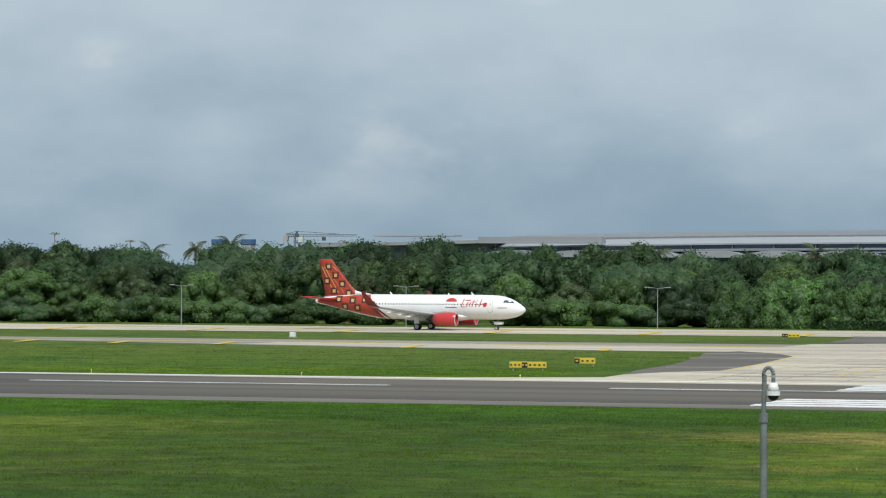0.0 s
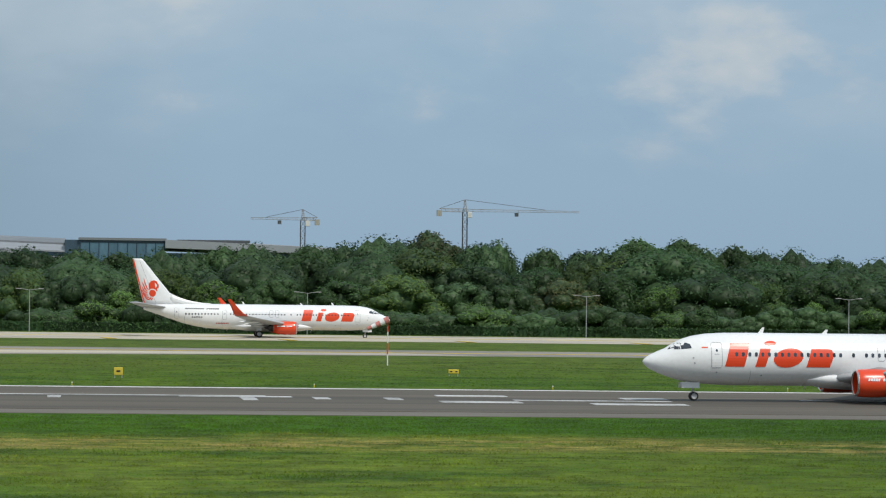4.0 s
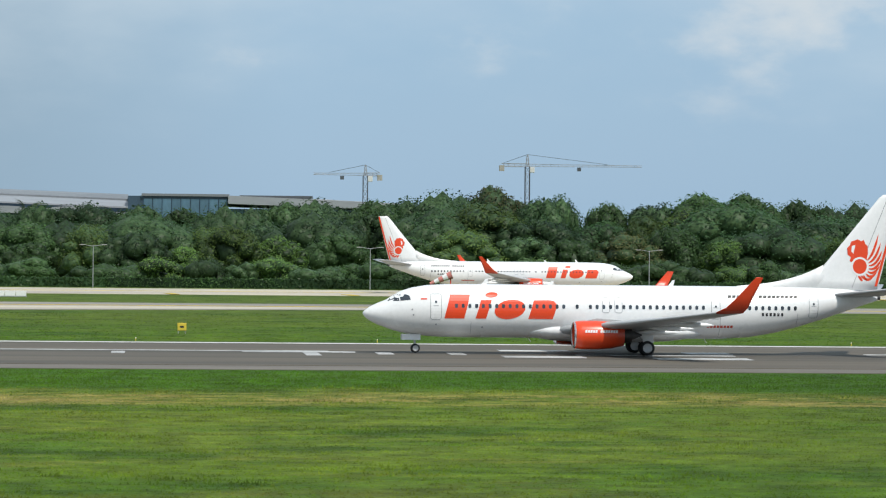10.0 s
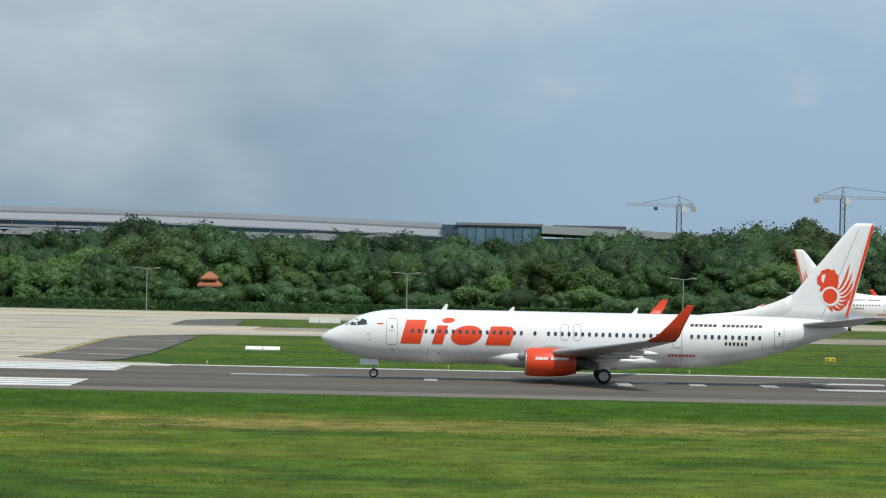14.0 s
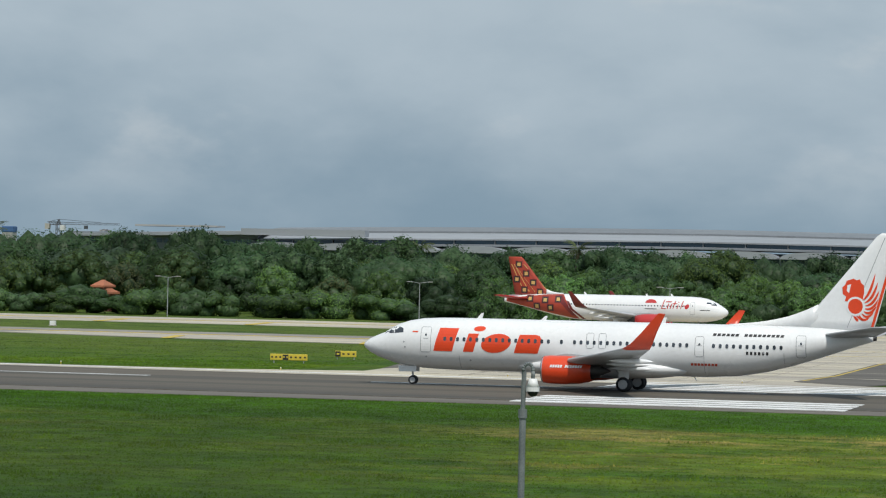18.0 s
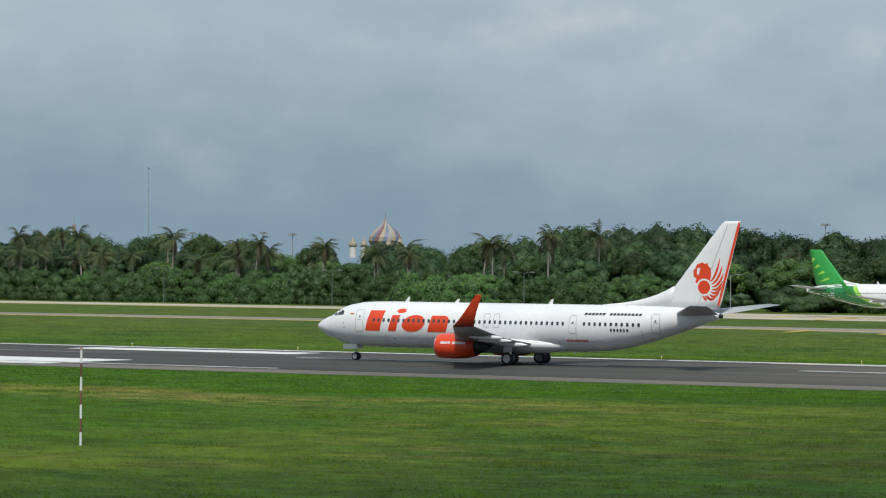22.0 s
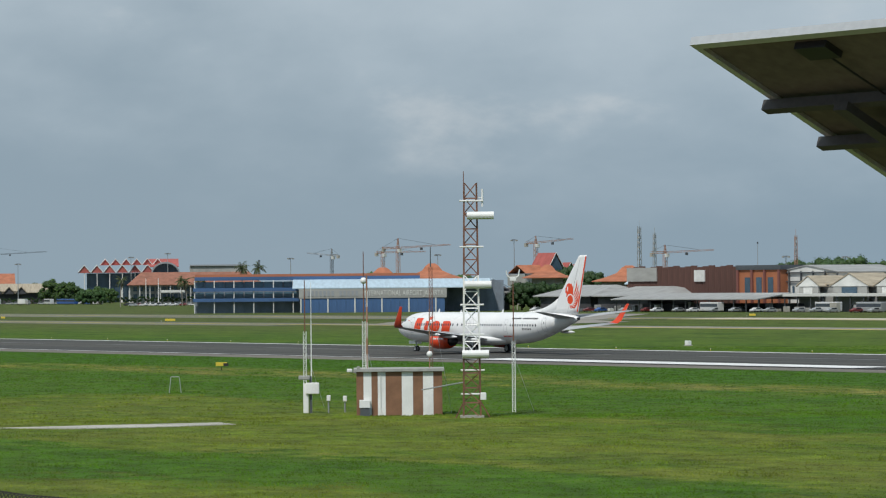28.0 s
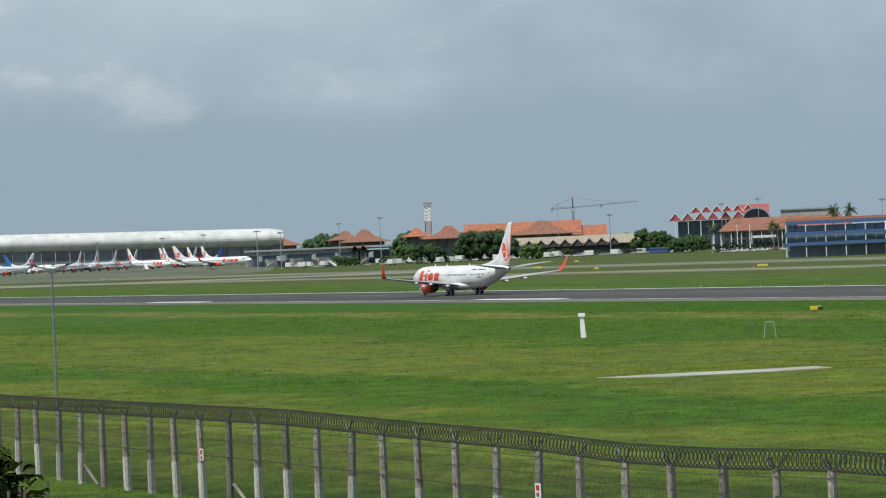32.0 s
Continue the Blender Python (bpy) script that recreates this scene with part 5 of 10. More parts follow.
def make_palm(seed, height):
    rng = np.random.default_rng(seed)
    t = thing("palm_tree", label="tall coconut palm with drooping green fronds behind the hedge", category="palm", group="palms behind the hedge")
    bm = bmesh.new()
    bend = rng.normal() * 0.9
    p = Vector((0, 0, -0.3))
    for i in range(6):
        q = Vector((bend * ((i + 1) / 6) ** 2, 0, height * (i + 1) / 6))
        tube(bm, p, q, 0.26 - 0.02 * i, 0.24 - 0.02 * i, n=8)
        p = q
    part("trunk", bm, M["pale_bark"], t)
    for i in range(14):
        old = i in (4, 9)
        f = new("frond", FRONDS[3 if old else int(rng.integers(3))])
        f.parent = t
        s = 0.8 + 0.35 * rng.random()
        f.matrix_basis = pose(bend, 0, height, 0, float(48 + 14 * rng.random() if old else -72 + 112 * rng.random() ** 0.9), i * 25.7 + float(rng.normal()) * 8) @ Matrix.Diagonal((s, s, s, 1))
    return t


# bearing in degrees and skyline in degrees above the eye, along the wood
SKY_AZ = [-46, -44.1, -42.7, -40.9, -38.3, -36.7, -36, -34.9, -33.3, -32.1, -30.1, -29, -27.7, -26, -24.8, -22.4, -20.2, -18.8, -17.6, -16.6, -15.6, -14, -12.2, -10.3, -9, -7.7,
          -6.3, -5.5, -4.8, -4.2, -2.9, -1.7, 0.9, 3.4, 4.9, 5.6, 7.2, 7.9, 9.1, 10.1, 11.2, 12, 13.6, 14.5, 15.5, 16.9, 18.4, 21, 24]
SKY_EL = [-0.1, -0.08, 0.03, 0.18, 0.36, 0.42, 0.28, 0.36, 0.24, 0.2, 0.26, 0.38, 0.6, 0.58, 0.46, 0.44, 0.50, 0.5, 0.64, 0.36, 0.44, 0.46, 0.33, 0.40, 0.38, 0.33,
          0.38, 0.55, 0.68, 0.5, 0.38, 0.44, 0.38, 0.52, 0.60, 0.78, 0.66, 0.48, 0.57, 0.72, 0.61, 0.54, 0.36, 0.5, 0.38, 0.66, 0.60, 0.66, 0.6]


def make_tall_hedge(seed, length=13.0, height=6.4):
    """A stretch of close-grown shrubs, flat-topped, sloping out to a lower front."""
    rng = np.random.default_rng(seed)
    t = thing("tall_hedge", label="tall dense hedge of bright green shrubs along the taxiway", category="hedge", group="tall hedges")
    blobs = []
    top = (0.86 + 0.14 * rng.random(), 0.3 * rng.random())
    for i in range(48):
        x = length * (i / 48 + 0.03 * rng.normal())
        k = i % 4
        r = 0.95 + 1.1 * rng.random() ** 1.5
        # each shrub makes a mound of its own in the line
        mound = top[0] + 0.13 * math.sin(6.28318 * (x / length * 2 + top[1])) + 0.05 * rng.normal()
        blobs.append((x, (3.2, 0.6, -2.0, -2.4)[k] + 0.6 * rng.normal(), (0.80, 0.60, 0.32, 0.08)[k] * height * mound, r, r * 0.9))
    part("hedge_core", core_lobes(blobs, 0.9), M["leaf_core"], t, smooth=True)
    v, f, nn = leaf_clumps(rng, blobs, 8200, 0.27)
    raw_mesh("leaves", v, f, M["leaf_hedge"], t, soft=nn)
    for x in (3.0, 9.5):
        part("stem", tubes(((x, 1.0, -0.2), (x + 0.3, 1.0, 3.5), 0.12, 0.06), n=5), M["bark"], t)
    return t


def plant_wood():
    rng = np.random.default_rng(5)
    broad = [make_tree(11, 15, 17, M["leaf_dark"], "broad dark green tree in a dense wood", lobes=32, sprays=5100, size=0.41, low=0.08),
             make_tree(12, 15, 15, M["leaf_mid"], "leafy green tree in a dense wood", lobes=30, sprays=5000, size=0.39, low=0.08),
             make_tree(13, 15, 21, M["leaf_dark"], "spreading rain tree with a flat dark crown", umbrella=1.0, lobes=44, sprays=5300, size=0.38, low=0.2),
             make_tree(14, 15, 12, M["leaf_dry"], "thin olive-green tree in a wood", lobes=24, sprays=3100, size=0.33),
             make_tree(15, 15, 14, M["leaf_sun"], "yellow-green leafy tree standing in a dense wood", lobes=28, sprays=4700, size=0.38, low=0.1)]
    mids = [make_tree(21, 9, 10, M["leaf_mid"], "small green tree at the edge of a wood", lobes=26, sprays=3500, size=0.25, low=0.10),
            make_tree(22, 9, 9, M["leaf_bright"], "small bright green tree at the edge of a wood", lobes=24, sprays=3300, size=0.25, low=0.10),
            make_tree(23, 9, 11, M["leaf_dark"], "small dark green tree at the edge of a wood", lobes=26, sprays=3500, size=0.25, low=0.10),
            make_tree(24, 9, 9, M["leaf_dry"], "small olive-brown tree at the edge of a wood", lobes=22, sprays=2900, size=0.23, low=0.10),
            make_tree(25, 9, 10, M["leaf_sun"], "small yellow-green tree at the edge of a wood", lobes=24, sprays=3300, size=0.25, low=0.10)]
    low = [make_bush(31, 5, 9, M["leaf_bright"], "rounded bright green shrub beside the taxiway", sprays=2400, size=0.22),
           make_bush(32, 5, 10, M["leaf_mid"], "rounded green shrub beside the taxiway", sprays=2400, size=0.22),
           make_bush(33, 5, 8, M["leaf_mid"], "dense green shrub beside the taxiway", sprays=2400, size=0.22)]
    used = set()

    def put(src, x, y, h, base, turn, wide=1.0):
        k = h / base
        w = wide * (k * (0.85 + 0.35 * rng.random()) if base > 6 else (0.8 + 0.4 * rng.random()) * (0.6 + 0.4 * k))
        m = pose(x, y, fall(y), 0, 0, turn) @ Matrix.Diagonal((w, w, k, 1))
        if src.name not in used:
            used.add(src.name)
            src.matrix_basis = m
        else:
            clone(src, m)

    def sky(x, y):
        az = math.degrees(math.atan2(x, y))
        return EYE_H + math.hypot(x, y) * math.tan(radians(float(np.interp(az, SKY_AZ, SKY_EL)))), az

    # back row makes the skyline
    x = -640.0
    while x < 300:
        y = 690 + 24 * rng.random()
        top, az = sky(x, y)
        if az > -42.5:
            put(broad[int(rng.choice(5, p=(0.34, 0.24, 0.26, 0.09, 0.07)))], x, y, (top - fall(y)) * (1.02 + 0.07 * rng.random()), 15, 360 * rng.random(), 0.95)
        x += 8.5 + 4 * rng.random()
    # middle rows
    for y0, f0, f1, step in ((655, 0.72, 0.97, 10.5), (625, 0.50, 0.80, 10.0)):
        x = -600.0
        while x < 280:
            y = y0 + 16 * rng.random()
            top, az = sky(x, y)
            if az > -43.2:
                h = (top - fall(y)) * (f0 + (f1 - f0) * rng.random()) * (0.92 if az < -26.5 else 1.0)
                put((broad if h > 11 else mids)[int(rng.choice(5, p=(0.32, 0.34, 0.16, 0.07, 0.11)))], x, y, h, 15 if h > 11 else 9, 360 * rng.random(), 1.25)
            x += step * (0.7 + 0.6 * rng.random())
    # front shrubs
    x = 590 * math.tan(radians(-27.5))
    while x < 280:
        y = 590 + 8 * rng.random()
        az = math.degrees(math.atan2(x, y))
        tall = 8.0 if -13 < az < -6.2 else (6.2 if az > 2 else 5.2)
        h = tall * (0.65 + 0.5 * rng.random())
        if h > 6.4:
            put(mids[1 if az < 0 else int(rng.integers(2))], x, y + 4, h, 9, 360 * rng.random())
        put(low[int(rng.integers(3))], x, y, min(h, 5.5), 5, 360 * rng.random(), 1.25)
        x += 5.6 + 2.4 * rng.random()
    # taller shrubs where the hedge ends
    for az in np.arange(-43.4, -38.6, 0.42):
        y = 597 + 6 * rng.random()
        put(mids[int(rng.integers(2))], y * math.tan(radians(float(az))), y, 8.6 + 1.6 * rng.random(), 9, 360 * rng.random(), 1.1)
    # the tall hedge in the west, and thickets of the same shrub where the links meet the taxiway
    hedge = [make_tall_hedge(51), make_tall_hedge(52), make_tall_hedge(53)]
    for x0, x1, k in ((-132, -88, 1.34), (-75, -58, 1.22)):
        for x in np.arange(x0, x1 - 4, 9.5):
            u = (x + 5 - (x0 + x1) / 2) / (x1 - x0) * 2
            clone(hedge[int(rng.integers(3))], pose(float(x), 589 + rng.normal() * 0.6, fall(588)) @ Matrix.Diagonal((1, 1.3, k * (1 - 0.22 * u * u) * (0.96 + 0.08 * rng.random()), 1)))
    x, i = -566.0, 0
    while x < 590 * math.tan(radians(-27.2)):
        m = pose(x, 588 + rng.normal() * 0.5, fall(588)) @ Matrix.Diagonal((1, 1, 0.97 + 0.07 * rng.random(), 1))
        if i < 3:
            hedge[i].matrix_basis = m
        else:
            clone(hedge[i % 3], m)
        x += 12.4
        i += 1


plant_wood()


def plant_palms():
    rng = np.random.default_rng(9)
    src = [make_palm(41, 13), make_palm(42, 11), make_palm(43, 14)]
    spots = []
    for az in list(np.arange(-40.2, -27.6, 0.44)) + [-21.2, -21.0, -22.0, -13.2, -10.9, 14.5, 15.2, 15.6, -2.0]:
        spots.append(float(az) + 0.25 * float(rng.normal()))
    tall = len(spots)
    spots += [-41.9, -41.5, -41.2, -40.9, -40.3, -39.4, -38.3, -37.9, -37.5, -37.2, -36.6, -36.1, -35.6, -34.4, -33.8]
    for i, az in enumerate(spots):
        y = (607 if i >= tall else 622) + 22 * rng.random() * (i < tall) if az < -26 else (640 if 14.0 < az < 15.0 else 735)
        x = y * math.tan(radians(az))
        D = math.hypot(x, y)
        el = float(np.interp(az, SKY_AZ, SKY_EL))
        top = EYE_H + D * math.tan(radians(el + 0.06 * rng.random() - (0.14 if i % 3 == 1 else 0.0)))
        if i >= tall:
            top = EYE_H + D * math.tan(radians(-0.02 + 0.12 * rng.random()))
        w = 0.95 if i < tall else 1.15
        s = src[i % 3]
        k = (top - fall(y)) / (13, 11, 14)[i % 3] * 0.93
        m = pose(x, y, fall(y), 0, 0, 360 * rng.random()) @ Matrix.Diagonal((w, w, k, 1))
        if i < 3:
            s.matrix_basis = m
        else:
            clone(s, m)


plant_palms()


def clipped_hedge():
    """Low trimmed hedge along the verge."""
    rng = np.random.default_rng(3)
    for i in range(20):
        x0 = -110 + 15 * i
        h = thing("clipped_hedge", x0, 577, fall(577), 0, "low clipped dark green hedge along the verge", "hedge", "clipped hedges")
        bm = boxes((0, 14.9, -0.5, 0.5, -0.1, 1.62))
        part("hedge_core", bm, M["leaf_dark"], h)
        n = 900
        p = np.stack([rng.random(n) * 15, -0.55 + 1.1 * (rng.random(n) < 0.6) * rng.random(n) - 0.02, rng.random(n) * 1.75], 1)
        verts, faces = [], []
        for q in p:
            a, b = rng.normal(size=3) * 0.13, rng.normal(size=3) * 0.13
            k = len(verts)
            verts += [tuple(q - a), tuple(q + b), tuple(q + a), tuple(q - b)]
            faces.append((k, k + 1, k + 2, k + 3))
        raw_mesh("hedge_leaves", verts, faces, M["leaf_mid"], h)


clipped_hedge()


# ---- buildings and masts round the field ----
M["roof_orange"] = mat("orange_roof_tiles", (0.42, 0.15, 0.075), 0.8, var=0.14, scale=0.5, stretch=(1, 1, 3), bump=0.3)
M["roof_brown"] = mat("brown_roof_tiles", (0.29, 0.125, 0.08), 0.8, var=0.14, scale=0.5, stretch=(1, 1, 3), bump=0.3)
M["roof_hotel"] = mat("dull_red_tiles", (0.30, 0.105, 0.075), 0.8, var=0.15, scale=0.5)
M["roof_red"] = mat("red_roof_tiles", (0.40, 0.10, 0.085), 0.75, var=0.1, scale=0.5)
M["roof_grey"] = mat("grey_sheet_roof", (0.33, 0.33, 0.32), 0.6, var=0.12, scale=0.5, stretch=(4, 1, 1))
M["roof_tan"] = mat("tan_sheet_roof", (0.40, 0.34, 0.25), 0.7, var=0.15, scale=0.5, stretch=(4, 1, 1))
M["roof_white"] = mat("pale_blue_sheet_roof", (0.45, 0.57, 0.65), 0.5, var=0.08, scale=0.4, stretch=(4, 1, 1))
M["metal_roof"] = mat("pale_metal_roof", (0.30, 0.315, 0.335), 0.45, var=0.08, scale=0.08, stretch=(0.3, 1, 1))
M["metal_roof_dim"] = mat("grey_metal_roof", (0.19, 0.205, 0.22), 0.5, var=0.08, scale=0.08)
M["wall_white"] = mat("white_render", (0.66, 0.66, 0.63), 0.8, var=0.1, scale=0.4)
M["wall_grey"] = mat("grey_render", (0.36, 0.36, 0.34), 0.85, var=0.12, scale=0.4)
# solid dark wall: shade of open bays put into the colour, lifted for haze
M["wall_dark"] = mat("bay_shade_dark", (0.07, 0.07, 0.078), 0.9, var=0.2, scale=0.4)
M["wall_rust"] = mat("rust_brown_cladding", (0.12, 0.055, 0.042), 0.8, var=0.2, scale=0.6, stretch=(2, 1, 0.4))
M["wall_orange"] = mat("orange_render", (0.36, 0.13, 0.06), 0.8, var=0.1, scale=0.5)
M["wall_teal"] = mat("weathered_teal_cladding", (0.10, 0.235, 0.31), 0.6, var=0.16, scale=0.35, stretch=(1, 1, 0.3), col2=(0.15, 0.29, 0.36))
M["wall_blue"] = mat("blue_cladding", (0.055, 0.125, 0.27), 0.55, var=0.12, scale=0.35, stretch=(1, 1, 0.3))
M["wall_brick"] = mat("red_brown_render", (0.20, 0.075, 0.06), 0.8, var=0.12, scale=0.5)
M["concrete_old"] = mat("weathered_concrete", (0.42, 0.40, 0.35), 0.9, var=0.14, scale=0.3, stretch=(2, 2, 0.3), bump=0.2)
M["glass_far"] = mat("blue_grey_glazing", (0.06, 0.10, 0.14), 0.15, var=0.15, scale=0.3, rnd=0.25, spec=0.6)
M["glass_blue"] = mat("blue_curtain_wall", (0.09, 0.17, 0.23), 0.2, var=0.12, scale=0.3, rnd=0.15, spec=0.6)
M["steel"] = mat("galvanised_steel", (0.42, 0.43, 0.43), 0.45, metal=0.55, var=0.1, scale=2)
M["dark_steel"] = mat("dark_steel", (0.11, 0.12, 0.13), 0.5, metal=0.4, var=0.12, scale=2)
M["crane_yellow"] = mat("faded_crane_paint", (0.27, 0.28, 0.29), 0.6, var=0.1, scale=1)
M["rust"] = mat("dark_rusted_steel", (0.115, 0.055, 0.036), 0.8, var=0.3, scale=1.2, col2=(0.20, 0.085, 0.05))
M["tower_concrete"] = mat("pale_tower_concrete", (0.43, 0.43, 0.405), 0.9, var=0.16, scale=0.3, stretch=(2, 2, 0.3), bump=0.2)
# distance haze is put into this wall's blue-grey
M["wall_haze"] = mat("hazed_blue_grey_render", (0.20, 0.235, 0.28), 0.8, var=0.15, scale=0.4)
# greyer: shade of open floors in the colour, lifted for haze; also on crates
M["dim_bay"] = mat("bay_shade_grey", (0.19, 0.195, 0.21), 0.8, var=0.25, scale=0.4)
M["crane_red"] = mat("red_oxide_steel", (0.37, 0.20, 0.13), 0.7, var=0.15, scale=2)
M["white_paint"] = mat("white_enamel", (0.78, 0.78, 0.76), 0.45, var=0.06, scale=2)
M["sign_yellow"] = mat("yellow_sign_face", (0.62, 0.47, 0.05), 0.5, var=0.05)
M["sign_red"] = mat("red_sign_face", (0.5, 0.04, 0.03), 0.5, var=0.05)

UNIT = {}


def unit_box(material):
    """One shared box, a metre each way, standing on its base centre."""
    if material.name not in UNIT:
        bm = boxes((-0.5, 0.5, -0.5, 0.5, 0, 1))
        me = bpy.data.meshes.new("unit_" + material.name)
        bm.to_mesh(me)
        bm.free()
        me.materials.append(material)
        UNIT[material.name] = me
    return UNIT[material.name]


def piece(name, parent, material, x, y, z, w, d, h):
    o = new(name, unit_box(material))
    o.parent = parent
    o.matrix_basis = Matrix.Translation((x, y, z)) @ Matrix.Diagonal((w, d, h, 1))
    return o


def hip_roof(x0, x1, y0, y1, z0, z1, ridge=0.5, eave=1.2, thick=0.35):
    bm = bmesh.new()
    x0, x1, y0, y1 = x0 - eave, x1 + eave, y0 - eave, y1 + eave
    cx, cy = (x0 + x1) / 2, (y0 + y1) / 2
    hx, hy = (x1 - x0) / 2 * ridge, (y1 - y0) / 2 * 0.05
    rings(bm, [[(x0, y0, z0 - thick), (x1, y0, z0 - thick), (x1, y1, z0 - thick), (x0, y1, z0 - thick)], [(x0, y0, z0), (x1, y0, z0), (x1, y1, z0), (x0, y1, z0)],
               [(cx - hx, cy - hy, z1), (cx + hx, cy - hy, z1), (cx + hx, cy + hy, z1), (cx - hx, cy + hy, z1)]])
    return bm


def joglo_roof(x0, x1, y0, y1, z0, z1):
    """A Javanese roof: flat skirts rising to a steep small crown."""
    bm = bmesh.new()
    cx, cy, w, d = (x0 + x1) / 2, (y0 + y1) / 2, (x1 - x0) / 2, (y1 - y0) / 2

    def ring(k, z):
        return [(cx - w * k, cy - d * k, z), (cx + w * k, cy - d * k, z), (cx + w * k, cy + d * k, z), (cx - w * k, cy + d * k, z)]
    h = z1 - z0
    rings(bm, [ring(1, z0 - 0.3), ring(1, z0), ring(0.62, z0 + h * 0.25), ring(0.33, z0 + h * 0.52), ring(0.2, z0 + h * 0.85), ring(0.1, z1)])
    return bm


def gable_roof(x0, x1, y0, y1, z0, z1, along="y", eave=0.6):
    """Ridge along y shows its gable to the field; along x shows a slope."""
    bm = bmesh.new()
    t = 0.3
    if along == "y":
        cx = (x0 + x1) / 2
        a = [(x0 - eave, z0), (cx, z1), (x1 + eave, z0), (x1 + eave, z0 - t), (cx, z1 - t), (x0 - eave, z0 - t)]
        rings(bm, [[(x, y0 - eave, z) for x, z in a], [(x, y1 + eave, z) for x, z in a]])
    else:
        cy = (y0 + y1) / 2
        a = [(y0 - eave, z0), (cy, z1), (y1 + eave, z0), (y1 + eave, z0 - t), (cy, z1 - t), (y0 - eave, z0 - t)]
        rings(bm, [[(x0 - eave, y, z) for y, z in a], [(x1 + eave, y, z) for y, z in a]])
    return bm


def gable_wall(x0, x1, y, z0, z1, t=0.2):
    bm = bmesh.new()
    cx = (x0 + x1) / 2
    a = [(x0, z0), (x1, z0), (cx, z1)]
    return rings(bm, [[(x, y - t, z) for x, z in a], [(x, y + t, z) for x, z in a]])


def building(name, label, x0, x1, y0, y1, zw, wall, z0=-0.5, category="building", group=""):
    b = thing(name, label=label, category=category, group=group)
    part("wall", boxes((x0, x1, y0, y1, z0, zw)), wall, b)
    if FACING["on"]:
        face_field(b, x0, x1, y0)
    return b


FACING = {"on": False}


def face_field(b, x0, x1, y):
    """Turn a building drawn along x so that its front looks to the field's corner, as wide as it is seen from there."""
    cx = (x0 + x1) / 2
    az = math.atan2(cx, y)
    b.matrix_basis = Matrix.Translation((cx, y, 0)) @ Matrix.Rotation(-az, 4, "Z") @ Matrix.Diagonal((math.cos(az), 0.7, 1, 1)) @ Matrix.Translation((-cx, -y, 0))


def window_rows(b, x0, x1, y, zs, n, w, h, glass, frame=None):
    for z in zs:
        for i in range(n):
            x = x0 + (x1 - x0) * (i + 0.5) / n
            o = piece("window", b, glass, x, y - 0.05, z, w, 0.16, h)
            if frame:
                piece("window_sill", b, frame, x, y - 0.12, z - 0.15, w * 1.15, 0.3, 0.15)


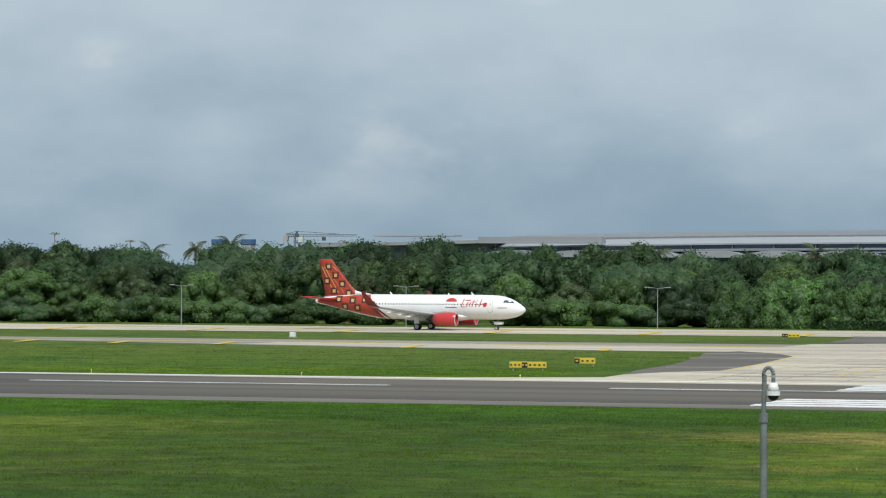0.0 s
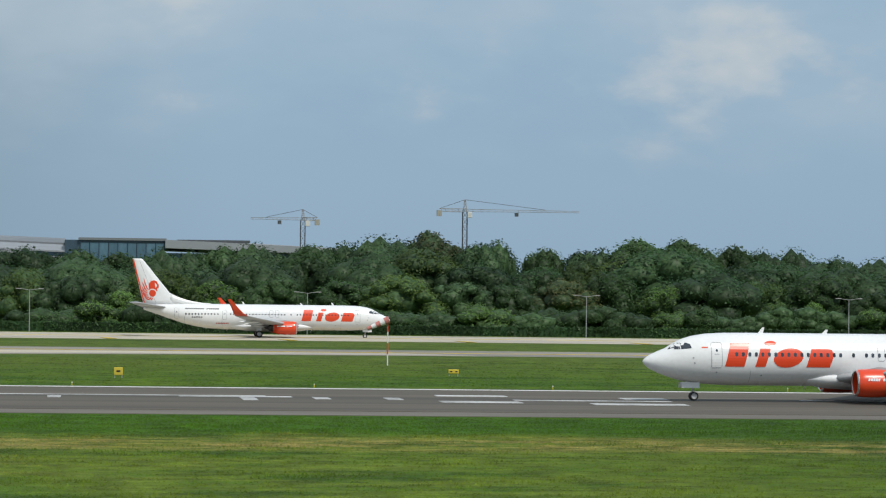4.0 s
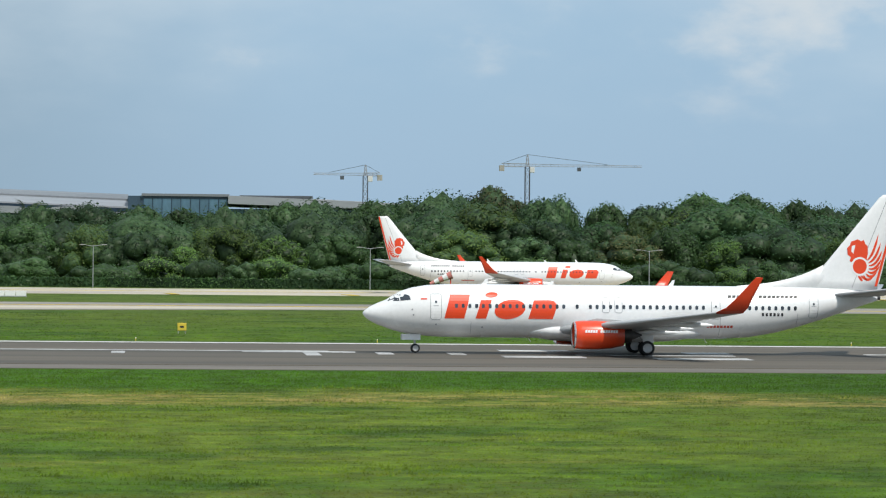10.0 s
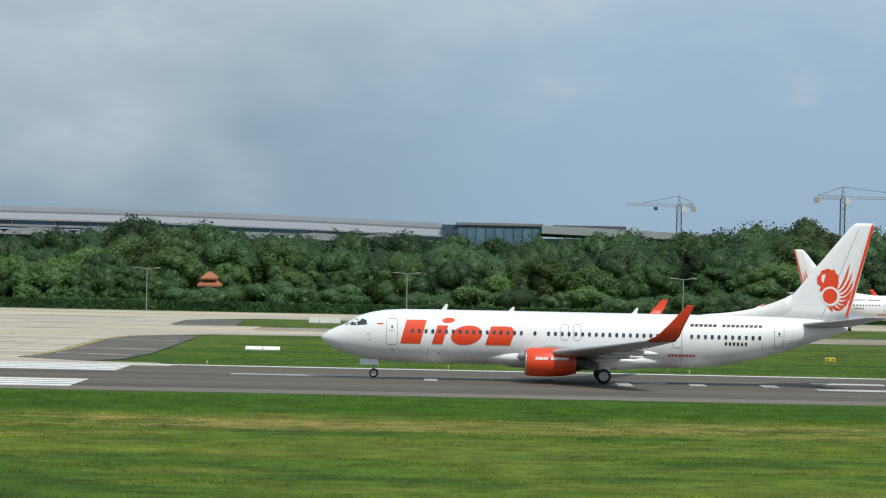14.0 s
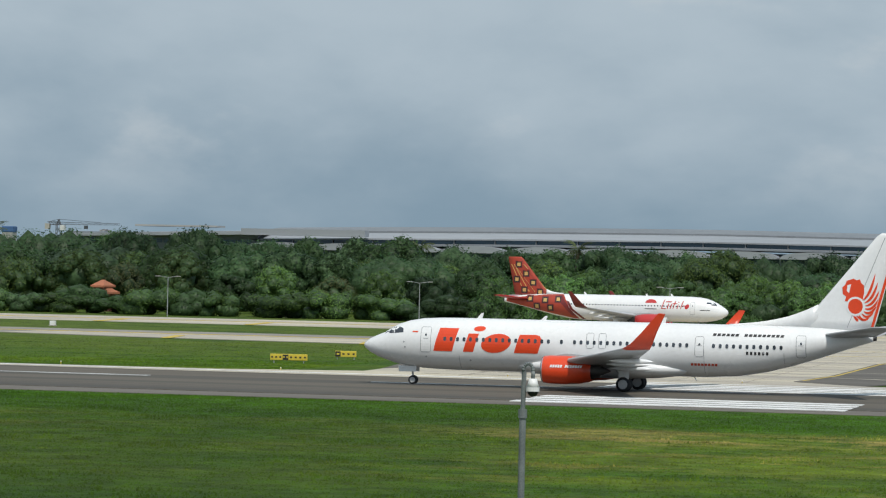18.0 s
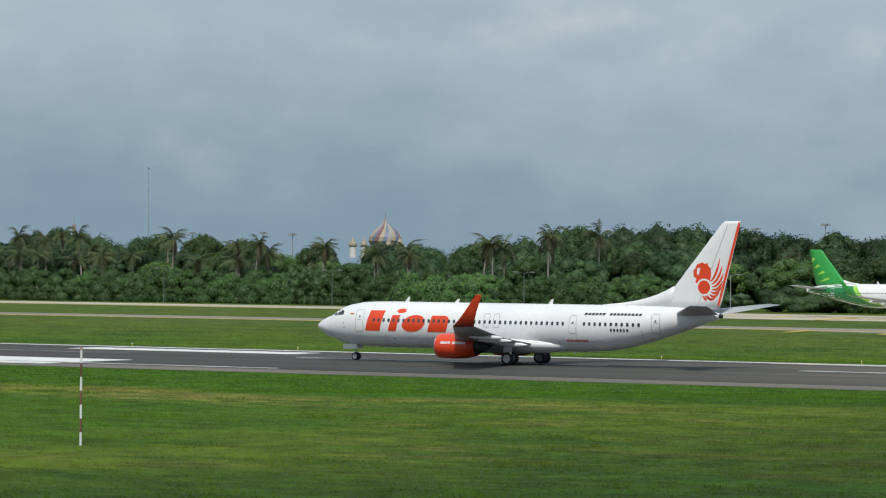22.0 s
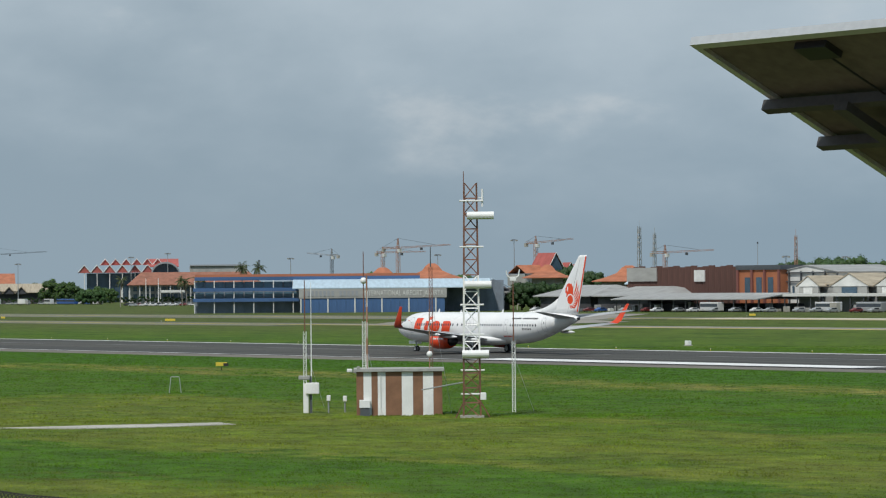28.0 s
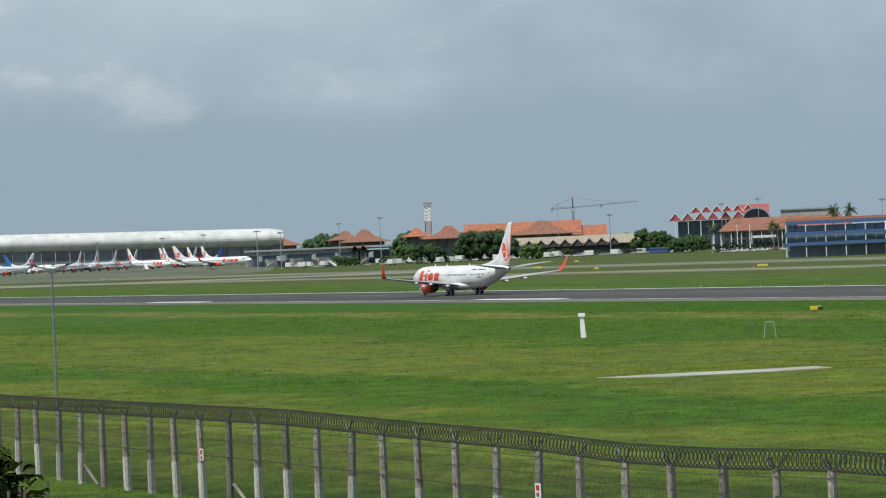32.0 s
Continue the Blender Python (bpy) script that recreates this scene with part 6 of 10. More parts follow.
def far_terminal():
    """The long pale roof behind the wood, with its glazed link."""
    Y = 1120.0
    t = thing("airport_terminal", label="very long terminal with pale curved metal roof and dark clerestory glazing", category="terminal")
    # segments follow a shallow curve, highest in the middle
    xs = np.linspace(-332, -3, 24)
    top = np.interp(xs, (-332, -295, -246, -178, -102, -46, -3), (22.6, 23.5, 24.2, 24.7, 24.2, 23.1, 21.7))
    for a, b, za, zb in zip(xs, xs[1:], top, top[1:]):
        a, b, za, zb = float(a), float(b), float(za), float(zb)
        for nm, prof, m in (("roof_ridge", ((20, -2.3), (20, -1.7), (26, -0.5), (34, 0.0), (60, 0.0), (60, -2.3)), "metal_roof_dim"),
                            ("roof_panel", ((0, -5.0), (0, -4.5), (7, -3.2), (19.9, -2.3), (60, -2.4), (60, -5.0)), "metal_roof"),
                            ("lower_roof", ((-4, -7.2), (-4, -6.7), (3, -6.2), (60, -6.2), (60, -7.2)), "metal_roof_dim")):
            part(nm, rings(bmesh.new(), [[(a, Y + u, za + v) for u, v in prof], [(b, Y + u, zb + v) for u, v in prof]]), M[m], t)
        z = (za + zb) / 2
        piece("clerestory", t, M["glass_far"], (a + b) / 2 + 0.2, Y + 8, z - 6.4, (b - a) - 0.4, 14, 1.7)
        piece("mullion", t, M["metal_roof_dim"], a, Y + 0.8, z - 6.4, 0.3, 0.6, 1.5)
    for i in range(14):
        x = -320 + i * 23
        bm = bmesh.new()
        prof = [(x + 11 * math.cos(radians(q)), 15.2 + 1.9 * math.sin(radians(q))) for q in range(0, 181, 20)] + [(x - 11, 14.7), (x + 11, 14.7)]
        rings(bm, [[(u, Y - 12, v) for u, v in prof], [(u, Y + 3, v) for u, v in prof]])
        part("canopy_arch", bm, M["metal_roof"], t)
        part("canopy_post", tubes(((x - 11, Y - 10, -0.5), (x - 11, Y - 10, 15), 0.4), n=6), M["metal_roof_dim"], t)
    part("wall", boxes((-330, -3, Y + 4, Y + 60, -0.5, 16.5)), M["glass_far"], t)
    # glazed head building
    g = thing("glass_hall", label="blue glass hall with white roofs beside the terminal", category="terminal")
    g.location.z = 3.3
    part("wall", boxes((-3, 30, Y, Y + 50, -4, 17.6)), M["glass_far"], g)
    for i in range(9):
        piece("glass_pane", g, M["glass_blue"], 3.6 + 3.1 * i, Y - 0.2, 9.6, 2.8, 0.3, 7.2)
    piece("roof", g, M["metal_roof_dim"], 16, Y + 25, 17.6, 29, 52, 0.8)
    bm = bmesh.new()
    rings(bm, [[(30, Y - 6, 17.9), (30, Y + 40, 18.4), (30, Y + 40, 14.5), (30, Y - 6, 15.2)], [(62, Y - 6, 16.8), (62, Y + 40, 17.6), (62, Y + 40, 13.5), (62, Y - 6, 14.4)],
               [(92, Y - 6, 15.6), (92, Y + 40, 16.2), (92, Y + 40, 12), (92, Y - 6, 13.4)]])
    part("roof_wing", bm, M["metal_roof"], g)
    part("wing_wall", boxes((30, 92, Y, Y + 36, -4, 13.6)), M["glass_far"], g)
    for i in range(12):
        piece("glass_pane", g, M["glass_blue"], 33 + 5 * i, Y - 0.2, 9.5, 4.5, 0.3, 3.6)
    piece("roof_box", g, M["dark_steel"], 46, Y + 2, 17.2, 24, 8, 0.9)
    piece("roof_slab", g, M["dark_steel"], 102, Y + 5, 14.0, 22, 20, 1.0)
    # western wings
    w = thing("terminal_wing", label="grey flat-roofed wing of the terminal with glazed upper storey", category="terminal")
    w.location.z = 4.26
    part("wall", boxes((-398, -330, Y, Y + 40, -4, 15.4)), M["metal_roof_dim"], w)
    part("roof", rings(bmesh.new(), [[(-400, Y - 5, 14.6), (-400, Y + 40, 15.6), (-400, Y + 40, 13), (-400, Y - 5, 13.6)], [(-328, Y - 5, 16.6), (-328, Y + 40, 17.6), (-328, Y + 40, 15), (-328, Y - 5, 15.4)]]), M["metal_roof"], w)
    piece("roof_slope", w, M["metal_roof"], -312, Y - 4, 15.2, 44, 6, 2.2)
    for i in range(12):
        piece("window", w, M["glass_far"], -394 + 5.4 * i, Y - 0.15, 12.0, 4.8, 0.3, 1.4)
    for x, ww, h in ((-362, 30, 0.6),):
        piece("plant_room", w, M["wall_grey"], x, Y + 12, 17.7, ww, 10, h)
    for i in range(2):
        b = thing("water_tank", -432.1 + 11.0 * i, Y, -0.5, 0, "blue box tank on a distant roof", "tank", "blue tanks")
        part("stand", boxes((-2, 2, -2, 2, 0, 19.3)), M["wall_grey"], b)
        part("tank", boxes((-2.2, 2.2, -2.2, 2.2, 19.3, 21.4), bevel=0.2), M["wall_blue"], b)


far_terminal()


def lattice(bm, p, q, w, n, r=0.09, w1=None):
    """Square lattice boom from p to q."""
    p, q = Vector(p), Vector(q)
    w1 = w if w1 is None else w1
    d = (q - p).normalized()
    a = d.orthogonal().normalized()
    a = Vector((0, 1, 0)) if abs(d.y) < 0.7 else Vector((1, 0, 0))
    a = (a - d * a.dot(d)).normalized()
    b = d.cross(a)
    cs = ((1, 1), (1, -1), (-1, -1), (-1, 1))
    rows = []
    for i in range(n + 1):
        u = i / n
        c, ww = p + (q - p) * u, (w + (w1 - w) * u) / 2
        rows.append([c + a * ww * s + b * ww * t for s, t in cs])
    for k in range(4):
        tube(bm, rows[0][k], rows[-1][k], r, n=4, cap=False)
    for i in range(n):
        for k in range(4):
            tube(bm, rows[i][k], rows[i + 1][(k + 1) % 4], r * 0.7, n=3, cap=False)
            tube(bm, rows[i][k], rows[i][(k + 1) % 4], r * 0.7, n=3, cap=False)
    return bm


def tower_crane(x, y, top, jib, back, hi, col, tilt=0.0, base=-0.5):
    c = thing("tower_crane", x, y, 0, 0, "slender lattice tower crane far beyond the field", "crane", "tower cranes")
    part("mast", lattice(bmesh.new(), (0, 0, base), (0, 0, top), 1.5, int(top / 2.2), 0.12), M["dark_steel"] if col == M["crane_yellow"] else col, c, "dark steel lattice mast" if col == M["crane_yellow"] else "")
    part("cat_head", lattice(bmesh.new(), (0, 0, top), (0, 0, hi), 1.1, 3, 0.11, 0.3), col, c)
    e = top + 0.5 + tilt * abs(jib)
    part("jib", lattice(bmesh.new(), (0, 0, top + 0.5), (jib, 0, e), 0.8, int(abs(jib) / 2.4), 0.06, 0.5), col, c)
    part("counter_jib", lattice(bmesh.new(), (0, 0, top + 0.5), (back, 0, top + 0.5), 1.0, 4, 0.10), col, c)
    part("counterweight", boxes((back - 0.8, back + 0.8, -0.7, 0.7, top - 1.5, top + 0.4)), M["concrete_old"], c)
    part("operator_cab", boxes((0.7, 2.3, -0.9, 0.9, top - 1.9, top - 0.1), bevel=0.1), M["wall_white"], c)
    part("stay", tubes(((0, 0, hi), (jib * 0.7, 0, top + 1 + tilt * abs(jib) * 0.7), 0.07), ((0, 0, hi), (back, 0, top + 1), 0.07), n=4), M["dark_steel"], c)
    hx = jib * 0.45
    part("hook_block", boxes((hx - 0.6, hx + 0.6, -0.4, 0.4, top - 1.3 + tilt * abs(hx), top - 0.1 + tilt * abs(hx))), M["dark_steel"], c)
    return c


for args in ((74.3, 1100, 28.0, -17, 4.7, 31.6, M["crane_yellow"]), (127.6, 1100, 31.6, 38, -8.5, 35.6, M["crane_yellow"]), (-395.6, 1100, 21.5, 22, -4, 23.4, M["dark_steel"]),
             (-2551.7, 1305, 35.8, 116, -40, 44.7, M["dark_steel"], 0.015), (-1353, 1000, 28.6, 31, -8, 32.5, M["crane_red"], 0.05), (-1401.8, 950, 26.8, 46, -13, 32.1, M["crane_red"], 0.02),
             (-1693.9, 1100, 26.2, -27, 7, 30.7, M["crane_yellow"], 0.06), (-1250, 1000, 22.5, 36, -10, 26.5, M["crane_red"], 0.02), (-1490, 1000, 25.5, 40, -6, 29, M["crane_red"], 0.0)):
    tower_crane(*args)


def control_tower():
    t = thing("control_tower", -816.8, 901.1, -0.5, 42, "tall fluted concrete control tower with dark flared glass cab", "control tower")
    bm = bmesh.new()
    n = 24
    rs = []
    for z, k in ((0, 1.0), (38.4, 0.97)):
        rs.append([((3.75 + (0.3 if i % 3 else -0.2)) * k * math.cos(6.28318 * i / n), (3.75 + (0.3 if i % 3 else -0.2)) * k * math.sin(6.28318 * i / n), z) for i in range(n)])
    part("shaft", rings(bm, rs), M["tower_concrete"], t)
    for i in range(8):
        a = 6.28318 * i / 8
        piece("shaft_slot", t, M["wall_dark"], 3.55 * math.cos(a), 3.55 * math.sin(a), 32.2, 0.7, 0.7, 1.8)
    piece("shaft_emblem", t, M["wall_dark"], 0.6, -3.85, 29.5, 0.9, 0.3, 3.2)

    def ring(r, z):
        return [(r * math.cos(6.28318 * (i + 0.5) / 8), r * math.sin(6.28318 * (i + 0.5) / 8), z) for i in range(8)]
    part("cab_floor", rings(bmesh.new(), [ring(4.0, 38.0), ring(4.7, 39.6)]), M["tower_concrete"], t)
    part("cab_sill", rings(bmesh.new(), [ring(4.7, 39.6), ring(5.05, 40.5)]), M["wall_grey"], t)
    part("cab_glazing", rings(bmesh.new(), [ring(5.0, 40.5), ring(5.65, 42.3)]), M["glass"], t)
    part("cab_roof", rings(bmesh.new(), [ring(5.8, 42.3), ring(6.1, 42.6), ring(6.2, 43.6), ring(5.6, 43.8)]), M["dark_steel"], t)
    for x, y, h in ((1.8, -1, 5.6), (-2.5, 0, 2.0), (-1.2, 1, 2.2), (2.7, 1, 2.6), (3.4, -1, 2.2), (-3.9, -1, 2.4)):
        part("roof_aerial", tubes(((x, y, 44), (x, y, 44 + h), 0.12, 0.05), n=5), M["steel"], t)
    part("roof_railing", tubes(*[((5.0 * math.cos(6.28 * i / 12), 5.0 * math.sin(6.28 * i / 12), 44), (5.0 * math.cos(6.28 * i / 12), 5.0 * math.sin(6.28 * i / 12), 45.1), 0.05) for i in range(12)], n=4), M["steel"], t)


control_tower()


def west_row():
    # teal hangar
    b = building("teal_hangar", "long weathered teal-clad hangar with dark open bays", -724, -560, 692, 740, 5.8, M["wall_dark"], category="hangar")
    for i in range(27):
        piece("cladding_panel", b, M["wall_teal"], -721 + 6.0 * i, 690.5, 6.2, 5.94, 0.5, 5.7)
    piece("canopy", b, M["wall_teal"], -660, 687, 5.6, 128, 6, 0.5)
    piece("roof", b, M["roof_grey"], -642, 716, 11.6, 166, 52, 0.4)
    for i in range(22):
        piece("column", b, M["steel"], -722 + 7.4 * i, 686, -0.5, 0.35, 0.35, 6.2)
    piece("office_box", b, M["wall_white"], -566, 690, 4.6, 8, 6, 5.0)
    # many-storeyed office, turned to face the field's corner
    h = thing("office_block", -830, 832, -0.5, 45.5, "brick-red office block with hipped red roof and white columns", "office")
    part("wall", boxes((-12.3, 12.3, 0, 17, 0, 20.6)), M["wall_brick"], h)
    part("roof", hip_roof(-12.8, 12.8, -0.4, 17.4, 22.6, 25.6, 0.66, 2.6), M["roof_hotel"], h)
    piece("eave_band", h, M["wall_white"], 0, 8.5, 21.7, 30.6, 22.6, 0.6)
    piece("top_storey", h, M["glass_far"], 0, 8.5, 20.6, 25, 17.4, 1.2)
    for x in (-8.2, 5.8):
        piece("dormer", h, M["wall_white"], x, 1.2, 22.8, 4.2, 4, 2.2)
        piece("dormer_panel", h, M["sign_red"], x, -0.9, 23.6, 2.6, 0.3, 1.1)
    for x in (-4.6, -2.4, 0.0, 2.4):
        piece("roof_box", h, M["wall_grey"], x, 1.5, 23.0, 1.0, 2, 1.0)
    part("ridge_rail", boxes((-6.5, 6.5, 8.2, 8.6, 25.9, 26.3)), M["dark_steel"], h)
    window_rows(h, -12, -10.4, 0, (6.5, 10, 13.5, 16.6), 1, 1.2, 1.6, M["glass_far"], M["wall_white"])
    window_rows(h, -3.0, 2.6, 0, (6.5, 10, 13.5, 16.6), 3, 1.2, 1.6, M["glass_far"], M["wall_white"])
    window_rows(h, 10.8, 12.2, 0, (6.5, 10, 13.5, 16.6), 1, 1.0, 1.6, M["glass_far"], M["wall_white"])
    for c in (-6.8, 6.8):
        piece("glazed_bay", h, M["glass_far"], c, -0.2, 4, 6.6, 0.5, 13.2)
        for i in range(5):
            piece("bay_column", h, M["wall_white"], c - 3.2 + 1.6 * i, -0.6, 4, 0.6, 0.5, 13.4)
        piece("bay_lintel", h, M["wall_white"], c, -0.55, 17.4, 7.0, 0.5, 0.7)
    # flat hall, red roofs behind
    f = building("flat_hall", "grey flat-roofed hall with brown parapet", -760, -728, 860, 890, 17.3, M["wall_grey"], category="hall")
    piece("parapet", f, M["maroon"], -744, 875, 17.3, 33, 31, 0.9)
    piece("coping", f, M["wall_grey"], -744, 875, 18.2, 33.4, 31.4, 0.25)
    face_field(f, -760, -728, 860)
    for k in range(3):
        r = thing("red_gabled_house", -761.9 + 4.6 * k, 800 + 2.0 * k, -0.5, 60, "white house with bright red gabled roof", "house", "red gabled houses")
        part("wall", boxes((-3, 3, 0, 7, 0, 15.3)), M["wall_white"], r)
        part("roof", gable_roof(-3, 3, 0, 7, 15.5, 17.4, "y", 0.5), M["roof_red"], r)
    # white framed gable hall
    w = building("white_gable_hall", "white panelled hall with dark frame and low gable", -818, -789, 700, 730, 11.6, M["wall_white"], category="hall")
    part("gable", gable_wall(-818, -789, 699.9, 11.5, 13.7), M["wall_white"], w)
    part("roof", gable_roof(-818, -789, 700, 730, 11.8, 14.0), M["roof_grey"], w)
    for i in range(6):
        piece("frame_post", w, M["dark_steel"], -817.6 + 5.7 * i, 699.6, -0.5, 0.4, 0.5, 12.6 if 0 < i < 5 else 11.8)
    for z in (4.2, 8.6, 11.4):
        piece("frame_rail", w, M["dark_steel"], -803.5, 699.5, z, 29, 0.4, 0.35)
    for x in (-814, -812, -810, -800, -798):
        piece("window", w, M["glass_far"], x, 699.7, 5.0, 0.7, 0.3, 2.4)
    # rust clad hall
    r = building("rust_clad_hall", "rust-brown clad hall with worn vertical sheets", -897, -836, 702, 735, 13.6, M["wall_rust"], category="hall")
    for i in range(20):
        piece("cladding_sheet", r, M["wall_rust"], -895.5 + 3.05 * i, 701.7, 3.6, 2.95, 0.4, 10.2 + 0.25 * (i % 3))
    piece("grey_panel", r, M["wall_grey"], -889, 701.2, 9.2, 16, 0.4, 4.6)
    piece("white_board", r, M["wall_white"], -858.5, 701.2, 9.0, 5.4, 0.4, 3.8)
    for i in range(9):
        piece("vent_pipe", r, M["wall_white"], -868 + 3.4 * i, 701.0, 3.6, 0.5, 0.5, 1.6)
    # orange block
    o = building("orange_block", "orange rendered block with dark parapet and tall windows", -834, -813, 697, 725, 12.6, M["wall_orange"], category="building")
    piece("parapet", o, M["dark_steel"], -823.5, 711, 12.6, 22, 29, 1.5)
    window_rows(o, -832, -815, 697, (5.2,), 3, 2.6, 5.0, M["glass_far"], M["wall_white"])
    for x in (-833.6, -826.6, -820.4, -813.4):
        piece("pilaster", o, M["wall_brick"], x, 696.6, 0, 0.8, 0.6, 12.6)
    # gabled sheds with tan roofs
    s = building("gabled_shed", "long grey shed with tan roof and small white gables", -796, -724, 690, 720, 7.6, M["wall_grey"], category="shed")
    part("roof", gable_roof(-796, -724, 690, 720, 8.0, 11.0, "x"), M["roof_tan"], s)
    for i, (x, ww, z) in enumerate(((-788, 10, 10.2), (-769, 17, 10.9), (-752, 11, 10.0), (-735, 10, 10.4))):
        part("front_gable", gable_wall(x - ww / 2, x + ww / 2, 686.8, 7.2, z), M["wall_white"], s)
        part("gable_roof", gable_roof(x - ww / 2, x + ww / 2, 687, 700, 7.4, z + 0.4), M["roof_tan"], s)
        piece("gable_front", s, M["wall_grey"], x, 687.2, -0.5, ww * 0.9, 0.8, 7.9)
        piece("window", s, M["wall_white"] if i % 2 == 0 else M["glass_far"], x, 686.6, 4.9, ww * 0.4, 0.3, 2.0)
    piece("canopy", s, M["wall_white"], -762, 682, 4.2, 82, 9, 0.9)
    for i in range(14):
        piece("canopy_post", s, M["dark_steel"], -801 + 6 * i, 678, -0.5, 0.3, 0.3, 4.8)
    # open canopies and hipped sheds
    c = building("open_shed", "low open shed with grey sheet roof on posts", -862, -790, 680, 695, 2.0, M["wall_dark"], category="shed")
    part("roof", gable_roof(-862, -790, 668, 694, 3.6, 5.4, "x"), M["roof_grey"], c)
    for i in range(13):
        piece("post", c, M["dark_steel"], -861 + 5.9 * i, 668.5, -0.5, 0.28, 0.28, 4.2)
    for x0, x1, z in ((-925, -893, 8.2), (-893, -862, 7.6)):
        g = building("hipped_shed", "grey shed with hipped sheet roof", x0 + 2, x1 - 2, 684, 712, 4.2, M["wall_dark"], category="shed", group="hipped sheds")
        part("roof", hip_roof(x0 + 1, x1 - 1, 684, 712, 4.6, z, 0.6, 1.5), M["roof_grey"], g)
    # pale blue multi-gabled market hall
    FACING["on"] = True
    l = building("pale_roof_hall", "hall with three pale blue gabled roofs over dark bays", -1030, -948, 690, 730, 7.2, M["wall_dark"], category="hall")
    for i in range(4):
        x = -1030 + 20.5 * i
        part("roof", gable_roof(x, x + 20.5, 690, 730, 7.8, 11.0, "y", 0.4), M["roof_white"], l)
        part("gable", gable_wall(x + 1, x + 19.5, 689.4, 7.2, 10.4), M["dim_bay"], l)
    piece("canopy", l, M["roof_grey"], -975, 684, 5.6, 66, 10, 0.6)
    for i in range(9):
        piece("post", l, M["wall_white"], -1006 + 7.8 * i, 679.5, -0.5, 0.35, 0.35, 6.2)
    l2 = building("pale_roof_shed", "small shed with pale blue sheet roof", -915, -897, 715, 735, 8.4, M["wall_orange"], category="shed")
    part("roof", hip_roof(-915, -897, 715, 735, 8.6, 10.9, 0.5), M["roof_white"], l2)
    # orange roofed terminals behind
    for x0, x1, y, z0, z1 in ((-1119, -1076, 760, 11.3, 17.2), (-1037, -1005, 760, 11.1, 16.0), (-1000, -955, 765, 9.5, 15.2), (-1170, -1125, 770, 11, 16), (-950, -918, 770, 9.5, 13.4)):
        q = building("orange_roofed_hall", "hall with tiered orange tiled roof", x0 + 6, x1 - 6, y, y + 30, z0, M["wall_grey"], category="hall", group="orange roofed halls")
        part("roof", joglo_roof(x0, x1, y - 6, y + 36, z0, z1), M["roof_orange"], q)
    FACING["on"] = False
    t = thing("gabled_terminal", -1206, 900, -0.5, 84, "terminal with steep red gables trimmed in white", "terminal")
    t.scale = (0.55, 0.55, 1)
    part("wall", boxes((-24, 30, 2, 30, 0, 13.5)), M["wall_grey"], t)
    part("low_roof", gable_roof(-24, 2, 0, 26, 14.0, 17.6, "x", 1.0), M["roof_orange"], t)
    for x, ww, z0, z in ((3, 17, 15.0, 23.0), (17, 10, 14.5, 18.6), (25, 10, 14.0, 17.8)):
        part("roof", gable_roof(x - ww / 2, x + ww / 2, -2, 26, z0, z), M["roof_red"], t)
        part("gable_glazing", gable_wall(x - ww / 2 + 0.6, x + ww / 2 - 0.6, -1.6, z0 - 0.8, z - 0.6), M["glass_far"], t)
        for sg in (-1, 1):
            part("white_verge", tube(bmesh.new(), (x, -2.8, z + 0.1), (x + sg * ww / 2, -2.8, z0 + 0.1), 0.25, n=5), M["wall_white"], t)


west_row()


def blue_row():
    FACING["on"] = True
    b = building("blue_terminal_hall", "blue-clad hall with red-edged roof and pale sheet front roof", -1075, -880, 642, 690, 10.2, M["wall_haze"], category="hall")
    piece("roof", b, M["roof_orange"], -1004, 666, 12.0, 142, 50, 0.9)
    piece("roof_edge", b, M["wall_blue"], -1004, 640.5, 10.8, 142, 3, 1.2)
    part("front_roof", gable_roof(-1012, -890, 618, 660, 8.0, 10.9, "x", 1.0), M["roof_white"], b)
    piece("sign_face", b, M["wall_grey"], -963, 617.4, 4.4, 92, 0.6, 3.4)
    for i in range(14):
        if i != 8:
            piece("sign_bar", b, M["metal_roof"], -1005.5 + 2.5 * i, 617.0, 5.2, 1.5, 0.3, 1.7)
    fc = bpy.data.curves.new("sign_letters", "FONT")
    fc.body, fc.size, fc.extrude, fc.space_character = "INTERNATIONAL AIRPORT JAKARTA", 2.5, 0.12, 1.0
    tmp = bpy.data.objects.new("sign_letters", fc)
    me = bpy.data.meshes.new_from_object(tmp)
    bpy.data.objects.remove(tmp)
    me.materials.append(M["wall_white"])
    wide = max(v.co.x for v in me.vertices)
    o = new("sign_letters", me)
    o.parent = b
    o["label"] = "raised pale letters along the sign face"
    o.matrix_basis = Matrix.Translation((-969, 616.95, 5.2)) @ Matrix.Rotation(radians(90), 4, "X") @ Matrix.Diagonal((50 / wide, 1, 1, 1))
    for i in range(16):
        piece("cladding_panel", b, M["wall_blue"], -1005 + 5.6 * i, 617.8, -0.5, 5.4, 0.6, 4.8)
        if i % 3 == 0:
            piece("column", b, M["wall_white"], -1007.8 + 5.6 * i, 617.2, -0.5, 0.8, 0.5, 4.8)
    for z, h in ((7.0, 1.2), (3.4, 1.2)):
        piece("blue_fascia", b, M["wall_blue"], -1042, 638, z, 68, 3, h)
    for i in range(11):
        piece("window", b, M["glass_blue"], -1072 + 6.2 * i, 641.6, 8.3, 5.2, 0.3, 2.0)
        if i % 2 == 0:
            piece("column", b, M["wall_white"], -1075 + 6.2 * i, 637.5, -0.5, 0.6, 0.6, 11.2)
        piece("lower_window", b, M["glass_blue"], -1072 + 6.2 * i, 641.6, 4.8, 5.2, 0.3, 1.9)


blue_row()


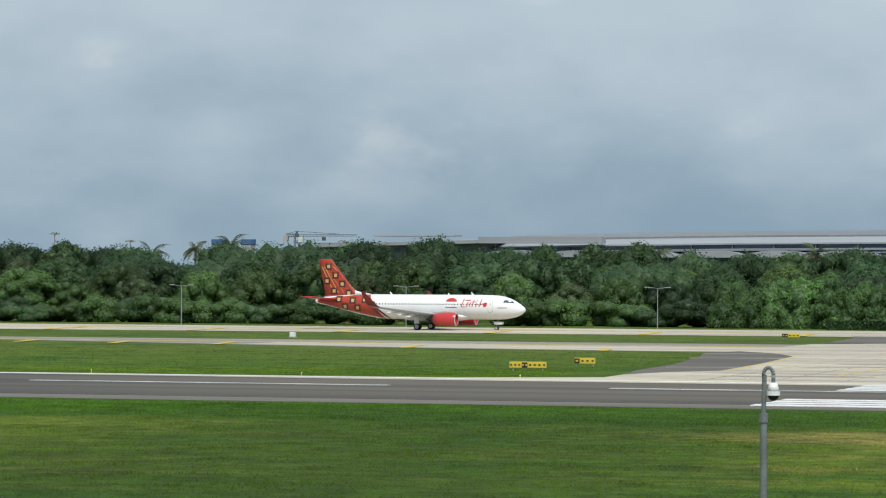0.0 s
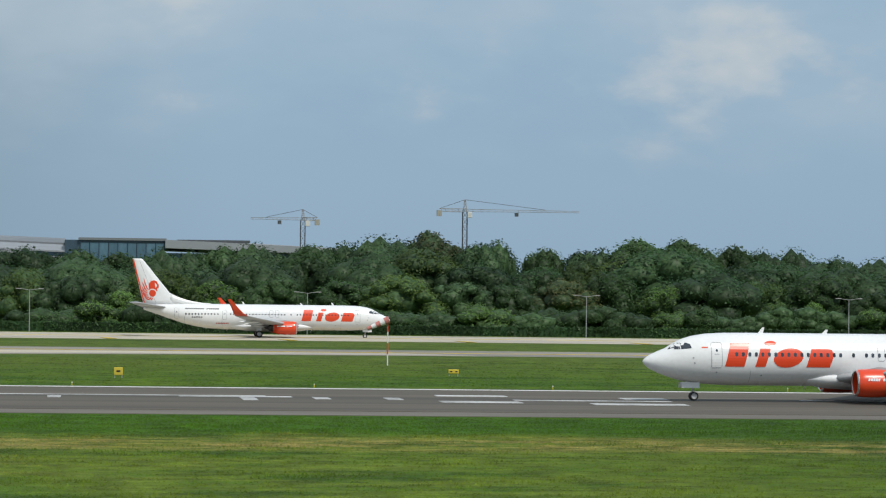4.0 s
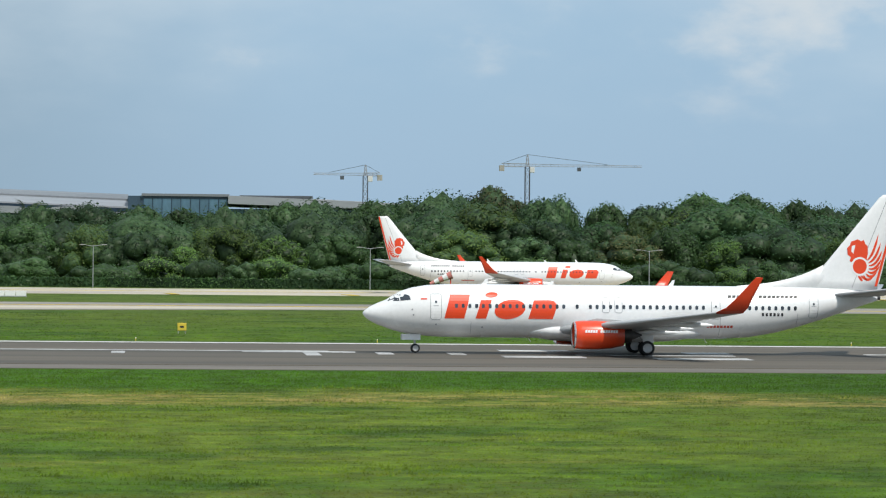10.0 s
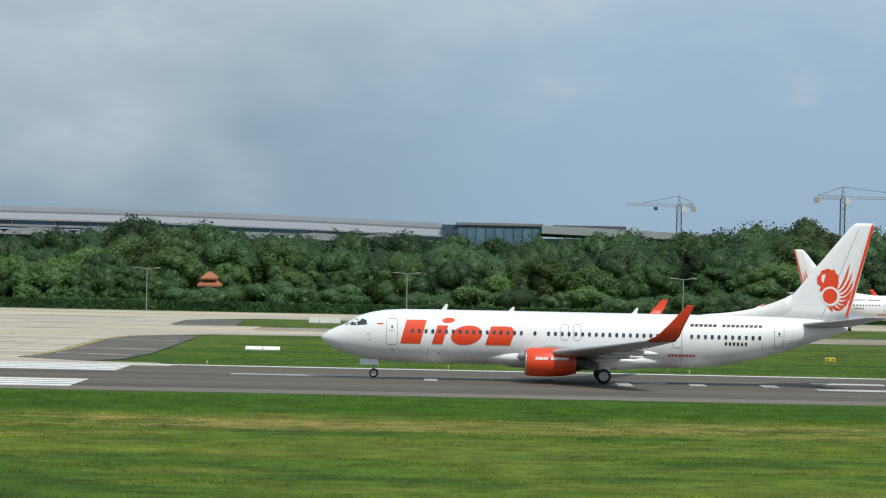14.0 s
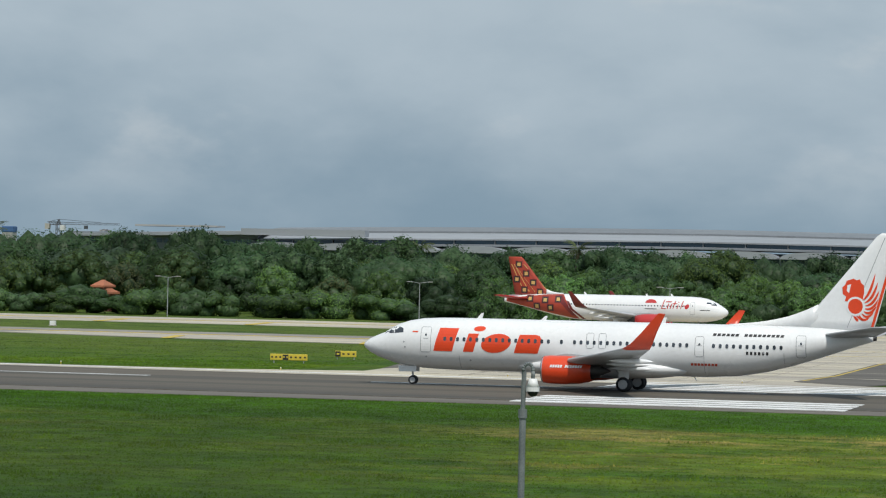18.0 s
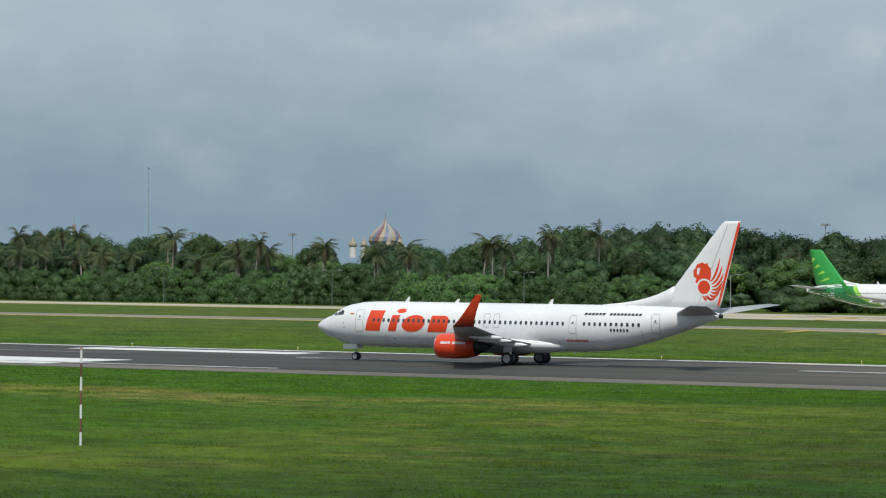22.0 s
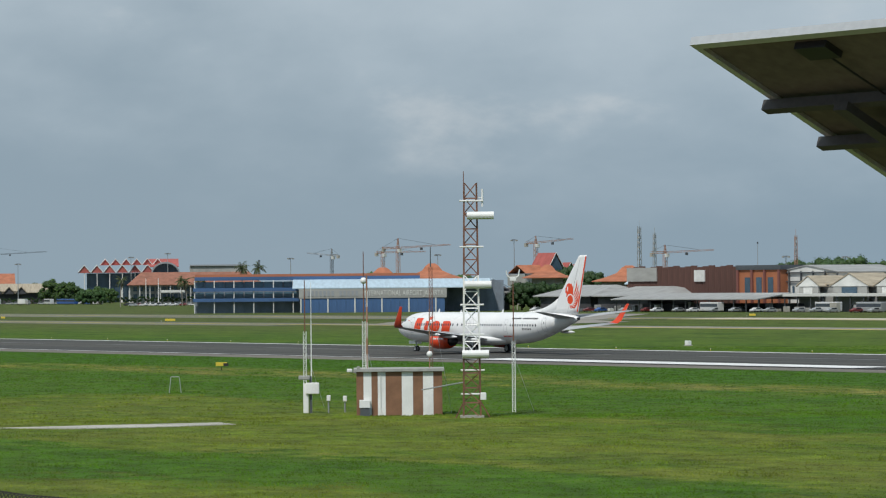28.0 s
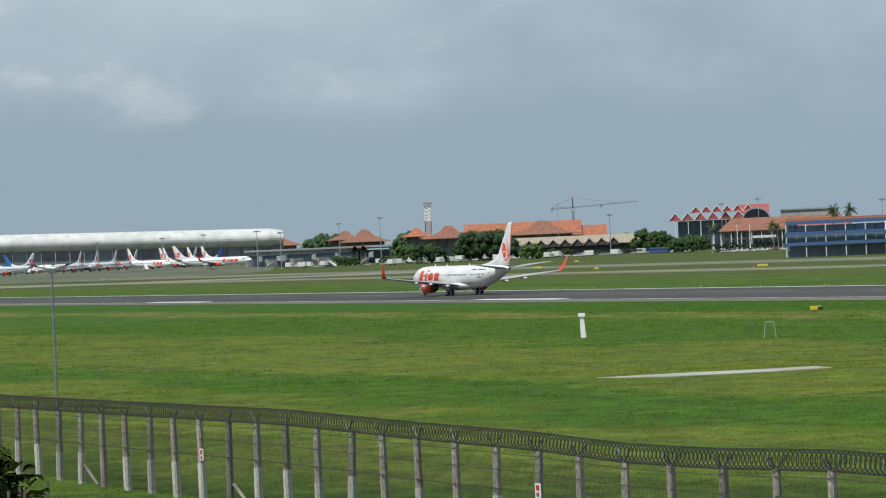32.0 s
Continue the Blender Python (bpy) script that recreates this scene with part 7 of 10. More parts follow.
APRON_Z = 2.5


def far_west():
    FACING["on"] = True
    k = 1.42     # this group stands further along the same lines of sight

    def S(v):
        return v * k

    def Z(v):
        return EYE_H + (v - EYE_H) * k
    # gabled terminal with stepped red roofs
    y = 720 * k
    t = building("stepped_gable_terminal", "terminal with a row of small red gables on white columns", S(-1306), S(-1236), y, y + 60, Z(14.8), M["glass_far"], category="terminal")
    for i in range(7):
        x = S(-1308) + i * S(66) / 6
        part("gable_roof", gable_roof(x - 7.7, x + 7.7, y - 8, y + 30, Z(15.2), Z(18.2), "y", 0.2), M["roof_red"], t)
        part("gable_front", gable_wall(x - 7.2, x + 7.2, y - 7.8, Z(15.0), Z(18.0)), M["roof_red"], t)
        for sg in (-1, 1):
            part("white_verge", tube(bmesh.new(), (x, y - 8.6, Z(18.3)), (x + sg * 7.7, y - 8.6, Z(15.2)), 0.35, n=4), M["wall_white"], t)
        piece("column", t, M["wall_white"], x, y - 7, -0.5, 0.9, 0.9, Z(15.2) + 0.5)
    for i in range(6):
        x = S(-1290) + i * S(46) / 5
        part("upper_gable", gable_roof(x - 6.4, x + 6.4, y + 12, y + 50, Z(18.4), Z(20.9), "y", 0.2), M["roof_red"], t)
        part("gable_front", gable_wall(x - 6.0, x + 6.0, y + 12.2, Z(18.3), Z(20.7)), M["roof_red"], t)
        for sg in (-1, 1):
            part("white_verge", tube(bmesh.new(), (x, y + 11, Z(21)), (x + sg * 6.4, y + 11, Z(18.4)), 0.35, n=4), M["wall_white"], t)
    part("side_roof", gable_roof(S(-1252), S(-1226), y + 5, y + 50, Z(17.6), Z(21.0), "x", 0.5), M["roof_red"], t)
    # arch hall
    a = thing("arched_hall", label="hall with a grey barrel roof and dark glazed end", category="hall")
    cx, w = S(-1238), S(12)
    prof = [(cx + w * math.cos(radians(q)), Z(14.2) + (Z(19.3) - Z(14.2)) * math.sin(radians(q))) for q in range(0, 181, 15)]
    inner = [(cx + w * 0.9 * math.cos(radians(q)), Z(14.2) + (Z(19.3) - Z(14.2)) * 0.86 * math.sin(radians(q))) for q in range(180, -1, -15)]
    part("barrel_roof", rings(bmesh.new(), [[(u, y - 20, v) for u, v in prof + inner], [(u, y + 30, v) for u, v in prof + inner]]), M["metal_roof"], a)
    part("end_glazing", rings(bmesh.new(), [[(u, y - 12, v) for u, v in inner], [(u, y - 11, v) for u, v in inner]]), M["glass_far"], a)
    part("base_wall", boxes((cx - w, cx + w, y - 18, y + 30, -0.5, Z(14.3))), M["wall_dark"], a)
    face_field(a, cx - w, cx + w, y)
    g = building("grey_flat_hall", "grey flat-roofed hall behind the terminal", S(-1243), S(-1196), 735 * k, 735 * k + 40, Z(17.4), M["wall_grey"], category="hall")
    piece("roof_edge", g, M["metal_roof"], S(-1219.5), 735 * k + 20, Z(17.4), S(47), 43, 0.8)
    # orange roofed arrivals hall on columns
    y = 690 * k
    o = building("arrivals_hall", "long hall with orange tiled roof over white columns", S(-1225), S(-1120), y + 8, y + 40, Z(9.6), M["wall_grey"], category="hall")
    part("roof", hip_roof(S(-1225), S(-1120), y, y + 44, Z(9.7), Z(14.7), 0.8, 1.5), M["roof_brown"], o)
    for i in range(14):
        piece("column", o, M["wall_white"], S(-1224) + i * S(104) / 13, y + 0.5, -0.5, 0.9, 0.9, Z(9.7) + 0.5)
    window_rows(o, S(-1222), S(-1122), y + 8, (2.0, 6.2), 22, 4.2, 2.6, M["glass_far"])
    piece("porch", o, M["wall_white"], S(-1190), y - 6, 5.4, 26, 8, 1.4)
    for i in range(5):
        f = thing("flagpole", S(-1205) + i * 14, y - 22, -0.5, 0, "tall white flagpole before the hall", "flagpole", "flagpoles")
        part("pole", tubes(((0, 0, 0), (0, 0, Z(12.5)), 0.35, 0.18), n=6), M["white_paint"], f)
        part("footing", boxes((-0.8, 0.8, -0.8, 0.8, 0, 0.5)), M["concrete_old"], f)
    # long orange roofs
    y = 680 * k
    L = building("long_orange_hall", "very long hall with sweeping orange tiled roof", S(-1440), S(-1296), y, y + 70, Z(11.2), M["wall_grey"], category="terminal")
    part("roof", gable_roof(S(-1440), S(-1322), y - 4, y + 74, Z(11.4), Z(18.0), "x", 2.0), M["roof_orange"], L)
    part("wing_roof", gable_roof(S(-1322), S(-1296), y - 2, y + 60, Z(10.8), Z(15.4), "x", 2.0), M["roof_orange"], L)
    for x0, x1, z0, z1, yy, m in ((-1637, -1571, 12.5, 18.6, 650, "roof_brown"), (-1525, -1461, 12.4, 18.4, 650, "roof_brown"), (-1427, -1366, 12.2, 17.9, 650, "roof_brown"), (-1328, -1254, 12.0, 17.8, 645, "roof_brown"),
                                  (-1612, -1560, 14.0, 18.6, 680, "roof_brown"), (-1540, -1500, 14.0, 18.3, 690, "roof_orange"), (-1478, -1440, 13.2, 17.9, 680, "roof_orange"), (-1478, -1416, 13.0, 16.4, 672, "roof_orange")):
        q = building("tiered_roof_pavilion", "pavilion with steep tiered brown tiled roof", S(x0 + 8), S(x1 - 8), yy * k, yy * k + 30, Z(z0), M["dim_bay"], category="pavilion", group="tiered pavilions")
        part("roof", joglo_roof(S(x0), S(x1), yy * k - 10, yy * k + 40, Z(z0), Z(z1)), M[m], q)
    # market halls with sawtooth gables
    y = 640 * k
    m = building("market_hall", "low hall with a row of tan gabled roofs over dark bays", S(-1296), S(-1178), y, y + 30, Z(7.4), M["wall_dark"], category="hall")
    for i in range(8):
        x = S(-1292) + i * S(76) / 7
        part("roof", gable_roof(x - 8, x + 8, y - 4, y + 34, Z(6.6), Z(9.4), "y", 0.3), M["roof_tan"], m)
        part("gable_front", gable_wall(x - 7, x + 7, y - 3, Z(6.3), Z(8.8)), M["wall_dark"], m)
    part("long_roof", gable_roof(S(-1330), S(-1180), y + 6, y + 40, Z(7.6), Z(10.6), "x", 1.0), M["roof_tan"], m)
    part("end_roof", gable_roof(S(-1212), S(-1178), y - 2, y + 34, Z(7.0), Z(10.2), "x", 1.0), M["roof_tan"], m)
    # grey pier with jet bridges
    y = 600 * k
    p = building("grey_pier", "long grey two-storey pier with strip windows", S(-1519), S(-1345), y, y + 30, Z(9.6), M["wall_grey"], category="terminal")
    piece("roof", p, M["roof_grey"], S(-1432), y + 14, Z(9.6), S(176), 36, 1.2)
    piece("window_band", p, M["glass_far"], S(-1432), y - 0.3, Z(6.0), S(170), 0.5, 2.4)
    for i in range(28):
        piece("lower_bay", p, (M["dim_bay"], M["wall_grey"], M["glass_far"], M["dim_bay"], M["wall_dark"])[i * 7 % 5], S(-1516) + (i + 0.5) * S(6), y - 0.4, -0.5, S(5.8), 0.4, 5.2)
    for u, ln, turn in ((-1500, 16, -12), (-1478, 26, 18), (-1471, 14, -20), (-1438, 22, 8), (-1409, 18, -15), (-1371, 24, 14)):
        o = piece("jet_bridge", p, M["roof_white"], S(u), y - ln / 2, 3.6, 3.4, ln, 3.0)
        o.rotation_euler.z = radians(turn)
        piece("bridge_leg", p, M["dark_steel"], S(u) - 0.6 * turn / 20 * ln / 3, y - ln + 4, -0.5, 1.0, 1.0, 4.2)
        piece("bridge_head", p, M["wall_grey"], S(u) + ln / 2 * math.sin(radians(turn)), y - ln - 1, 3.2, 5.0, 4.0, 3.8)
    for u in (-1393, -1383):
        part("gable_roof", gable_roof(S(u), S(u + 8.5), y - 14, y + 8, Z(8.6), Z(11.0), "y"), M["roof_brown"], p)
        piece("gable_bay", p, M["wall_dark"], S(u + 4.25), y - 4, -0.5, S(7.4), 14, Z(8.6) + 0.4)
    piece("canopy", p, M["roof_white"], S(-1361), y - 6, Z(8.4), S(26), 16, 0.8)
    # white tube terminal
    t = thing("tube_terminal", label="very long white tubular terminal over dark glazing", category="terminal")
    p0, p1, r = Vector((-2239.7, 597.3, 24.35)), Vector((-2147.1, 873.5, 19.02)), 6.6
    d = (p1 - p0).normalized()
    back = Vector((-d.y, d.x, 0))
    n, long = 30, (p1 - p0).length
    for i in range(n):
        rs = []
        for q in (i, i + 0.995):
            c = p0 + d * (long * q / n)
            e = 0.8 if q > n - 0.1 else 1.0
            rs.append([c + back * (13.4 * e * math.cos(6.28318 * j / 28)) + Vector((0, 0, r * e * math.sin(6.28318 * j / 28))) for j in range(28)])
        part("shell_panel", rings(bmesh.new(), rs), M["wall_white"], t)
        c = p0 + d * (long * (i + 0.5) / n)
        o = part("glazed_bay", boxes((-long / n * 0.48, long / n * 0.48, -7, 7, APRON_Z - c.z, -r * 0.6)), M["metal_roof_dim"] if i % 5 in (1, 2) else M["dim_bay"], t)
        o.matrix_basis = Matrix.Translation(c) @ Matrix.Rotation(math.atan2(d.y, d.x), 4, "Z")


far_west()


# ---- parked airliners, cars, buses, lamp masts ----
def far_apron():
    """The apron beyond lies higher than the field, behind a low bank."""
    def at(az, D, z):
        return (D * math.sin(radians(az)), D * math.cos(radians(az)), z)
    bm = bmesh.new()
    az = [-77 + 0.5 * i for i in range(19)]
    rows = [[bm.verts.new(at(a, D, z if a < -69.4 else -0.6 + (z + 0.6) * max(0.0, (-68.0 - a) / 1.4))) for a in az] for D, z in ((1640, -0.6), (1820, APRON_Z - 0.6), (1826, APRON_Z), (2700, APRON_Z))]
    for p, q in zip(rows, rows[1:]):
        for i in range(len(az) - 1):
            bm.faces.new((p[i], p[i + 1], q[i + 1], q[i]))
    tagged(link("far_apron", bm, M["far_field"]), "dull olive apron edge on a low bank beyond the field", "apron", kind="structure")


far_apron()


def parked_jets():
    src = make_orange_jet("parked_jet", "white airliner with orange-red tail emblem parked on the apron", False, "parked airliners")

    def stand(az, D, side, turn):
        """A jet whose fin stands at a bearing, its nose to one side of the line of sight and turned a little to the field."""
        a, t, D = radians(az), radians(turn + 26), D * 1.22
        hx, hy = side * math.cos(a) * math.cos(t) - math.sin(a) * math.sin(t), -side * math.sin(a) * math.cos(t) - math.cos(a) * math.sin(t)
        return pose(D * math.sin(a) + 34.5 * hx, D * math.cos(a) + 34.5 * hy, APRON_Z + 0.02, 0, 0, math.degrees(math.atan2(hy, hx)))
    spots = ((-72.12, 1575, -1, 12), (-71.30, 1640, -1, 40), (-71.02, 1660, -1, 42), (-70.70, 1650, -1, 40), (-70.45, 1590, 1, 28), (-70.36, 1710, -1, 35), (-69.92, 1700, 1, 30), (-69.86, 1640, 1, 35),
             (-69.65, 1500, 1, -22), (-69.45, 1690, 1, 30), (-69.35, 1740, -1, 40), (-69.20, 1720, 1, 15), (-73.0, 1620, -1, 35), (-73.5, 1660, -1, 40))
    for i, q in enumerate(spots):
        m = stand(*q)
        if i == 0:
            src.matrix_basis = m
        else:
            copy_thing(src, m)
    J = NARROW_LONG
    for q in ((-72.52, 1690, 1, 15), (-72.75, 1720, 1, 25), (-68.92, 1730, -1, 25)):
        jet, fus, fin = make_jet("blue_tail_jet", J, M["jet_white"], M["jet_grey"], M["jet_white"], M["blue"], M["blue"], "white airliner with a blue tail parked on the apron", False, "parked airliners")
        jet.matrix_basis = stand(*q)


parked_jets()


def car_mesh(parent, body):
    prof = ((-2.1, 0.35), (-2.15, 0.75), (-1.9, 0.95), (-1.1, 1.02), (-0.55, 1.45), (0.95, 1.48), (1.65, 1.05), (2.1, 0.95), (2.12, 0.4))
    w = 0.84
    part("body", rings(bmesh.new(), [[(x, -w, z) for x, z in prof], [(x, w, z) for x, z in prof]]), body, parent)
    part("side_glass", boxes((-0.75, 1.2, -w - 0.015, w + 0.015, 1.03, 1.38)), M["glass"], parent)
    for x in (-1.35, 1.3):
        for y in (-w + 0.08, w - 0.08):
            t = part("wheel", wheel_mesh(0.33, 0.22), M["tyre"], parent)
            t.location = (x, y, 0.33)


def park_cars():
    rng = np.random.default_rng(17)
    paints = [mat("car_white", (0.55, 0.55, 0.55), 0.3, var=0.03), mat("car_silver", (0.42, 0.43, 0.44), 0.3, metal=0.4, var=0.03), mat("car_black", (0.03, 0.03, 0.035), 0.3, var=0.05),
              mat("car_red", (0.16, 0.03, 0.03), 0.3, var=0.05), mat("car_blue", (0.04, 0.1, 0.3), 0.3, var=0.05)]
    names = ("white", "silver", "black", "red", "blue")
    src, used = [], set()
    for p, nm in zip(paints, names):
        c = thing("parked_car", label=nm + " car parked in a row before the sheds", category="car", group="parked cars")
        car_mesh(c, p)
        src.append(c)
    spots = [(-900 + 4.6 * i + rng.normal() * 0.5, 664 + 4 * rng.random(), 90) for i in range(0, 40, 2)] + [((-1860 - 40 * q) * math.sin(radians(b)), (1860 + 40 * q) * math.cos(radians(b)), b - 10) for b, q in zip(67.4 - 6.6 * rng.random(46) ** 0.8, rng.random(46))] \
        + [(-(1625 + 38 * (i % 2)) * math.sin(radians(59.35 + 0.085 * i)), (1625 + 38 * (i % 2)) * math.cos(radians(59.35 + 0.085 * i)), 30) for i in range(14)]
    for i, (x, y, a) in enumerate(spots):
        k = i if i < 5 else int(rng.choice(5, p=(0.36, 0.36, 0.22, 0.03, 0.03)))
        m = pose(float(x), float(y), -0.5, 0, 0, a + float(rng.normal()) * 6)
        if k not in used:
            used.add(k)
            src[k].matrix_basis = m
        else:
            copy_thing(src[k], m)
    # buses and trucks
    for i, (x, y, mm, nm) in enumerate(((-1640, 880, paints[0], "white"), (-1627, 882, paints[4], "blue"), (-1614, 880, paints[4], "blue"), (-1601, 883, paints[4], "blue"), (-1588, 881, paints[0], "white"),
                                        (-762, 672, paints[0], "white"), (-741, 670, paints[1], "silver"), (-812, 668, paints[0], "white"))):
        b = thing("parked_bus", x, y, -0.5, float(rng.normal()) * 8, nm + " bus parked beside the hall", "bus", "parked buses")
        part("body", boxes((-5, 5, -1.25, 1.25, 0.35, 3.1), bevel=0.15), mm, b)
        part("window_band", boxes((-4.7, 4.9, -1.27, 1.27, 1.6, 2.6), bevel=0.02), M["glass"], b)
        for wx in (-3.2, 3.0):
            for wy in (-1.1, 1.1):
                t = part("wheel", wheel_mesh(0.48, 0.3), M["tyre"], b)
                t.location = (wx, wy, 0.48)
    # stacked crates and sheets along the sheds
    for i in range(64):
        x, y = -905 + 5.1 * i + rng.normal(), 671 + 5 * rng.random()
        w, h = 1.2 + 2.6 * rng.random() ** 2, 0.9 + 2.2 * rng.random() ** 1.5
        m = (M["wall_white"], M["wall_grey"], M["roof_grey"], M["wall_brick"], M["roof_tan"], M["concrete_old"], M["wall_grey"], M["dim_bay"])[int(rng.integers(8))]
        bm = boxes((-w / 2, w / 2, -0.8, 0.8, 0.14, h), bevel=0.04)
        for u in (-0.42, 0.0, 0.42):
            box(bm, u * w - 0.08, u * w + 0.08, -0.8, 0.8, 0, 0.14)
        c = tagged(link("cargo_crate", bm, m), "weathered cargo crate on a pallet before the sheds", "crate", "cargo crates")
        c.matrix_basis = pose(float(x), float(y), -0.5, 0, 0, float(rng.normal() * 8))


park_cars()


def service_vehicles():
    """White trucks, stairs and carts along the foot of the pier."""
    rng = np.random.default_rng(19)

    def truck():
        t = thing("service_truck", label="white box truck standing on the apron by the pier", category="truck", group="apron service trucks")
        part("cargo_box", boxes((-3.4, 1.4, -1.2, 1.2, 0.9, 3.4), bevel=0.08), M["wall_white"], t)
        cab = rings(bmesh.new(), [[(a, b, c) for a, c in ((1.5, 0.6), (3.3, 0.6), (3.35, 1.5), (2.9, 2.5), (1.5, 2.6))] for b in (-1.1, 1.1)])
        part("cab", cab, M["wall_grey"], t)
        part("windscreen", boxes((2.7, 3.12, -0.95, 0.95, 1.6, 2.3)), M["glass"], t)
        for wx in (-2.4, 2.3):
            for wy in (-1.0, 1.0):
                part("wheel", wheel_mesh(0.45, 0.28), M["tyre"], t).location = (wx, wy, 0.45)
        return t

    def stairs():
        t = thing("boarding_stairs", label="white wheeled boarding stairs standing on the apron", category="stairs", group="boarding stairs")
        part("flight", rings(bmesh.new(), [[(a, b, c) for a, c in ((-4, 0.7), (-3.4, 0.7), (2.0, 3.4), (3.6, 3.4), (3.6, 3.7), (1.8, 3.7))] for b in (-0.9, 0.9)]), M["wall_white"], t)
        part("chassis", boxes((-4, 2.6, -0.9, 0.9, 0.35, 0.7)), M["wall_grey"], t)
        part("leg", tubes(((2.2, -0.7, 0.6), (2.9, -0.7, 3.4), 0.12), ((2.2, 0.7, 0.6), (2.9, 0.7, 3.4), 0.12), n=6), M["wall_grey"], t)
        for sy in (-0.92, 0.92):
            part("handrail", tubes(((-3.7, sy, 1.7), (2.0, sy, 4.6), 0.05), ((2.0, sy, 4.6), (3.6, sy, 4.6), 0.05), ((3.6, sy, 4.6), (3.6, sy, 3.6), 0.05), n=5), M["wall_white"], t)
        for wx in (-2.9, 1.8):
            part("wheel", wheel_mesh(0.35, 0.25), M["tyre"], t).location = (wx, 0.0, 0.35)
        return t
    for make, turns in ((truck, ((-67.75, 1960), (-67.58, 1930), (-67.42, 1945), (-67.2, 1950), (-66.9, 1960), (-66.72, 1935), (-66.2, 1950), (-65.7, 1900), (-65.35, 1900), (-64.9, 1890), (-64.4, 1880), (-63.9, 1885), (-63.2, 1870), (-66.05, 1800), (-65.9, 1815), (-65.52, 1800), (-65.2, 1790), (-65.05, 1805), (-64.2, 1800), (-63.6, 1790), (-63.35, 1800), (-62.7, 1790), (-62.2, 1800))),
                        (stairs, ((-68.1, 1940), (-67.05, 1900), (-66.5, 1945), (-70.2, 1830)))):
        src = make()
        for i, (az, D) in enumerate(turns):
            x, y = D * math.sin(radians(az)), D * math.cos(radians(az))
            z = -0.5 if az > -68.1 else -0.6 + (APRON_Z + 0.6) * min(1.0, (-68.0 - az) / 1.4)
            m = pose(x, y, z, 0, 0, float(25 + 180 * (i % 2) + rng.normal() * 22))
            if i == 0:
                src.matrix_basis = m
            else:
                copy_thing(src, m)


service_vehicles()


def light_mast(x, y, top, name="floodlight_mast", base=-0.5):
    t = thing(name, x, y, base, 0, "tall thin floodlight mast with a ring of lamps", "light mast", "floodlight masts")
    part("mast", tubes(((0, 0, 0), (0, 0, top - base), 0.35, 0.16), n=6), M["steel"], t)
    part("lamp_ring", tubes(((0, 0, top - base - 0.3), (0, 0, top - base + 0.1), 1.3, 1.0), n=8), M["dark_steel"], t)
    for i in range(4):
        part("floodlight", boxes((1.6 * math.cos(i * 1.57) - 0.35, 1.6 * math.cos(i * 1.57) + 0.35, 1.6 * math.sin(i * 1.57) - 0.3, 1.6 * math.sin(i * 1.57) + 0.3, top - base - 0.7, top - base - 0.1)), M["wall_grey"], t)


for az, el, Y in ((-25.04, 0.58, 1150), (-23.87, 0.66, 1150), (-59.78, 0.56, 1010), (-60.4, 0.5, 1020), (-19.0, 0.55, 1150), (-21.4, 0.52, 1150), (-22.6, 0.54, 1150), (-53.9, 0.74, 900), (-28.4, 0.45, 1100), (-32.9, 0.42, 1100), (-33.4, 0.44, 1100),
                  (-34.6, 0.42, 1100), (-62.3, 0.40, 900), (-66.2, 0.52, 850), (-66.9, 0.45, 850), (-67.9, 0.34, 700), (-68.3, 0.38, 700), (-69.2, 0.36, 700), (-69.9, 0.33, 700), (-71.0, 0.3, 700), (-49.3, 0.42, 900), (-48.3, 0.40, 900), (-44.9, 0.42, 800), (-55.2, 0.5, 900), (-57.7, 0.46, 900)):
    light_mast(Y * math.tan(radians(az)), Y, EYE_H + Y / math.cos(radians(az)) * math.tan(radians(el)))


def radio_mast(x, y, top, w, col, label):
    t = thing("radio_mast", x, y, -0.5, 0, label, "radio mast", "radio masts")
    part("lattice", lattice(bmesh.new(), (0, 0, 0), (0, 0, top + 0.5), w * 0.8, int(top / (w * 1.6)) + 2, w * 0.06, w * 0.45), col, t)
    for i in range(4):
        part("aerial_drum", tubes(((w * 0.3, -w * 0.4, top * (0.74 + 0.065 * i)), (w * 0.5, -w * 0.6, top * (0.74 + 0.065 * i)), w * 0.2), n=8), M["wall_grey"], t)
    part("spike", tubes(((0, 0, top), (0, 0, top + 3), 0.08), n=4), col, t)


for a in ((-1142.6, 900, 33.0, 2.2), (-1132.1, 900, 30.0, 1.9)):
    radio_mast(*a, M["steel"], "grey lattice radio mast hung with aerial drums")
for a in ((-668.3, 900, 19.5, 1.6), (-1040.1, 900, 27.4, 1.6)):
    radio_mast(*a, M["crane_red"], "red and white lattice radio mast among the roofs")
for x, y, top in ((-851, 1200, 47.6), (-842, 1000, 38), (-1780, 900, 30), (-1005, 850, 24)):
    t = thing("thin_aerial", x, y, -0.5, 0, "very thin guyed aerial mast against the sky", "aerial", "thin aerials")
    part("pole", tubes(((0, 0, 0), (0, 0, top), 0.22, 0.1), n=5), M["steel"], t)
    part("tip", tubes(((0, 0, top), (0, 0, top + 0.8), 0.3, 0.3), n=5), M["dark_steel"], t)


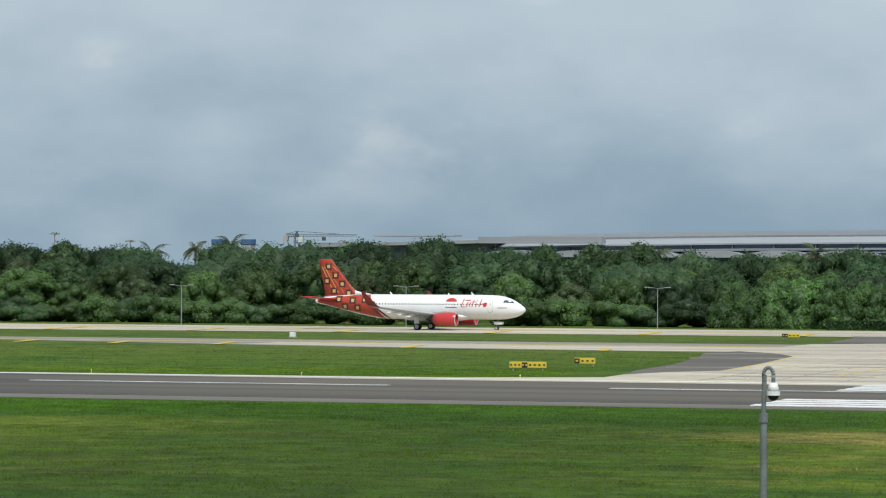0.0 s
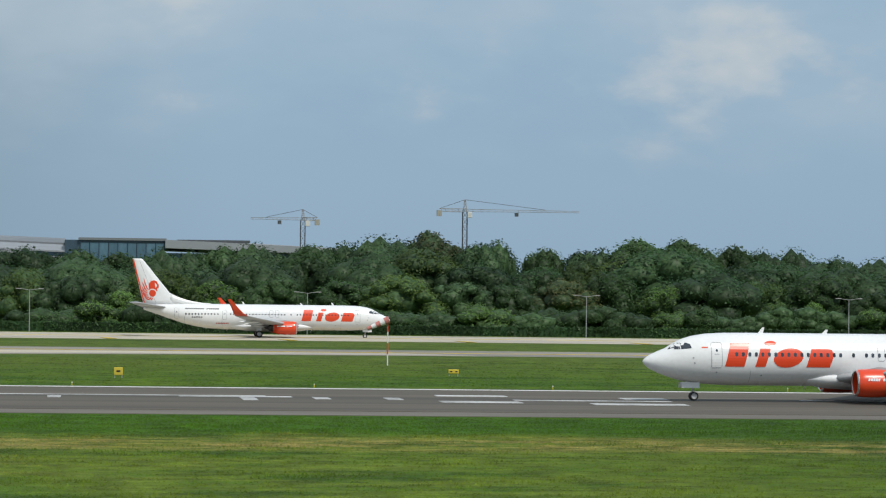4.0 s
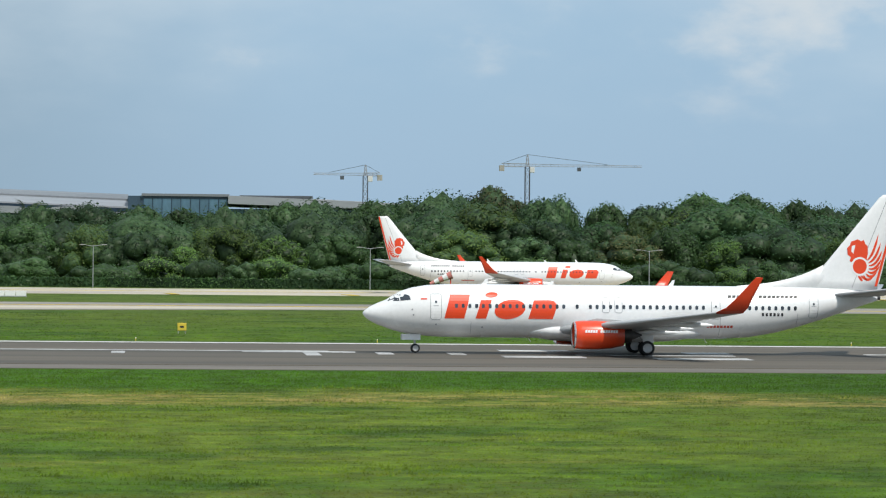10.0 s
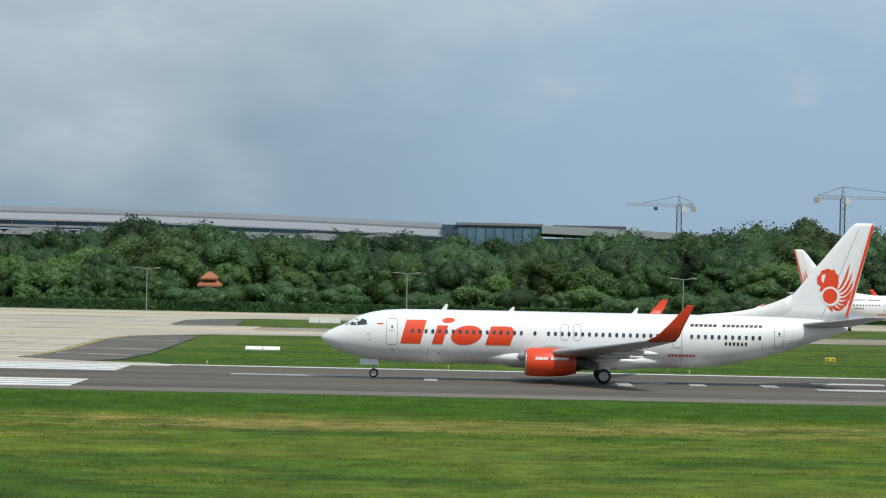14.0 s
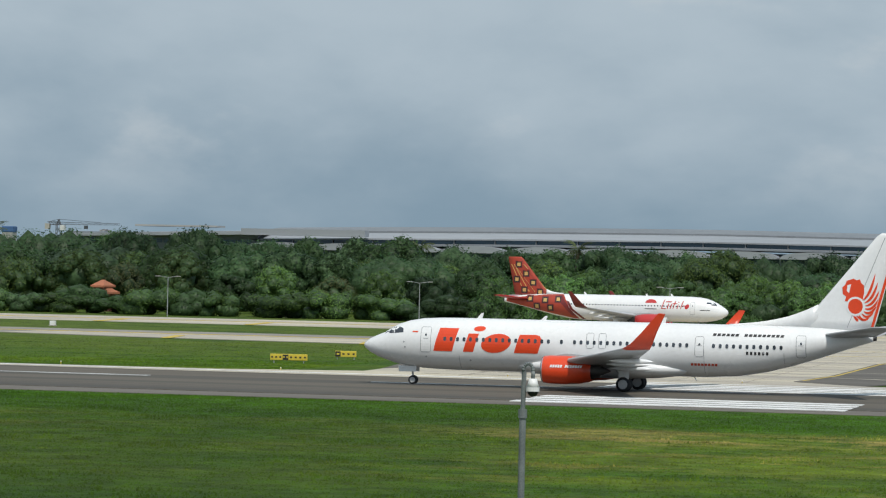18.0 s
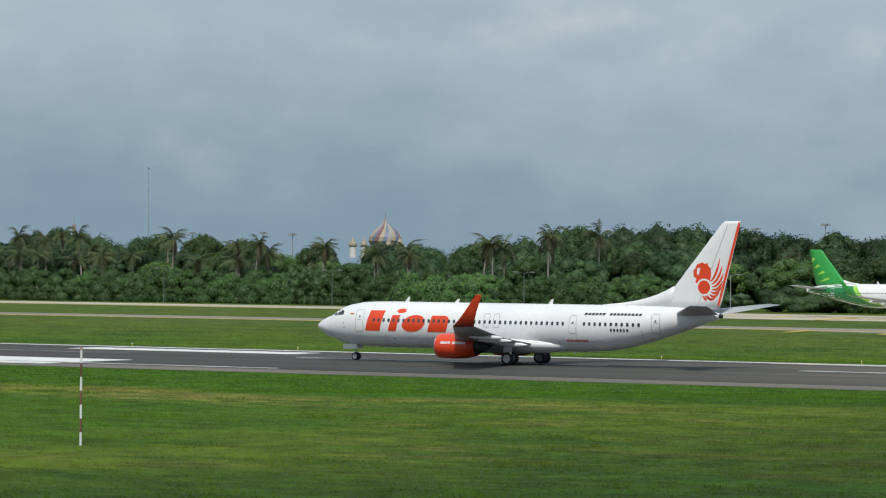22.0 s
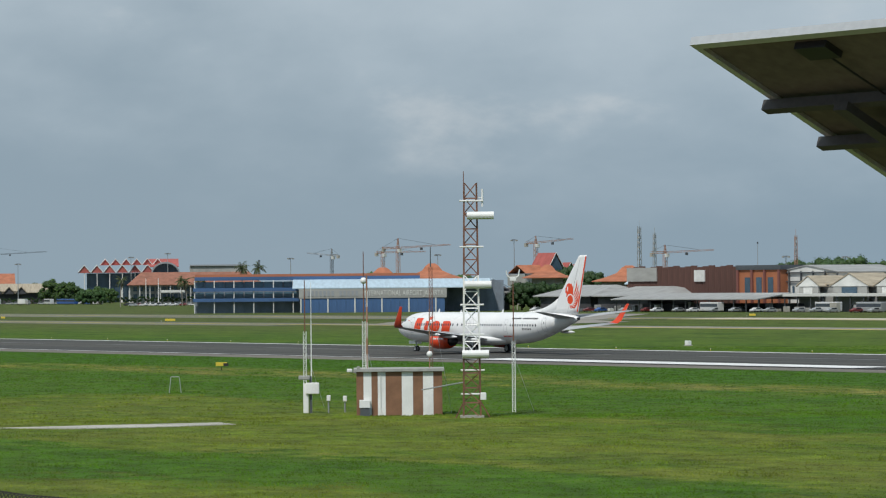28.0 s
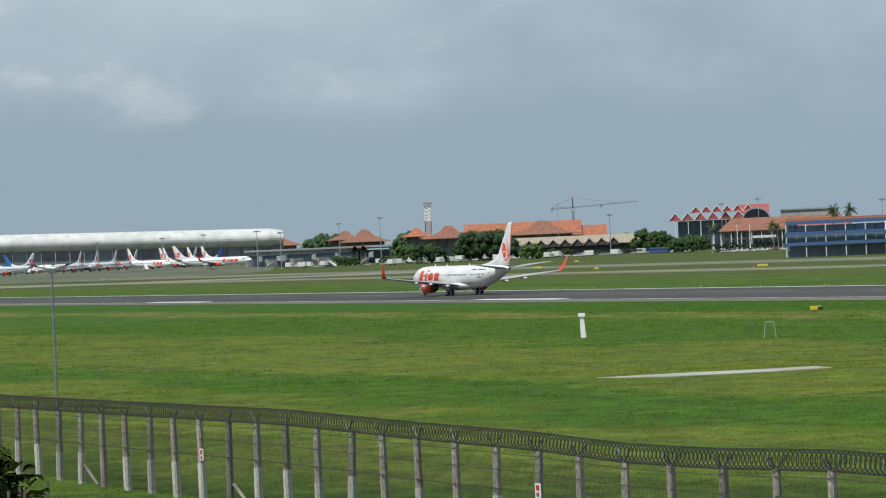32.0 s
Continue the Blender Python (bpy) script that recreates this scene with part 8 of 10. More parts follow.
def radar_tower():
    t = thing("radar_tower", -1746, 800, -0.5, 65, "red and white banded lattice radar tower with a flat aerial", "radar tower")
    t.matrix_basis = pose(-2357, 1080, -3.8, 0, 0, 65) @ Matrix.Diagonal((1.35, 1.35, 1.35, 1))
    for i in range(4):
        part("lattice_band", lattice(bmesh.new(), (0, 0, i * 8.0), (0, 0, i * 8.0 + 8.0), 3.4, 4, 0.28), M["white_paint"] if i % 2 else M["crane_red"], t)
    part("deck", boxes((-2.2, 2.2, -2.2, 2.2, 32, 32.4)), M["steel"], t)
    part("aerial", boxes((-2.6, 2.6, -0.4, 0.4, 33.2, 34.2), bevel=0.1), M["crane_red"], t)
    part("aerial_drive", tubes(((0, 0, 32.5), (0, 0, 33.6), 0.9), n=8), M["wall_grey"], t)


radar_tower()


def mosque():
    t = thing("striped_dome_mosque", -608.6, 1000, -0.5, 0, "mosque with a striped onion dome and small side domes", "mosque")
    part("wall", boxes((-7, 7, -5, 8, 0, 12.4)), M["concrete_old"], t)
    prof = ((0, 4.6), (0.7, 5.2), (2.2, 5.9), (3.6, 5.7), (5.2, 4.6), (6.8, 2.9), (8.2, 1.3), (9.4, 0.45), (10.6, 0.12), (12.4, 0.06))
    slate, wine, ochre = mat("slate_blue_tiles", (0.17, 0.20, 0.28), 0.5), mat("wine_red_tiles", (0.24, 0.11, 0.10), 0.5), mat("ochre_tiles", (0.40, 0.34, 0.24), 0.5)
    cols = [ochre, slate, M["wall_grey"], ochre, slate, wine]
    n = 24
    for i in range(n):
        bm = bmesh.new()
        a0, a1 = 6.28318 * i / n, 6.28318 * (i + 1) / n
        vs = []
        for h, r in prof:
            tw = 0.055 * h
            vs.append([bm.verts.new((r * math.cos(a + tw), r * math.sin(a + tw), 13.6 + h)) for a in (a0, a1)])
        for p, q in zip(vs, vs[1:]):
            bm.faces.new((p[0], p[1], q[1], q[0]))
        part("dome_gore", bm, cols[i % 6], t)
    part("drum", tubes(((0, 0, 12.5), (0, 0, 13.7), 4.7, 4.7), n=24), M["wall_white"], t)
    for x in (-9.5, 9.5, -5, 5):
        r = 1.3 if abs(x) > 6 else 1.0
        part("turret", tubes(((x, -6, 10), (x, -6, 13.6), r, r * 0.9), n=10), M["wall_white"], t)
        bm = bmesh.new()
        rs = [[(x + q * r * math.cos(6.28318 * i / 10), -6 + q * r * math.sin(6.28318 * i / 10), 13.6 + h) for i in range(10)] for h, q in ((0, 0.9), (0.8, 1.2), (1.7, 0.9), (2.6, 0.3), (3.6, 0.06))]
        part("turret_dome", rings(bm, rs), M["roof_tan"], t, smooth=True)


mosque()


def wood_house(x, y, z, w, label):
    h = thing("red_roofed_house", x, y, fall(y), 0, label, "house", "houses in the wood")
    part("wall", boxes((-w * 0.35, w * 0.35, -2, 4, 0, z - 2.0)), M["wall_brick"], h)
    part("roof", hip_roof(-w * 0.5, w * 0.5, -3, 5, z - 2.3, z - 1.2, 0.5, 0.25), M["roof_orange"], h)
    part("roof_lantern", boxes((-w * 0.3, w * 0.3, -1.6, 3.6, z - 1.8, z - 1.0)), M["wall_brick"], h)
    part("upper_roof", hip_roof(-w * 0.34, w * 0.34, -2.2, 4.2, z - 1.0, z + 0.1, 0.15, 0.2), M["roof_orange"], h)
    part("window", boxes((-0.8, 0.8, -2.1, -1.9, 1.5, 2.8)), M["glass_far"], h)


wood_house(618 * math.tan(radians(-4.08)), 618, 6.5, 3.6, "small house with orange hipped roof half hidden in trees")
wood_house(618 * math.tan(radians(-19.04)), 618, 6.0, 3.5, "small house with orange roof half hidden in trees")


def far_trees():
    """Clumps of trees among the western buildings, one stand each."""
    rng = np.random.default_rng(23)
    for x0, y0, x1, y1, z, n in ((-938, 811, -914, 838, 19.4, 12), (-957, 699, -942, 719, 11.1, 9), (-1719, 809, -1707, 833, 18.2, 6), (-1579, 864, -1572, 877, 8.5, 3), (-2039, 1065, -2030, 1082, 13.8, 4), (-1090, 930, -1030, 935, 21.0, 9), (-1030, 925, -990, 930, 18.0, 7), (-985, 930, -968, 940, 15.2, 4), (-886, 952, -877, 960, 18.3, 4), (-1250, 829, -1242, 841, 17.6, 4), (-1238, 847, -1223, 868, 16.7, 6), (-1719, 921, -1711, 935, 15.4, 4), (-1201, 898, -1188, 916, 18.6, 5), (-1674, 788, -1662, 812, 17.7, 5), (-1639, 743, -1633, 757, 12.2, 3), (-1597, 786, -1593, 794, 9.9, 2), (-2308.7, 960, -2299.3, 982, 25, 5), (-2282, 1020, -2274, 1038, 24, 4), (-1742, 768, -1700, 868, 5.5, 14), (-1702, 880, -1650, 985, 4.2, 9), (-1720, 938, -1709, 960, 10.0, 6), (-1752, 742, -1746, 756, 7.0, 3), (-1790, 800, -1782, 822, 12.5, 4)):
        g = thing("tree_stand", (x0 + x1) / 2, (y0 + y1) / 2, -0.5, math.degrees(math.atan2(y1 - y0, x1 - x0)), "stand of dark green trees among the buildings", "trees", "tree stands", kind="stuff")
        wide = math.hypot(x1 - x0, y1 - y0)
        blobs = []
        for i in range(n):
            cx, cy, h = ((i + 0.5) / n - 0.5 + 0.3 * (rng.random() - 0.5) / n) * wide, 8 * rng.random(), z * (0.82 + 0.22 * rng.random())
            for k in range(34):
                a, q = 2.4 * k, math.sqrt((k + 0.5) / 34)
                r = h * (0.08 + 0.08 * rng.random())
                blobs.append((cx + max(0.42 * h, wide / n * 0.6) * q * math.cos(a), cy + 0.4 * h * q * math.sin(a), h * (0.04 + 0.80 * math.sqrt(1 - 0.9 * q * q)) * (0.9 + 0.1 * rng.random()) * (0.5 if k % 3 == 2 else 1.0), r, r))
        part("crown_core", core_lobes(blobs), M["leaf_core"], g, smooth=True)
        v, f, nn = leaf_clumps(rng, blobs, 1000 * n, 0.52)
        raw_mesh("crowns", v, f, M["leaf_mid"] if n % 2 else M["leaf_bright"], g, soft=nn)
        part("trunks", tubes(*[((b[0], b[1], 0), (b[0], b[1], b[2]), 0.35, 0.2) for b in blobs[::34]], n=6), M["bark"], g)
    palms = [o for o in bpy.data.objects if o.parent is None and o.name == "palm_tree"]
    for x, y, z in ((-1379, 811, 11.7), (-1378, 813, 10.8), (-1367, 812, 11.0), (-1374, 819, 11.2), (-1394, 786, 11.8), (-1194, 731, 16.0), (-1190, 737, 16.3), (-628, 686, 11.9), (-629, 698, 12.3), (-619, 694, 13.5), (-611, 694, 12.6), (-611, 701, 13.1), (-602, 695, 12.0)):
        k = (z + 0.5) / 13
        clone(palms[0], pose(x, y, -0.5, 0, 0, 50 * (x % 7)) @ Matrix.Diagonal((0.9, 0.9, k, 1)))


far_trees()


# ---- lamps, signs and fittings on the field ----
M["sign_black"] = mat("black_sign_face", (0.02, 0.02, 0.02), 0.5, var=0.05)
M["timber"] = mat("brown_painted_board", (0.24, 0.12, 0.065), 0.7, var=0.12, scale=3)
M["weather_post"] = mat("weathered_concrete_post", (0.33, 0.295, 0.25), 0.9, var=0.3, scale=2.5, col2=(0.15, 0.13, 0.105), bump=0.4, rnd=0.35)
M["pale_post"] = mat("pale_cement_sleeve", (0.50, 0.47, 0.41), 0.9, var=0.22, scale=2.5, col2=(0.33, 0.30, 0.25), bump=0.4, rnd=0.25)
M["wire"] = mat("rusty_razor_wire", (0.052, 0.047, 0.036), 0.7, metal=0.3, var=0.2, scale=4)
M["panel_back"] = mat("solar_panel_backsheet", (0.125, 0.115, 0.092), 0.7, var=0.2, scale=2, col2=(0.085, 0.078, 0.062))
M["solar_cell"] = mat("solar_cells", (0.02, 0.03, 0.07), 0.2, var=0.1, scale=8)
M["alu"] = mat("aluminium_frame", (0.62, 0.63, 0.63), 0.4, metal=0.6, var=0.06, scale=4)
M["grey_coat"] = mat("weathered_galvanised_pole", (0.20, 0.222, 0.218), 0.6, metal=0.2, var=0.2, scale=6, bump=0.2, col2=(0.13, 0.148, 0.145))
M["panel_steel"] = mat("dull_painted_steel", (0.075, 0.073, 0.073), 0.6, metal=0.2, var=0.12, scale=6)
M["alu_pole"] = mat("galvanised_arm", (0.50, 0.52, 0.53), 0.5, metal=0.3, var=0.12, scale=5, bump=0.15)
M["lamp_grey"] = mat("dark_grey_casting", (0.022, 0.025, 0.029), 0.5, var=0.15, scale=6)
M["lamp_black"] = mat("dark_lamp_housing", (0.012, 0.013, 0.014), 0.7, var=0.1, scale=6)


M["dull_pole"] = mat("dull_green_grey_pole", (0.13, 0.15, 0.13), 0.7, var=0.15, scale=3)


def road_lamp(x, y, z, coat):
    t = thing("road_lamp", x, y, fall(y), 0, "thin grey twin-arm road lamp at the wood's edge", "street lamp", "road lamps")
    h = z - fall(y)
    part("pole", tubes(((0, 0, 0), (0, 0, h), 0.10, 0.06), n=7), M[coat], t)
    for s in (-1, 1):
        arm = part("arm", tubes(((0, 0, h - 0.1), (s * 1.5, 0, h + 0.12), 0.045), n=5), M[coat], t)
        part("lamp_head", boxes((s * 1.9 - 0.45, s * 1.9 + 0.45, -0.14, 0.14, h + 0.06, h + 0.2), bevel=0.03), M["wall_grey"], arm)


for az in (-41.5, -38.2, -35.07, -32.22, -28.96, -25.46, -21.73, -17.92, -13.65, -9.40, -5.14, -0.73, 3.96, 8.70, 13.13, 17.49):
    road_lamp(574 * math.tan(radians(az)), 574, 6.6, "steel" if az > -27 else "dull_pole")


def taxi_sign(x, y, z, w, h, cells, label):
    t = thing("taxiway_sign", x, y, z, -math.degrees(math.atan2(x, y)) * 0.5, label, "airfield sign", "taxiway signs")
    part("housing", boxes((-w / 2, w / 2, -0.12, 0.12, 0.25, 0.25 + h), bevel=0.03), M["sign_yellow"], t)
    for i in (-0.4, 0.4):
        part("leg", boxes((i * w - 0.05, i * w + 0.05, -0.05, 0.05, 0, 0.3)), M["steel"], t)
    u = -w / 2
    for fr, m, bars in cells:
        ww = fr * w
        part("face", boxes((u + 0.03, u + ww - 0.03, -0.14, -0.115, 0.3, 0.2 + h)), M[m], t)
        for k in range(bars):
            bx = u + ww * (k + 0.5) / bars
            part("marking_bar", boxes((bx - ww * 0.22 / bars, bx + ww * 0.22 / bars, -0.155, -0.142, 0.25 + h * 0.38, 0.25 + h * 0.64)), M["sign_black" if m == "sign_yellow" else "sign_yellow"], t)
        u += ww


taxi_sign(-86, 303, fall(303), 3.5, 0.6, ((0.33, "sign_yellow", 3), (0.17, "sign_black", 2), (0.5, "sign_yellow", 4)), "black and yellow taxiway sign standing in the grass")
taxi_sign(-85.3, 321, fall(321), 2.1, 0.6, ((0.28, "sign_black", 1), (0.72, "sign_yellow", 3)), "black and yellow taxiway sign in the grass")
taxi_sign(-98, 486, fall(486), 2.6, 0.6, ((0.35, "sign_black", 2), (0.65, "sign_yellow", 3)), "black and yellow taxiway sign beside the far taxiway")
taxi_sign(4.1, 302, fall(302), 0.8, 0.7, ((1.0, "sign_yellow", 1),), "small yellow sign box in the grass")
taxi_sign(117, 402, fall(402), 2.6, 0.75, ((0.3, "sign_black", 1), (0.7, "sign_yellow", 3)), "black and yellow taxiway sign in the grass")
taxi_sign(36, 318, fall(318), 1.0, 0.4, ((1.0, "sign_yellow", 2),), "low yellow sign box in the grass")


def white_board(x, y, w, h, n, tilt, label):
    t = thing("white_marker_board", x, y, fall(y), 0, label, "marker board", "white marker boards")
    for i in range(n):
        u = -w / 2 + w * (i + 0.5) / n
        o = part("board", boxes((u - w / n / 2 + 0.03, u + w / n / 2 - 0.03, -0.05, 0.05, 0.12, 0.12 + h), bevel=0.01), M["white_paint"], t)
        o.rotation_euler = (radians(tilt), 0, 0)
    part("rail", boxes((-w / 2, w / 2, -0.06, 0.06, 0, 0.12)), M["steel"], t)


white_board(-17.8, 482, 4.6, 0.72, 3, 0, "white three-panel marker board beside the taxiway")
white_board(-18, 326, 3.4, 0.55, 2, -55, "white tilted marker boards lying in the grass")
for x, y in ((-166, 460), (-370, 300)):
    b = thing("white_box", x, y, fall(y), 0, "small white equipment box in the grass", "box", "white boxes")
    part("case", boxes((-0.4, 0.4, -0.3, 0.3, 0.1, 0.75), bevel=0.04), M["white_paint"], b)
    part("base", boxes((-0.5, 0.5, -0.4, 0.4, 0, 0.12)), M["concrete_old"], b)


def edge_lights():
    for i in range(40):
        x, y = -560 + 20 * i, 279.4
        t = thing("edge_light", x, y, 0.0, 0, "small runway edge light on a short stem", "airfield light", "runway edge lights")
        part("stem", tubes(((0, 0, 0), (0, 0, 0.25), 0.04), n=6), M["sign_yellow"], t)
        part("lens", tubes(((0, 0, 0.22), (0, 0, 0.3), 0.06, 0.04), n=8), M["white_paint"], t)


edge_lights()


M["sock_pink"] = mat("faded_red_cloth", (0.55, 0.20, 0.17), 0.8, var=0.1, scale=3)


def windsock():
    t = thing("windsock", 33.4, 358, fall(358), 0, "red and white windsock drooping from a banded pole", "windsock")
    for i in range(4):
        part("pole_band", tubes(((0, 0, i * 1.2), (0, 0, i * 1.2 + 1.2), 0.07), n=8), M["white_paint"] if i % 2 == 0 else M["red"], t)
    a, b = Vector((0.1, 0, 4.9)), Vector((-2.2, 0, 3.9))
    for i in range(5):
        p, q = a + (b - a) * (i / 5), a + (b - a) * ((i + 1) / 5)
        part("sock_ring", tubes((p, q, 0.42 - 0.05 * i, 0.38 - 0.05 * i), n=12), M["sock_pink"] if i % 2 == 0 else M["white_paint"], t)
    part("hoop", tubes(((0, 0, 4.6), (0.1, 0, 5.3), 0.05), n=6), M["steel"], t)


windsock()


def banded_pole():
    t = thing("banded_pole", -95.8, 129.7, 0, 0, "slim red-brown and white banded pole in the grass", "marker pole")
    for i in range(7):
        part("band", tubes(((0, 0, i * 0.66), (0, 0, i * 0.66 + 0.66), 0.055), n=8), M["white_paint"] if i % 2 == 0 else M["rust"], t)
    part("tip", tubes(((0, 0, 4.62), (0, 0, 4.75), 0.09, 0.02), n=8), M["crane_red"], t)


banded_pole()


def cctv_pole():
    x, y = -10.27, 48.93
    t = thing("camera_pole", x, y, 0, 0, "grey steel pole with a white dome camera on a bent arm", "camera pole")
    part("pole", tubes(((0, 0, 0), (0, 0, 6.95), 0.058, 0.05), n=12), M["grey_coat"], t)
    part("upper_pole", tubes(((0.0, 0, 6.95), (0.01, 0, 7.55), 0.036), n=10), M["grey_coat"], t)
    part("collar", tubes(((0, 0, 6.85), (0, 0, 6.98), 0.068), n=12), M["grey_coat"], t)
    bm = bmesh.new()
    pts = [Vector((0.075 - 0.075 * math.cos(radians(a)), -0.02, 7.55 + 0.11 * math.sin(radians(a)))) for a in range(0, 181, 20)]
    for p, q in zip(pts, pts[1:]):
        tube(bm, p, q, 0.028, n=8)
    tube(bm, (0.15, -0.02, 7.55), (0.15, -0.02, 7.44), 0.03, n=8)
    part("bent_arm", bm, M["grey_coat"], t, smooth=True)
    cam_ = part("camera_body", tubes(((0.15, -0.02, 7.30), (0.15, -0.02, 7.44), 0.1, 0.055), n=16), M["white_paint"], t, "white camera housing", True)
    part("shroud", tubes(((0.15, -0.02, 7.25), (0.15, -0.02, 7.31), 0.1), n=16), M["white_paint"], cam_)
    bm = bmesh.new()
    bmesh.ops.create_uvsphere(bm, u_segments=14, v_segments=8, radius=0.082, matrix=Matrix.Translation((0.15, -0.02, 7.25)))
    part("dome", bm, M["black"], cam_, "dark glass dome", True)


cctv_pole()


def twin_lamp(x, y, h, label, span=1.75):
    t = thing("twin_lamp_post", x, y, 0, -math.degrees(math.atan2(x, y)), label, "street lamp", "twin lamp posts")
    part("pole", tubes(((0, 0, 0), (0, 0, h), 0.065, 0.045), n=12), M["grey_coat"], t)
    part("pole_base", tubes(((0, 0, 0), (0, 0, 0.9), 0.1), n=12), M["grey_coat"], t)
    part("bracket", boxes((-0.14, 0.14, -0.05, 0.05, h - 0.12, h + 0.08), bevel=0.02), M["grey_coat"], t)
    for s in (-1, 1):
        arm = part("arm", tubes(((0, 0, h), (s * span * 0.65, 0, h + 0.2), 0.028), n=8), M["grey_coat"], t)
        bm = bmesh.new()
        rings(bm, [[(s * span * 0.6, -0.06, h + 0.14), (s * span * 0.6, 0.06, h + 0.14), (s * span * 0.6, 0.06, h + 0.24), (s * span * 0.6, -0.06, h + 0.24)],
                   [(s * span * 0.78, -0.09, h + 0.2), (s * span * 0.78, 0.09, h + 0.2), (s * span * 0.78, 0.07, h + 0.27), (s * span * 0.78, -0.07, h + 0.27)],
                   [(s * span, -0.1, h + 0.28), (s * span, 0.1, h + 0.28), (s * span, 0.06, h + 0.31), (s * span, -0.06, h + 0.31)]])
        part("lamp_head", bm, M["lamp_grey"], arm)


twin_lamp(-45.9, 48.8, 9.15, "slim grey twin-arm lamp post by the fence")
twin_lamp(-133.94, 44.07, 8.7, "slim grey twin-arm lamp post beyond the fence", 1.0)


def solar_lamp():
    """Street lamp with a solar panel, close to the deck; the panel tips away towards the field."""
    cx, cy = -11.05, 10.165
    t = thing("solar_street_lamp", cx, cy, 0, 0, "galvanised street lamp with tilted solar panel and curved lamp arm", "street lamp")
    part("pole", tubes(((0, 0, 0), (0, 0, 9.4), 0.052, 0.046), n=16), M["grey_coat"], t, smooth=True)
    part("upper_pole", tubes(((0, 0, 9.4), (0, 0, 9.74), 0.0455, 0.0455), n=16), M["grey_coat"], t, smooth=True)
    part("pole_joint", tubes(((0, 0, 9.388), (0, 0, 9.40), 0.048), n=16), M["dark_steel"], t)
    part("clamp_band", tubes(((0, 0, 9.47), (0, 0, 9.485), 0.05), n=16), M["dark_steel"], t)
    part("clamp_bolt", tubes(((-0.062, 0.01, 9.478), (-0.04, 0.01, 9.478), 0.008), ((0.04, 0.01, 9.478), (0.062, 0.01, 9.478), 0.008), n=6), M["dark_steel"], t)
    # panel corners in world metres, as seen from the deck
    A, B, C, D = (Vector(p) - Vector((cx, cy, 0)) for p in PANEL)
    u, v = (B - A), (D - A)
    n = u.cross(v).normalized()
    if n.z < 0:
        n = -n

    def slab(a0, a1, b0, b1, t0, t1):
        q = lambda a, b, h: A + u * a + v * b + n * h
        return rings(bmesh.new(), [[q(a0, b0, t0), q(a1, b0, t0), q(a1, b1, t0), q(a0, b1, t0)], [q(a0, b0, t1), q(a1, b0, t1), q(a1, b1, t1), q(a0, b1, t1)]])
    panel = part("solar_panel", slab(0.02, 0.98, 0.02, 0.98, 0.02, 0.03), M["panel_back"], t, "cream backsheet of the solar panel")
    part("cells", slab(0.02, 0.98, 0.02, 0.98, 0.031, 0.036), M["solar_cell"], panel, "dark blue cells")
    for a0, a1, b0, b1 in ((0, 1, 0, 0.03), (0, 1, 0.97, 1), (0, 0.03, 0.03, 0.97), (0.97, 1, 0.03, 0.97)):
        part("frame_bar", slab(a0, a1, b0, b1, 0.0, 0.04), M["alu"], panel, "aluminium frame")
    for b in (0.40, 0.68):
        part("mounting_rail", slab(-0.03, 1.01, b - 0.006, b + 0.022, -0.05, 0.0), M["panel_steel"], t)
        part("rail_lip", slab(-0.03, 1.01, b + 0.022, b + 0.028, -0.05, 0.0), M["panel_steel"], t)
    for a in (0.36, 0.60):
        part("cross_rail", slab(a - 0.03, a + 0.03, 0.38, 0.72, -0.09, -0.05), M["panel_steel"], t)
    part("junction_box", slab(0.42, 0.56, 0.07, 0.15, -0.012, 0.02), M["black"], t)
    p, q = A + u * 0.52 + v * 0.15, A + u * 0.54 + v * 0.39
    part("cable", tubes((p - n * 0.01, q - n * 0.02, 0.006), n=5), M["black"], t)
    m = A + u * 0.48 + v * 0.55 - n * 0.09
    part("head_strut", tubes(((0, 0, 9.7), m, 0.034), n=8), M["panel_steel"], t)
    # lamp arm, swept along a smooth curve
    pts = [Vector(p) - Vector((cx, cy, 0)) for p in ARM]
    fine = []
    for k in range(len(pts) - 1):
        p0, p1, p2, p3 = pts[max(0, k - 1)], pts[k], pts[k + 1], pts[min(len(pts) - 1, k + 2)]
        for j in range(5):
            w = j / 5
            fine.append(0.5 * (2 * p1 + (p2 - p0) * w + (2 * p0 - 5 * p1 + 4 * p2 - p3) * w * w + (3 * p1 - p0 - 3 * p2 + p3) * w ** 3))
    fine.append(pts[-1])
    rs = []
    for k, c in enumerate(fine):
        d = (fine[min(k + 1, len(fine) - 1)] - fine[max(k - 1, 0)]).normalized()
        sv = d.cross(Vector((0.66, -0.72, 0.2))).normalized()
        uv = sv.cross(d)
        r = 0.044 - 0.008 * k / len(fine)
        rs.append([c + sv * r * math.cos(6.28318 * j / 16) + uv * r * math.sin(6.28318 * j / 16) for j in range(16)])
    cut = int(len(rs) * 0.58)
    part("lamp_arm", rings(bmesh.new(), rs[:cut + 1]), M["grey_coat"], t, smooth=True)
    part("arm_tube", rings(bmesh.new(), rs[cut:]), M["alu_pole"], t, "paler galvanised arm tube", smooth=True)
    e, f = pts[-1], Vector(HEAD) - Vector((cx, cy, 0))
    d = (f - e).normalized()
    sv = d.cross(Vector((0, 0, 1))).normalized()
    up = sv.cross(d)
    sv, up = sv * 0.90 - up * 0.436, up * 0.90 + sv * 0.436

    def ring(k, w, h0, h1):
        c = e + (f - e) * k
        return [c + sv * w + up * h0, c - sv * w + up * h0, c - sv * w * 0.88 + up * h1, c + sv * w * 0.88 + up * h1]
